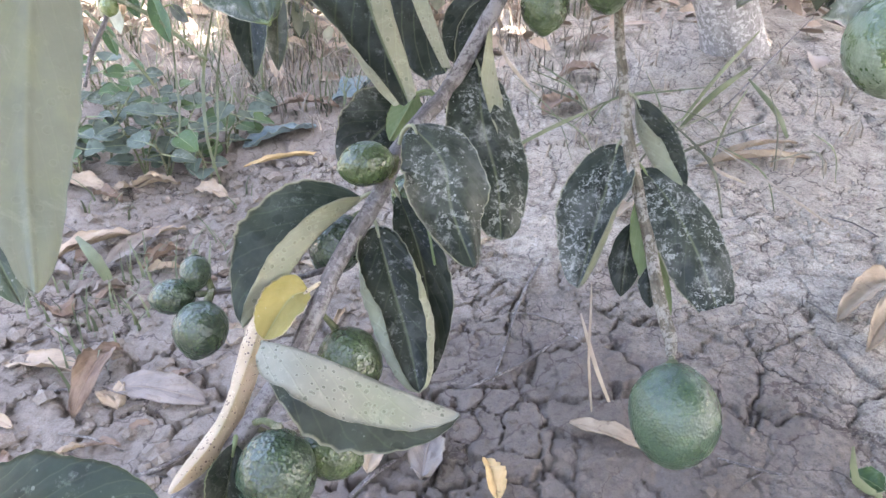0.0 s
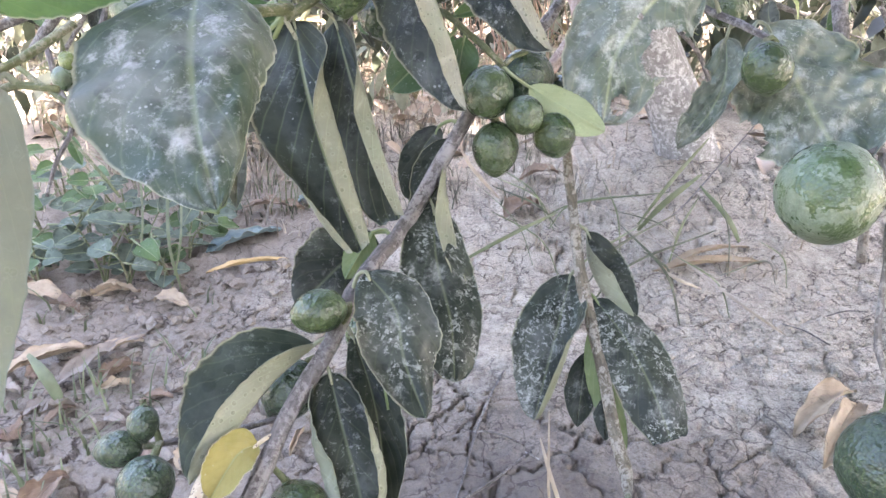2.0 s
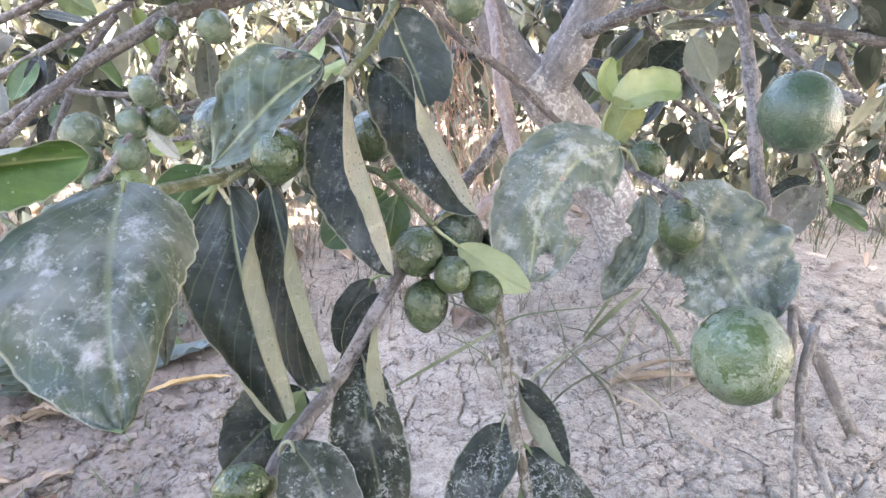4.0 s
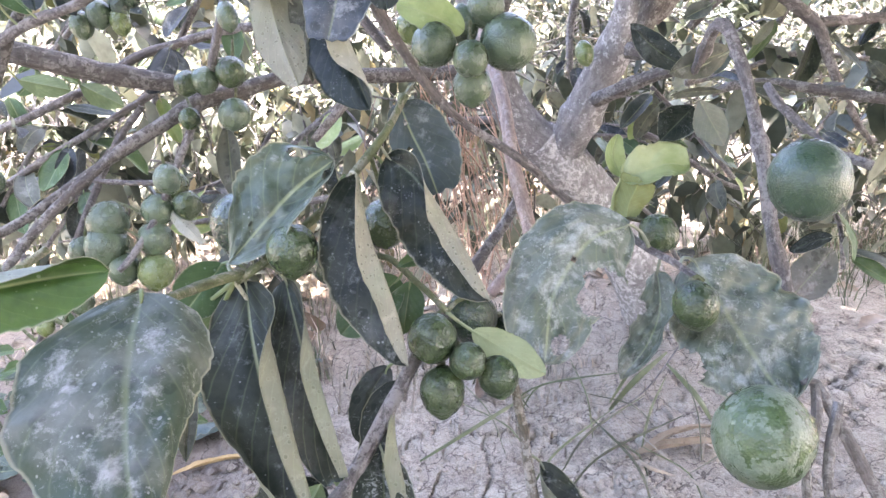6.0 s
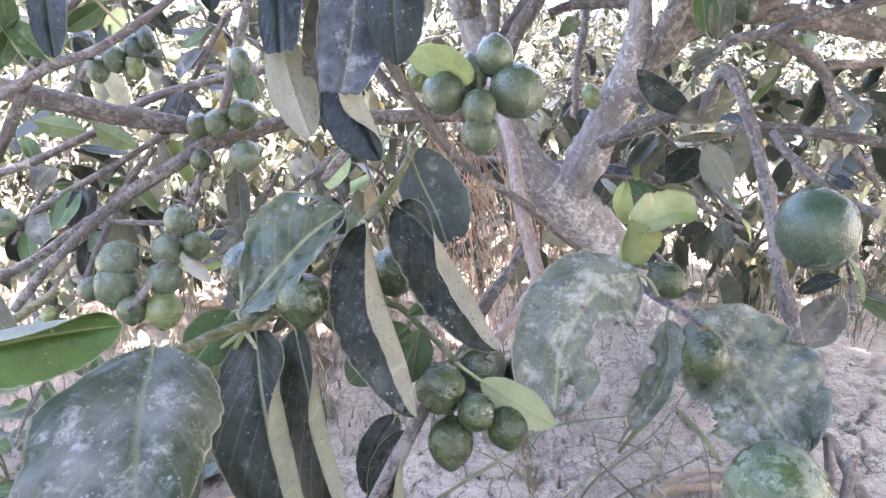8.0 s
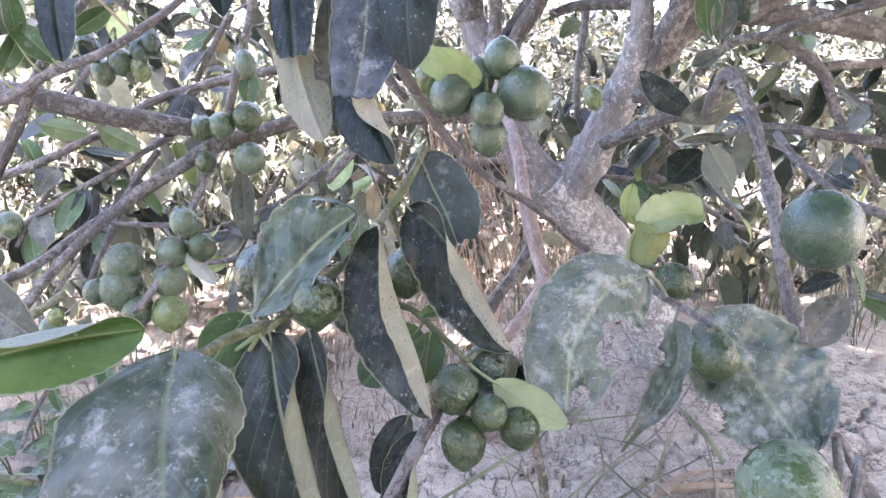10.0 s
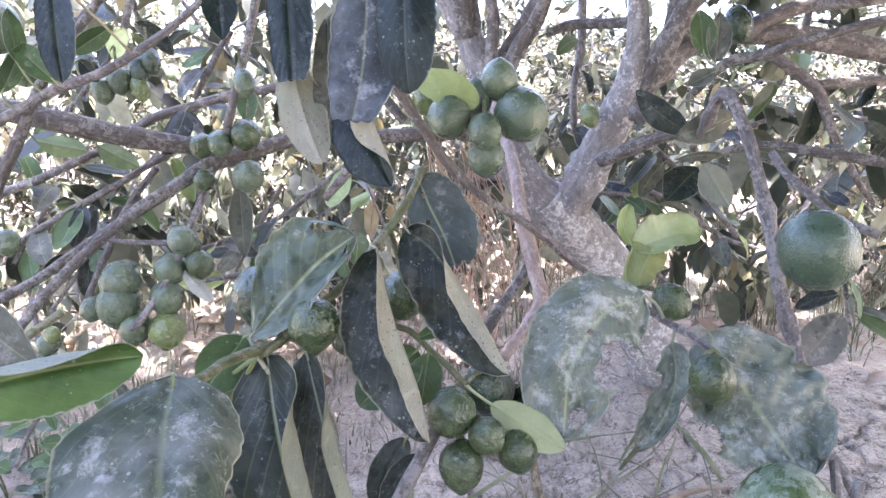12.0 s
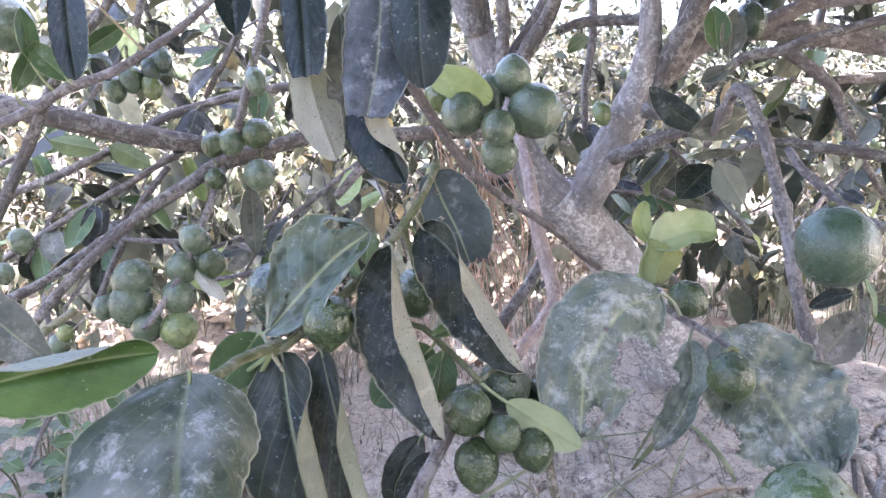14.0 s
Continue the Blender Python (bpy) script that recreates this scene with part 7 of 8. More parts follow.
stalk([(0.0599, 0.4958, -0.0155), (0.0810, 0.4900, -0.0112), (0.1016, 0.4796, -0.0131)], 0.0008, "bark_pale", "dry_stalk")
stalk([(0.0063, 0.6115, -0.0174), (-0.0269, 0.6045, -0.0164), (-0.0589, 0.5903, -0.0217)], 0.0008, "bark_twig", "dry_stalk")
stalk([(-0.3183, 0.4481, -0.0386), (-0.3030, 0.4533, -0.0348), (-0.2869, 0.4537, -0.0368)], 0.0008, "bark_pale", "dry_stalk")
stalk([(-0.3169, 0.4739, -0.0382), (-0.3386, 0.4711, -0.0365), (-0.3591, 0.4632, -0.0406)], 0.0008, "bark_brown", "dry_stalk")
stalk([(-0.0986, 0.7496, -0.0221), (-0.0675, 0.7672, -0.0169), (-0.0347, 0.7726, -0.0178)], 0.0008, "bark_twig", "dry_stalk")
stalk([(-0.0314, 0.4245, -0.0220), (-0.0535, 0.4279, -0.0203), (-0.0755, 0.4274, -0.0246)], 0.0008, "bark_twig", "dry_stalk")
stalk([(0.4125, 0.6567, 0.0061), (0.4274, 0.6357, 0.0097), (0.4425, 0.6131, 0.0068)], 0.0007, "bark_brown", "dry_stalk")
stalk([(0.2835, 0.4833, -0.0034), (0.2582, 0.4747, -0.0018), (0.2347, 0.4653, -0.0064)], 0.0007, "bark_pale", "dry_stalk")
stalk([(0.3243, 0.5062, -0.0009), (0.3285, 0.4902, 0.0024), (0.3338, 0.4737, -0.0007)], 0.0007, "bark_pale", "dry_stalk")
stalk([(0.3037, 0.5916, -0.0008), (0.2774, 0.5721, 0.0006), (0.2531, 0.5515, -0.0042)], 0.0007, "bark_pale", "dry_stalk")
stalk([(0.4695, 0.6698, 0.0091), (0.4941, 0.6752, 0.0137), (0.5197, 0.6778, 0.0116)], 0.0007, "bark_brown", "dry_stalk")
stalk([(0.1362, 0.3388, -0.0137), (0.1196, 0.3303, -0.0117), (0.1043, 0.3217, -0.0158)], 0.0007, "bark_brown", "dry_stalk")
stalk([(0.1047, 0.4688, -0.0141), (0.1132, 0.4572, -0.0106), (0.1220, 0.4448, -0.0133)], 0.0007, "bark_pale", "dry_stalk")
stalk([(0.2365, 0.7166, -0.0027), (0.2240, 0.7021, -0.0005), (0.2121, 0.6841, -0.0047)], 0.0007, "bark_brown", "dry_stalk")
stalk([(0.2779, 0.3872, -0.0049), (0.2802, 0.3789, -0.0017), (0.2842, 0.3705, -0.0047)], 0.0007, "bark_pale", "dry_stalk")
stalk([(0.2167, 0.3192, -0.0092), (0.1990, 0.3075, -0.0072), (0.1835, 0.2961, -0.0114)], 0.0007, "bark_brown", "dry_stalk")


# thin stems of grass standing out of the cracks near the trunk
r = random.Random(77)
for n in range(20):
    x, y = r.uniform(0.16, 0.46), r.uniform(0.66, 1.0)
    z, a, h = on_ground(x, y), r.uniform(0, 6.28), r.uniform(0.03, 0.09)
    lean = r.uniform(0.9, 2.6) * h
    grass_blade([(x, y, z - 0.003), (x + 0.3 * lean * math.cos(a), y + 0.3 * lean * math.sin(a), z + 0.6 * h), (x + lean * math.cos(a), y + lean * math.sin(a), z + h)], r.uniform(0.0007, 0.0018), r.choice(["grass", "grass", "grass_dark"]))


# ---- foliage behind and overhead ----
def scatter_leaves(places, size, droop, rng, wide=0.36):
    """Many small folded leaves: each one four quads on its own axis. places: rows of x, y, z."""
    n = len(places)
    yaw = rng.uniform(0, 2 * math.pi, n)
    pitch = rng.normal(-droop, 0.45, n)
    ax = np.stack([np.cos(yaw) * np.cos(pitch), np.sin(yaw) * np.cos(pitch), np.sin(pitch)], -1)
    up = np.tile([0.0, 0.0, 1.0], (n, 1)) + rng.normal(0, 0.45, (n, 3))
    side = np.cross(ax, up)
    side /= np.linalg.norm(side, axis=1, keepdims=True) + 1e-9
    nor = np.cross(side, ax)
    L = size * rng.uniform(0.6, 1.25, n)
    W = L * wide * rng.uniform(0.75, 1.2, n)
    foldz = rng.uniform(0.05, 0.5, n)
    sag = rng.uniform(-0.05, 0.18, n)
    pat = [(0, 0, 0), (0.30, 1, 1), (0.72, 0.85, 1), (1, 0, 0), (0.72, -0.85, 1), (0.30, -1, 1), (0.5, 0, 0)]
    verts = np.empty((n, 7, 3))
    for k, (u, v, e) in enumerate(pat):
        lift = foldz * abs(v) * W * 0.5 - sag * L * (2 * u - 1) ** 2
        verts[:, k] = places + ax * (L * u)[:, None] + side * (W * 0.5 * v)[:, None] + nor * lift[:, None]
    tri = np.array([(0, 6, 1), (1, 6, 2), (2, 6, 3), (0, 5, 6), (5, 4, 6), (4, 3, 6)])
    faces = (np.arange(n)[:, None, None] * 7 + tri[None]).reshape(-1, 3)
    return verts.reshape(-1, 3), faces


def leaf_mass(name, places, size, droop, mat, parent, rng, label="", wide=0.36):
    verts, faces = scatter_leaves(np.asarray(places, float), size, droop, rng, wide)
    at = np.asarray(places).mean(0)
    me = bpy.data.meshes.new(name)
    me.vertices.add(len(verts))
    me.vertices.foreach_set("co", (verts - at).ravel())
    me.loops.add(faces.size)
    me.loops.foreach_set("vertex_index", faces.ravel())
    me.polygons.add(len(faces))
    me.polygons.foreach_set("loop_start", np.arange(len(faces)) * 3)
    me.update(calc_edges=True)
    me.materials.append(M[mat])
    ob = new(name, me)
    ob.parent = parent
    ob.location = Vector(at) - (origin(parent) if parent else Vector())
    return tagged(ob, label, kind="stuff")


def shoots(rng, count, centre, spread, per, length=0.22, down=0.35):
    """Places of leaves strung along short shoots within an ellipsoid, hollow in the middle."""
    out, lines = [], []
    for _ in range(count):
        d = rng.normal(0, 1, 3)
        d /= np.linalg.norm(d)
        p = np.array(centre) + d * np.array(spread) * rng.uniform(0.45, 1.0) ** 0.6
        way = d * 0.6 + rng.normal(0, 0.6, 3) + np.array([0, 0, -down])
        way /= np.linalg.norm(way)
        q = p + way * length
        if min(p[2], q[2]) < 0.02:
            continue
        lines.append((p, q))
        t = rng.uniform(0, 1, per)[:, None]
        out.append(p + (q - p) * t + rng.normal(0, 0.012, (per, 3)))
    return np.concatenate(out), lines


def twig_mass(name, lines, r, mat, parent):
    """Thin three-sided twigs joined in one mesh."""
    verts, faces = [], []
    for p, q in lines:
        p, q = Vector(p), Vector(q)
        d = (q - p).normalized()
        s = d.orthogonal().normalized()
        o = d.cross(s)
        k = len(verts)
        mid = p.lerp(q, 0.5) + Vector((0, 0, 0.02))
        for c, rr in ((p, r), (mid, r * 0.8), (q, r * 0.4)):
            for a in range(3):
                verts.append(c + (s * math.cos(a * 2.094) + o * math.sin(a * 2.094)) * rr)
        for i in (0, 3):
            for a in range(3):
                b = (a + 1) % 3
                faces.append((k + i + a, k + i + b, k + i + 3 + b, k + i + 3 + a))
    return link(name, verts, faces, mat, verts[0], parent, uvs=[(0.3 * (i % 3), 0.1 * i) for i in range(len(verts))], kind="stuff")


far_lime = bpy.data.meshes.new("far_lime")
bm = bmesh.new()
bmesh.ops.create_uvsphere(bm, u_segments=12, v_segments=8, radius=0.021)
for v in bm.verts:
    v.co.z *= 1.28 + 6.0 * abs(v.co.z)
for f in bm.faces:
    f.smooth = True
bm.to_mesh(far_lime)
bm.free()
far_lime.materials.append(M["peel_far"])


def orchard_tree(x, y, height, spread, seed, leaves=9000, size=0.075, bright=0.33, fruit=0):
    rng = np.random.default_rng(seed)
    z0 = float(land(np.array(x), np.array(y)))
    root = thing("lime_tree", (x, y, z0), "bushy lime tree with a dense leafy crown reaching the ground", "tree", "orchard trees")
    top = z0 + height
    branch(root, "trunk", [(x, y, z0 - 0.03), (x + 0.05, y - 0.03, z0 + 0.3), (x + 0.02, y + 0.02, z0 + 0.7)], [0.075, 0.06, 0.05], "bark_trunk", seg=10)
    for k in range(7):
        a = 2.4 * k + seed
        e = Vector((x + math.cos(a) * spread * 0.7, y + math.sin(a) * spread * 0.7, z0 + height * (0.35 + 0.09 * (k % 4))))
        branch(root, "limb", [(x + 0.03, y, z0 + 0.25 + 0.06 * k), (x + math.cos(a) * spread * 0.3, y + math.sin(a) * spread * 0.3, z0 + height * 0.42), e], [0.032, 0.022, 0.009], "bark", seg=4)
    pts, lines = shoots(rng, leaves // 14, (x, y, z0 + height * 0.5), (spread, spread, height * 0.52), 14)
    twig_mass("twig_tangle", lines, 0.004, "bark_twig", root)
    kind = rng.uniform(0, 1, len(pts))
    leaf_mass("crown", pts[kind < 0.93 - bright], size, 0.55, "crown", root, rng)
    leaf_mass("crown_new_growth", pts[(kind >= 0.93 - bright) & (kind < 0.93)], size, 0.5, "crown_light", root, rng, "pale yellow-green leaves standing in for sunlit ones")
    leaf_mass("crown_faded", pts[kind >= 0.93], size, 0.7, "crown_dry", root, rng, "faded yellow leaves")
    for k in range(fruit):
        a, up = rng.uniform(-2.9, -0.25), rng.uniform(0.12, 0.72)
        r = spread * math.sqrt(max(0.1, 1 - (2 * up - 0.95) ** 2)) * rng.uniform(0.86, 1.0)
        lime = new("lime", far_lime)
        lime.parent = root
        lime.matrix_basis = pose(math.cos(a) * r, math.sin(a) * r, height * up, rng.uniform(-50, 50), rng.uniform(-50, 50), rng.uniform(0, 360))
    return root


ORCHARD = [(-1.45, 3.0, 1.10, 1.10), (0.35, 3.4, 1.0, 1.15), (2.75, 3.2, 0.95, 1.1), (-2.9, 3.4, 1.3, 1.2), (3.7, 3.9, 1.3, 1.3),
           (-0.9, 5.2, 1.45, 1.3), (0.95, 5.6, 1.15, 1.2), (4.6, 6.2, 1.8, 1.4), (-3.8, 6.0, 1.8, 1.4), (0.2, 7.8, 1.7, 1.5),
           # four unseen trees, added to block light from the right and behind
           (2.75, 1.45, 2.0, 1.15), (0.2, -1.75, 1.5, 1.0), (-1.8, -1.2, 1.6, 1.0), (1.9, -1.7, 1.6, 1.0),
           (-2.4, 8.6, 2.1, 1.6), (1.3, 8.8, 1.5, 1.5), (6.2, 8.8, 2.2, 1.7), (-6.2, 8.4, 2.2, 1.7)]
for n, (x, y, h, w) in enumerate(ORCHARD):
    near = 2 < y < 4.0
    # right-hand trees get fewer pale leaves, shade put into the colour mix
    orchard_tree(x, y, h, w, 11 + n, 23000 if near else 3400 if y < 0 else 6000, 0.046 if near else 0.105 if y < 0 else 0.072, 0.24 if x > 1.0 and y < 5 else 0.33, 55 if near else 0)

# rows of trees far off, too distant to pick apart
rng = np.random.default_rng(5)
far = []
for ring in (12, 16, 22):
    for a in np.linspace(0, 2 * math.pi, int(ring * 2.2), endpoint=False):
        c = np.array([math.cos(a) * ring, math.sin(a) * ring, 0.9])
        far.append(c + rng.normal(0, 1, (210, 3)) * np.array([0.8, 0.8, 0.55]))
far = np.concatenate(far)
# backdrop arcs added to close bright sky gaps, dark leaf colour for shade
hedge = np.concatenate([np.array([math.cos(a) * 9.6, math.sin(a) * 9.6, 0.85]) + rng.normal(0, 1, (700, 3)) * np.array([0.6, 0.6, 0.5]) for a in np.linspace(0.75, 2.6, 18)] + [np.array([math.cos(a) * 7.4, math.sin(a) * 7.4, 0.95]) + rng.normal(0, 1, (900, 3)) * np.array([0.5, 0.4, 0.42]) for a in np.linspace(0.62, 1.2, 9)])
leaf_mass("orchard_row", hedge[hedge[:, 2] > 0.05], 0.16, 0.5, "crown", None, rng, "dark leafy backdrop closing the gaps between the orchard trees")["category"] = "trees"
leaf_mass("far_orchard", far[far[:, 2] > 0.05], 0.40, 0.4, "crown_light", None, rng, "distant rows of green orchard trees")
bpy.data.objects["far_orchard"]["category"] = "trees"

# crown added unseen overhead and to the sides, shading the foreground from sun
rng = np.random.default_rng(3)
pts, lines = shoots(rng, 3000, (0.95, 0.18, 1.55), (1.35, 1.30, 0.45), 24, 0.25)
# second unseen cloud of leaves, to shade the ground round the trunk
more, lines2 = shoots(rng, 110, (1.55, 1.85, 1.85), (1.1, 0.85, 0.35), 24, 0.25)
pts, lines = np.concatenate([pts, more]), lines + lines2
# leaves cut away along sun lines so that chosen spots are lit
aim = np.array(toward)
for gx, gy, gz, r in [(0.898, 1.249, 0.036, 0.095), (0.599, 1.082, 0.645, 0.085), (0.675, 1.076, 0.629, 0.085), (0.241, 1.077, 0.628, 0.085), (0.521, 1.283, 0.047, 0.115), (0.123, 1.415, 0.003, 0.115), (-0.694, 1.316, -0.050, 0.115), (-0.52, 1.50, -0.045, 0.13), (-0.36, 1.66, -0.04, 0.14), (-0.16, 1.62, -0.02, 0.12), (0.204, 1.132, 0.389, 0.055), (-0.117, 0.999, 0.530, 0.065)]:
    off = pts - np.array([gx, gy, gz])
    away = np.linalg.norm(off - (off @ aim)[:, None] * aim, axis=1)
    pts = pts[away > r]
twig_mass("twig_tangle", lines, 0.003, "bark_twig", tree)
leaf_mass("crown", pts, 0.112, 0.5, "crown", tree, rng)
# limbs added to carry the unseen canopy
branch(tree, "limb", [(0.42, 1.05, 0.62), (0.45, 0.95, 1.0), (0.6, 0.4, 1.4)], [0.022, 0.022, 0.012], "bark", seg=8)
branch(tree, "limb", [(0.60, 0.93, 0.66), (0.85, 0.7, 1.1), (1.3, 0.5, 1.55)], [0.020, 0.018, 0.009], "bark", seg=8)
branch(tree, "limb", [(0.47, 1.0, 0.78), (0.75, 0.5, 1.2), (0.95, -0.35, 1.6)], [0.022, 0.020, 0.009], "bark", seg=8)
branch(tree, "limb", [(0.12, 1.15, 0.62), (0.05, 1.1, 1.0), (-0.2, 1.0, 1.5)], [0.022, 0.022, 0.012], "bark", seg=8)

# sparse drooping shoots of the same tree, behind its boughs
for n, (c, r, count) in enumerate((((-0.55, 1.55, 0.50), (0.75, 0.45, 0.42), 120), ((1.15, 1.65, 0.55), (0.75, 0.45, 0.42), 110), ((0.25, 1.9, 0.35), (0.5, 0.3, 0.3), 60), ((0.5, 2.1, 0.22), (1.7, 0.35, 0.25), 260), ((-1.0, 1.9, 0.35), (0.9, 0.35, 0.35), 120), ((-0.583, 1.648, 0.085), (0.42, 0.28, 0.13), 90))):
    rng = np.random.default_rng(40 + n)
    pts, lines = shoots(rng, count, c, r, 9, 0.20, 0.5)
    twig_mass("twig_tangle", lines, 0.0028, "bark_twig", tree)
    kind = rng.uniform(0, 1, len(pts))
    # larger share of dark leaves on the right, in place of shade
    size, dim = (0.085, 0.66) if n == 1 else (0.062, 0.50)
    leaf_mass("foliage", pts[kind < dim], size, 0.9, "crown", tree, rng, wide=0.42)
    leaf_mass("foliage", pts[(kind >= dim) & (kind < 0.94)], size, 0.9, "crown_light", tree, rng, wide=0.42)
    leaf_mass("foliage", pts[kind >= 0.94], 0.06, 1.0, "crown_dry", tree, rng, wide=0.4)


# ---- undergrowth ----
def weed(x, y, height, leaves, seed):
    """A broad-leaved weed: a few thin stems with heart-shaped leaves."""
    r = random.Random(seed)
    z = on_ground(x, y)
    root = thing("weed", (x, y, z), "low broad-leaved weed with dull green leaves growing on clay", "weed", "weeds")
    for k in range(max(2, leaves // 4)):
        a = r.uniform(0, 6.28)
        top = Vector((x + math.cos(a) * height * 0.5, y + math.sin(a) * height * 0.5, z + height * r.uniform(0.6, 1.0)))
        st = branch(root, "stem", [(x, y, z - 0.004), (x + math.cos(a) * height * 0.15, y + math.sin(a) * height * 0.15, z + height * 0.45), top], [0.0016, 0.0013, 0.0008], "bark_green", seg=5)
        line = LINES[st.name][0]
        for j in range(4):
            p = line[int((0.35 + 0.65 * j / 3) * (len(line) - 1))]
            b = r.uniform(0, 6.28)
            L = r.uniform(0.022, 0.040)
            out = Vector((math.cos(b), math.sin(b), r.uniform(-0.5, 0.25))).normalized()
            n = Vector((r.uniform(-0.4, 0.4), r.uniform(-0.9, -0.1), 1.0))
            leaf(st, p + out * 0.012, p + out * (0.012 + L), n, L * 0.85, r.choice(["weed_top", "weed_top", "leaf_green"]), "weed_under", reach=0.03,
                 fold=(18, 18), sag=0.06, wave=0.05, lead=0.62, blunt=0.7, rows=10, cols=4)
    return root


M["weed_top"] = leaf_top("weed_top", (0.055, 0.080, 0.060), (0.100, 0.134, 0.102), 0.35, (0.36, 0.41, 0.38), rough=0.55, speck=0.1)
M["weed_under"] = leaf_under("weed_under", (0.12, 0.16, 0.10), (0.17, 0.21, 0.14), 0.1)
weed(-0.449, 0.779, 0.090, 8, 0)
weed(-0.434, 0.828, 0.110, 12, 1)
weed(-0.379, 0.800, 0.090, 12, 2)
weed(-0.346, 0.791, 0.070, 8, 3)
weed(-0.341, 0.841, 0.100, 12, 4)
weed(-0.300, 0.805, 0.080, 8, 5)
weed(-0.449, 0.922, 0.130, 12, 6)
weed(-0.392, 0.920, 0.120, 12, 7)
weed(-0.298, 0.876, 0.070, 8, 8)
weed(-0.498, 0.904, 0.120, 8, 9)
weed(-0.487, 0.829, 0.080, 8, 10)
weed(-0.299, 0.936, 0.070, 8, 11)
weed(-0.532, 1.038, 0.140, 8, 12)


def tufts(name, boxes, count, height, mat, seed, label, parent=None):
    """Thin bent blades of grass over stretches of ground, joined as one mass."""
    rng = np.random.default_rng(seed)
    verts, faces = [], []
    for x0, x1, y0, y1 in boxes:
        for _ in range(count):
            cx, cy = rng.uniform(x0, x1), rng.uniform(y0, y1)
            for _ in range(rng.integers(3, 8)):
                x, y = cx + rng.normal(0, 0.012), cy + rng.normal(0, 0.012)
                z = float(land(np.array(x), np.array(y))) - 0.003
                a, h = rng.uniform(0, 6.28), height * rng.uniform(0.35, 1.15)
                lean, w = rng.uniform(0.2, 1.1), rng.uniform(0.0008, 0.0020)
                side = np.array([-math.sin(a), math.cos(a), 0]) * w
                k = len(verts)
                for s in (0.0, 0.35, 0.7, 1.0):
                    p = np.array([x + math.cos(a) * lean * h * s * s, y + math.sin(a) * lean * h * s * s, z + h * (s - 0.35 * lean * s * s)])
                    verts += [p - side * (1 - 0.8 * s), p + side * (1 - 0.8 * s)]
                for i in (0, 2, 4):
                    faces.append((k + i, k + i + 1, k + i + 3, k + i + 2))
    ob = link(name, verts, faces, mat, verts[0], parent, label, kind="stuff")
    ob["category"] = "grass"
    return ob


tufts("grass", [(-1.5, 2.4, 1.5, 2.6)], 420, 0.16, "grass", 1, "thin green grass under the trees")
tufts("dry_grass", [(-0.75, -0.05, 1.05, 1.6)], 80, 0.08, "straw", 14, "pale dry grass under the trees")
tufts("dry_grass", [(-0.42, 0.28, 0.98, 1.5)], 120, 0.075, "straw_grey", 16, "greyish dry grass on the clay")
tufts("grass", [(-0.42, 0.28, 1.0, 1.5)], 60, 0.06, "grass_dark", 17, "thin dull grass on the clay")
tufts("grass", [(-0.75, -0.1, 0.95, 1.5)], 70, 0.09, "grass", 15, "thin green grass under the trees")
tufts("grass", [(0.85, 1.7, 1.25, 1.9)], 140, 0.13, "grass", 2, "thin green grass under the trees")
tufts("dry_grass", [(-1.6, 2.6, 1.55, 3.0)], 420, 0.15, "straw", 3, "pale dry grass under the trees")
tufts("dry_grass", [(-0.10, 0.45, 1.35, 1.75)], 40, 0.12, "straw", 4, "pale dry grass under the trees")
tufts("grass", [(-0.42, -0.2, 0.42, 0.8)], 22, 0.045, "grass", 6, "short sparse grass on the clay")
tufts("dry_grass", [(-0.5, 0.6, 0.75, 1.4)], 60, 0.05, "straw", 7, "short sparse dry grass on the clay")

# leaf litter, too small and dense to pick apart
rng = np.random.default_rng(8)
x, y = rng.uniform(-1.8, 2.8, 2600), rng.uniform(1.0, 3.6, 2600)
keep = rng.uniform(0, 1, 2600) < np.clip((y - 0.95) * 1.2, 0.05, 1)
x2, y2 = rng.uniform(-0.55, -0.12, 90), rng.uniform(0.45, 1.2, 90)
x3, y3 = rng.uniform(-0.9, 0.75, 300), rng.uniform(1.25, 2.4, 300)
x, y = np.concatenate([x[keep], x2, x3]), np.concatenate([y[keep], y2, y3])
keep = (y > 1.15) | (x < -0.85) | (x > 1.1)
x, y = x[keep], y[keep]
ob = leaf_mass("leaf_litter", np.stack([x, y, land(x, y) + 0.008], -1), 0.055, 0.0, "litter", None, rng, "dry brown leaf litter under the trees", 0.45)
ob["category"] = "leaf litter"

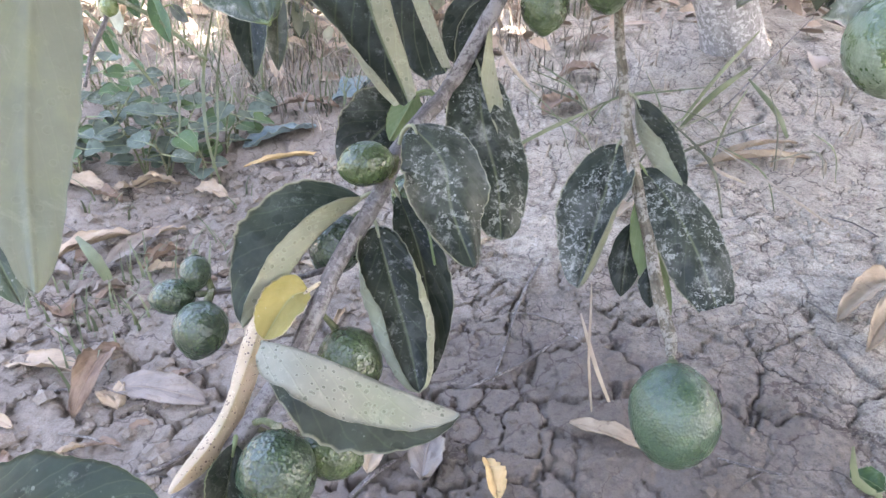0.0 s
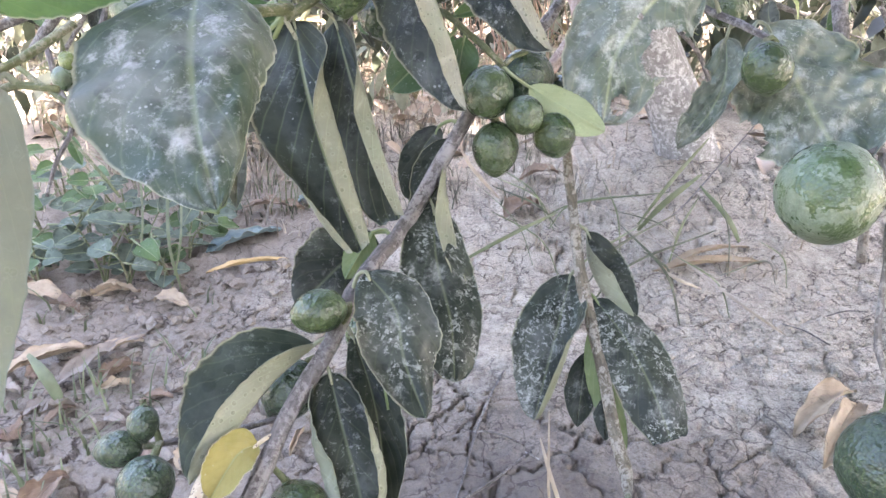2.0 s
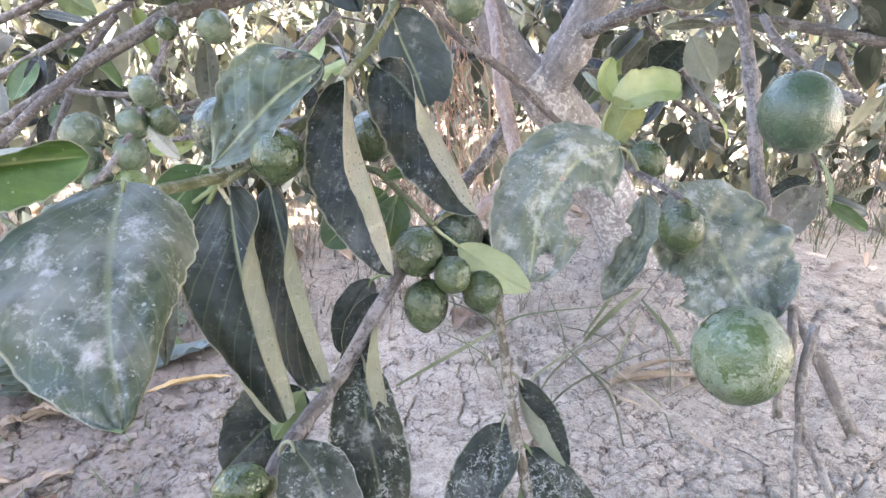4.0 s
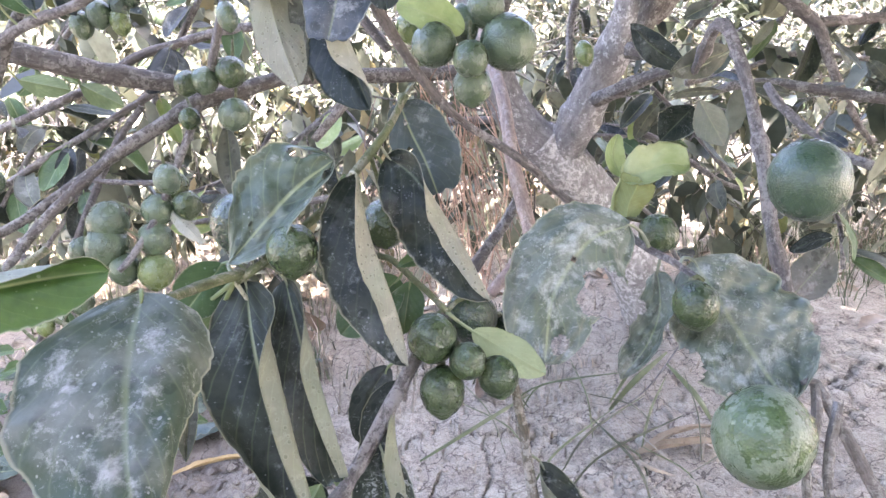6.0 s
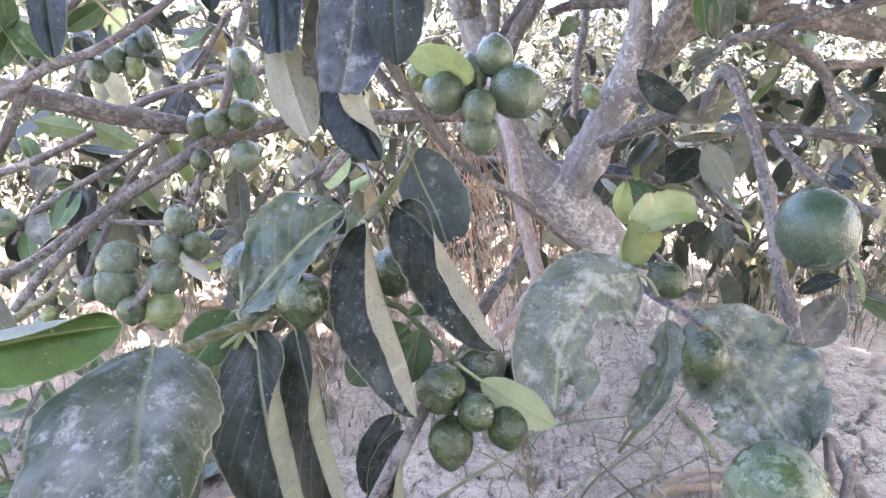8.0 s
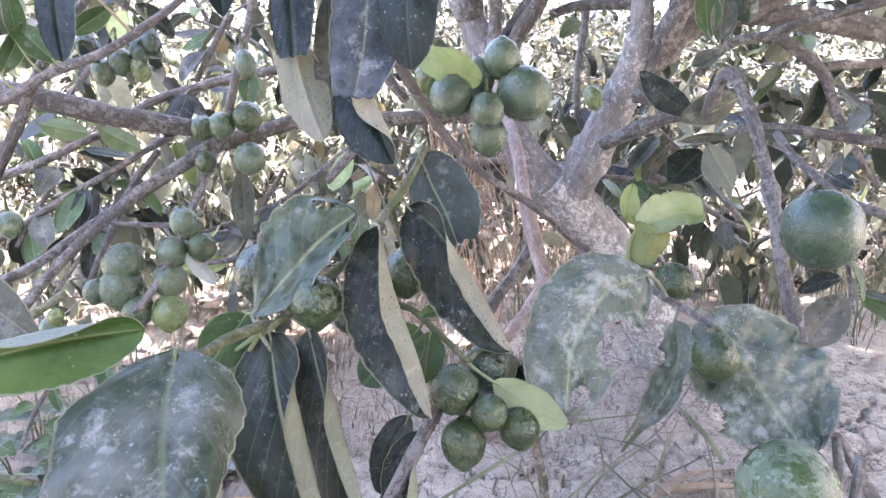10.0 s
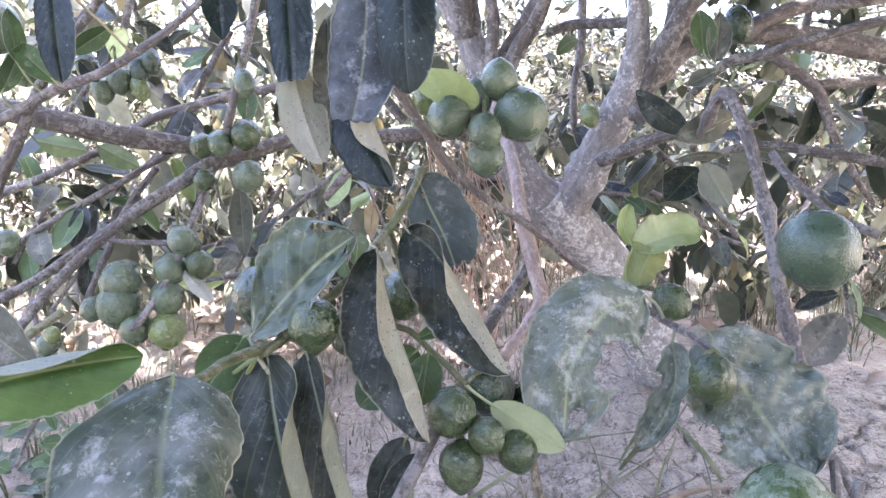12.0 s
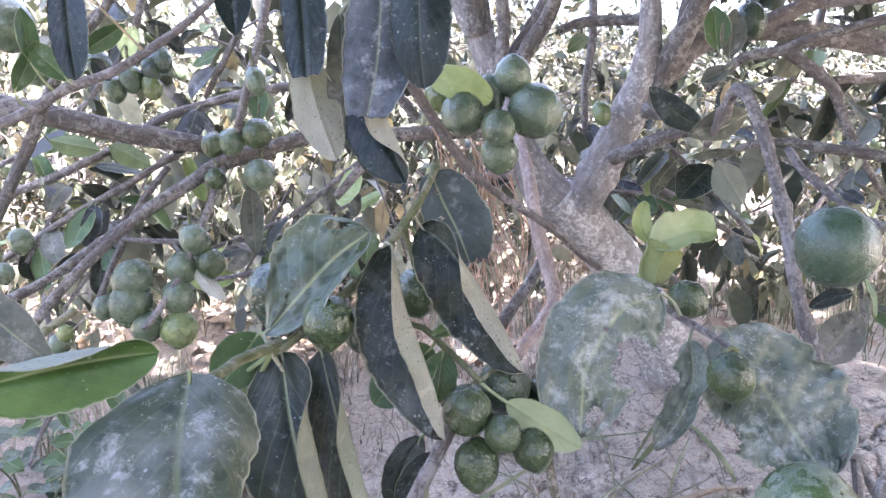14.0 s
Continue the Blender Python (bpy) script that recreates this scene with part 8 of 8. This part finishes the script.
# crumbs and clods of clay
rng = np.random.default_rng(9)
verts, faces = [], []
corners = [(x, y, z) for x in (1, -1) for y in (1, -1) for z in (1, -1)]
axes = [(1, 0, 0), (-1, 0, 0), (0, 1, 0), (0, -1, 0), (0, 0, 1), (0, 0, -1)]
for n in range(1700):
    if n < 800:
        x, y, r = rng.uniform(-0.55, 0.85), rng.uniform(0.25, 1.3), 0.0016 + 0.005 * rng.uniform(0, 1) ** 4
    else:
        x, y, r = rng.normal(-0.26, 0.13), rng.uniform(0.30, 0.85), 0.002 + 0.010 * rng.uniform(0, 1) ** 3
    c = np.array([x, y, on_ground(x, y) + r * 0.3])
    k = len(verts)
    flat = np.array([rng.uniform(0.8, 1.3), rng.uniform(0.7, 1.1), rng.uniform(0.45, 0.8)])
    for d in axes + corners:
        verts.append(c + np.array(d) / np.linalg.norm(d) * r * flat * rng.uniform(0.72, 1.15))
    for m, (sx, sy, sz) in enumerate(corners):
        i, j, h, q = k + (0 if sx > 0 else 1), k + (2 if sy > 0 else 3), k + (4 if sz > 0 else 5), k + 6 + m
        ring = (i, j, h) if sx * sy * sz > 0 else (j, i, h)
        faces += [(ring[0], ring[1], q), (ring[1], ring[2], q), (ring[2], ring[0], q)]
ob = link("clay_crumbs", verts, faces, "clay", (0, 0, 0), None, "loose crumbs of dry clay", kind="stuff", smooth=False)
ob["category"] = "soil"

# a tangle of dry straw caught in the fork
rng = np.random.default_rng(12)
verts, faces = [], []
for _ in range(55):
    a = Vector((0.0948, 1.0427, 0.4273)) + Vector(rng.normal(0, 0.035, 3))
    b = Vector((0.1273, 0.9849, 0.2024)) + Vector(rng.normal(0, 0.055, 3))
    mid = a.lerp(b, 0.5) + Vector(rng.normal(0, 0.035, 3))
    v, f, u = tube_mesh([a, mid, b], [0.0008, 0.0009, 0.0006], 3, 0.0, 0.05, 0)
    k = len(verts)
    verts += v
    faces += [tuple(i + k for i in q) for q in f]
ob = link("dry_straw", verts, faces, "straw_red", verts[0], None, "tangle of dry straw hanging from the tree's fork", kind="stuff")
ob["category"] = "straw"
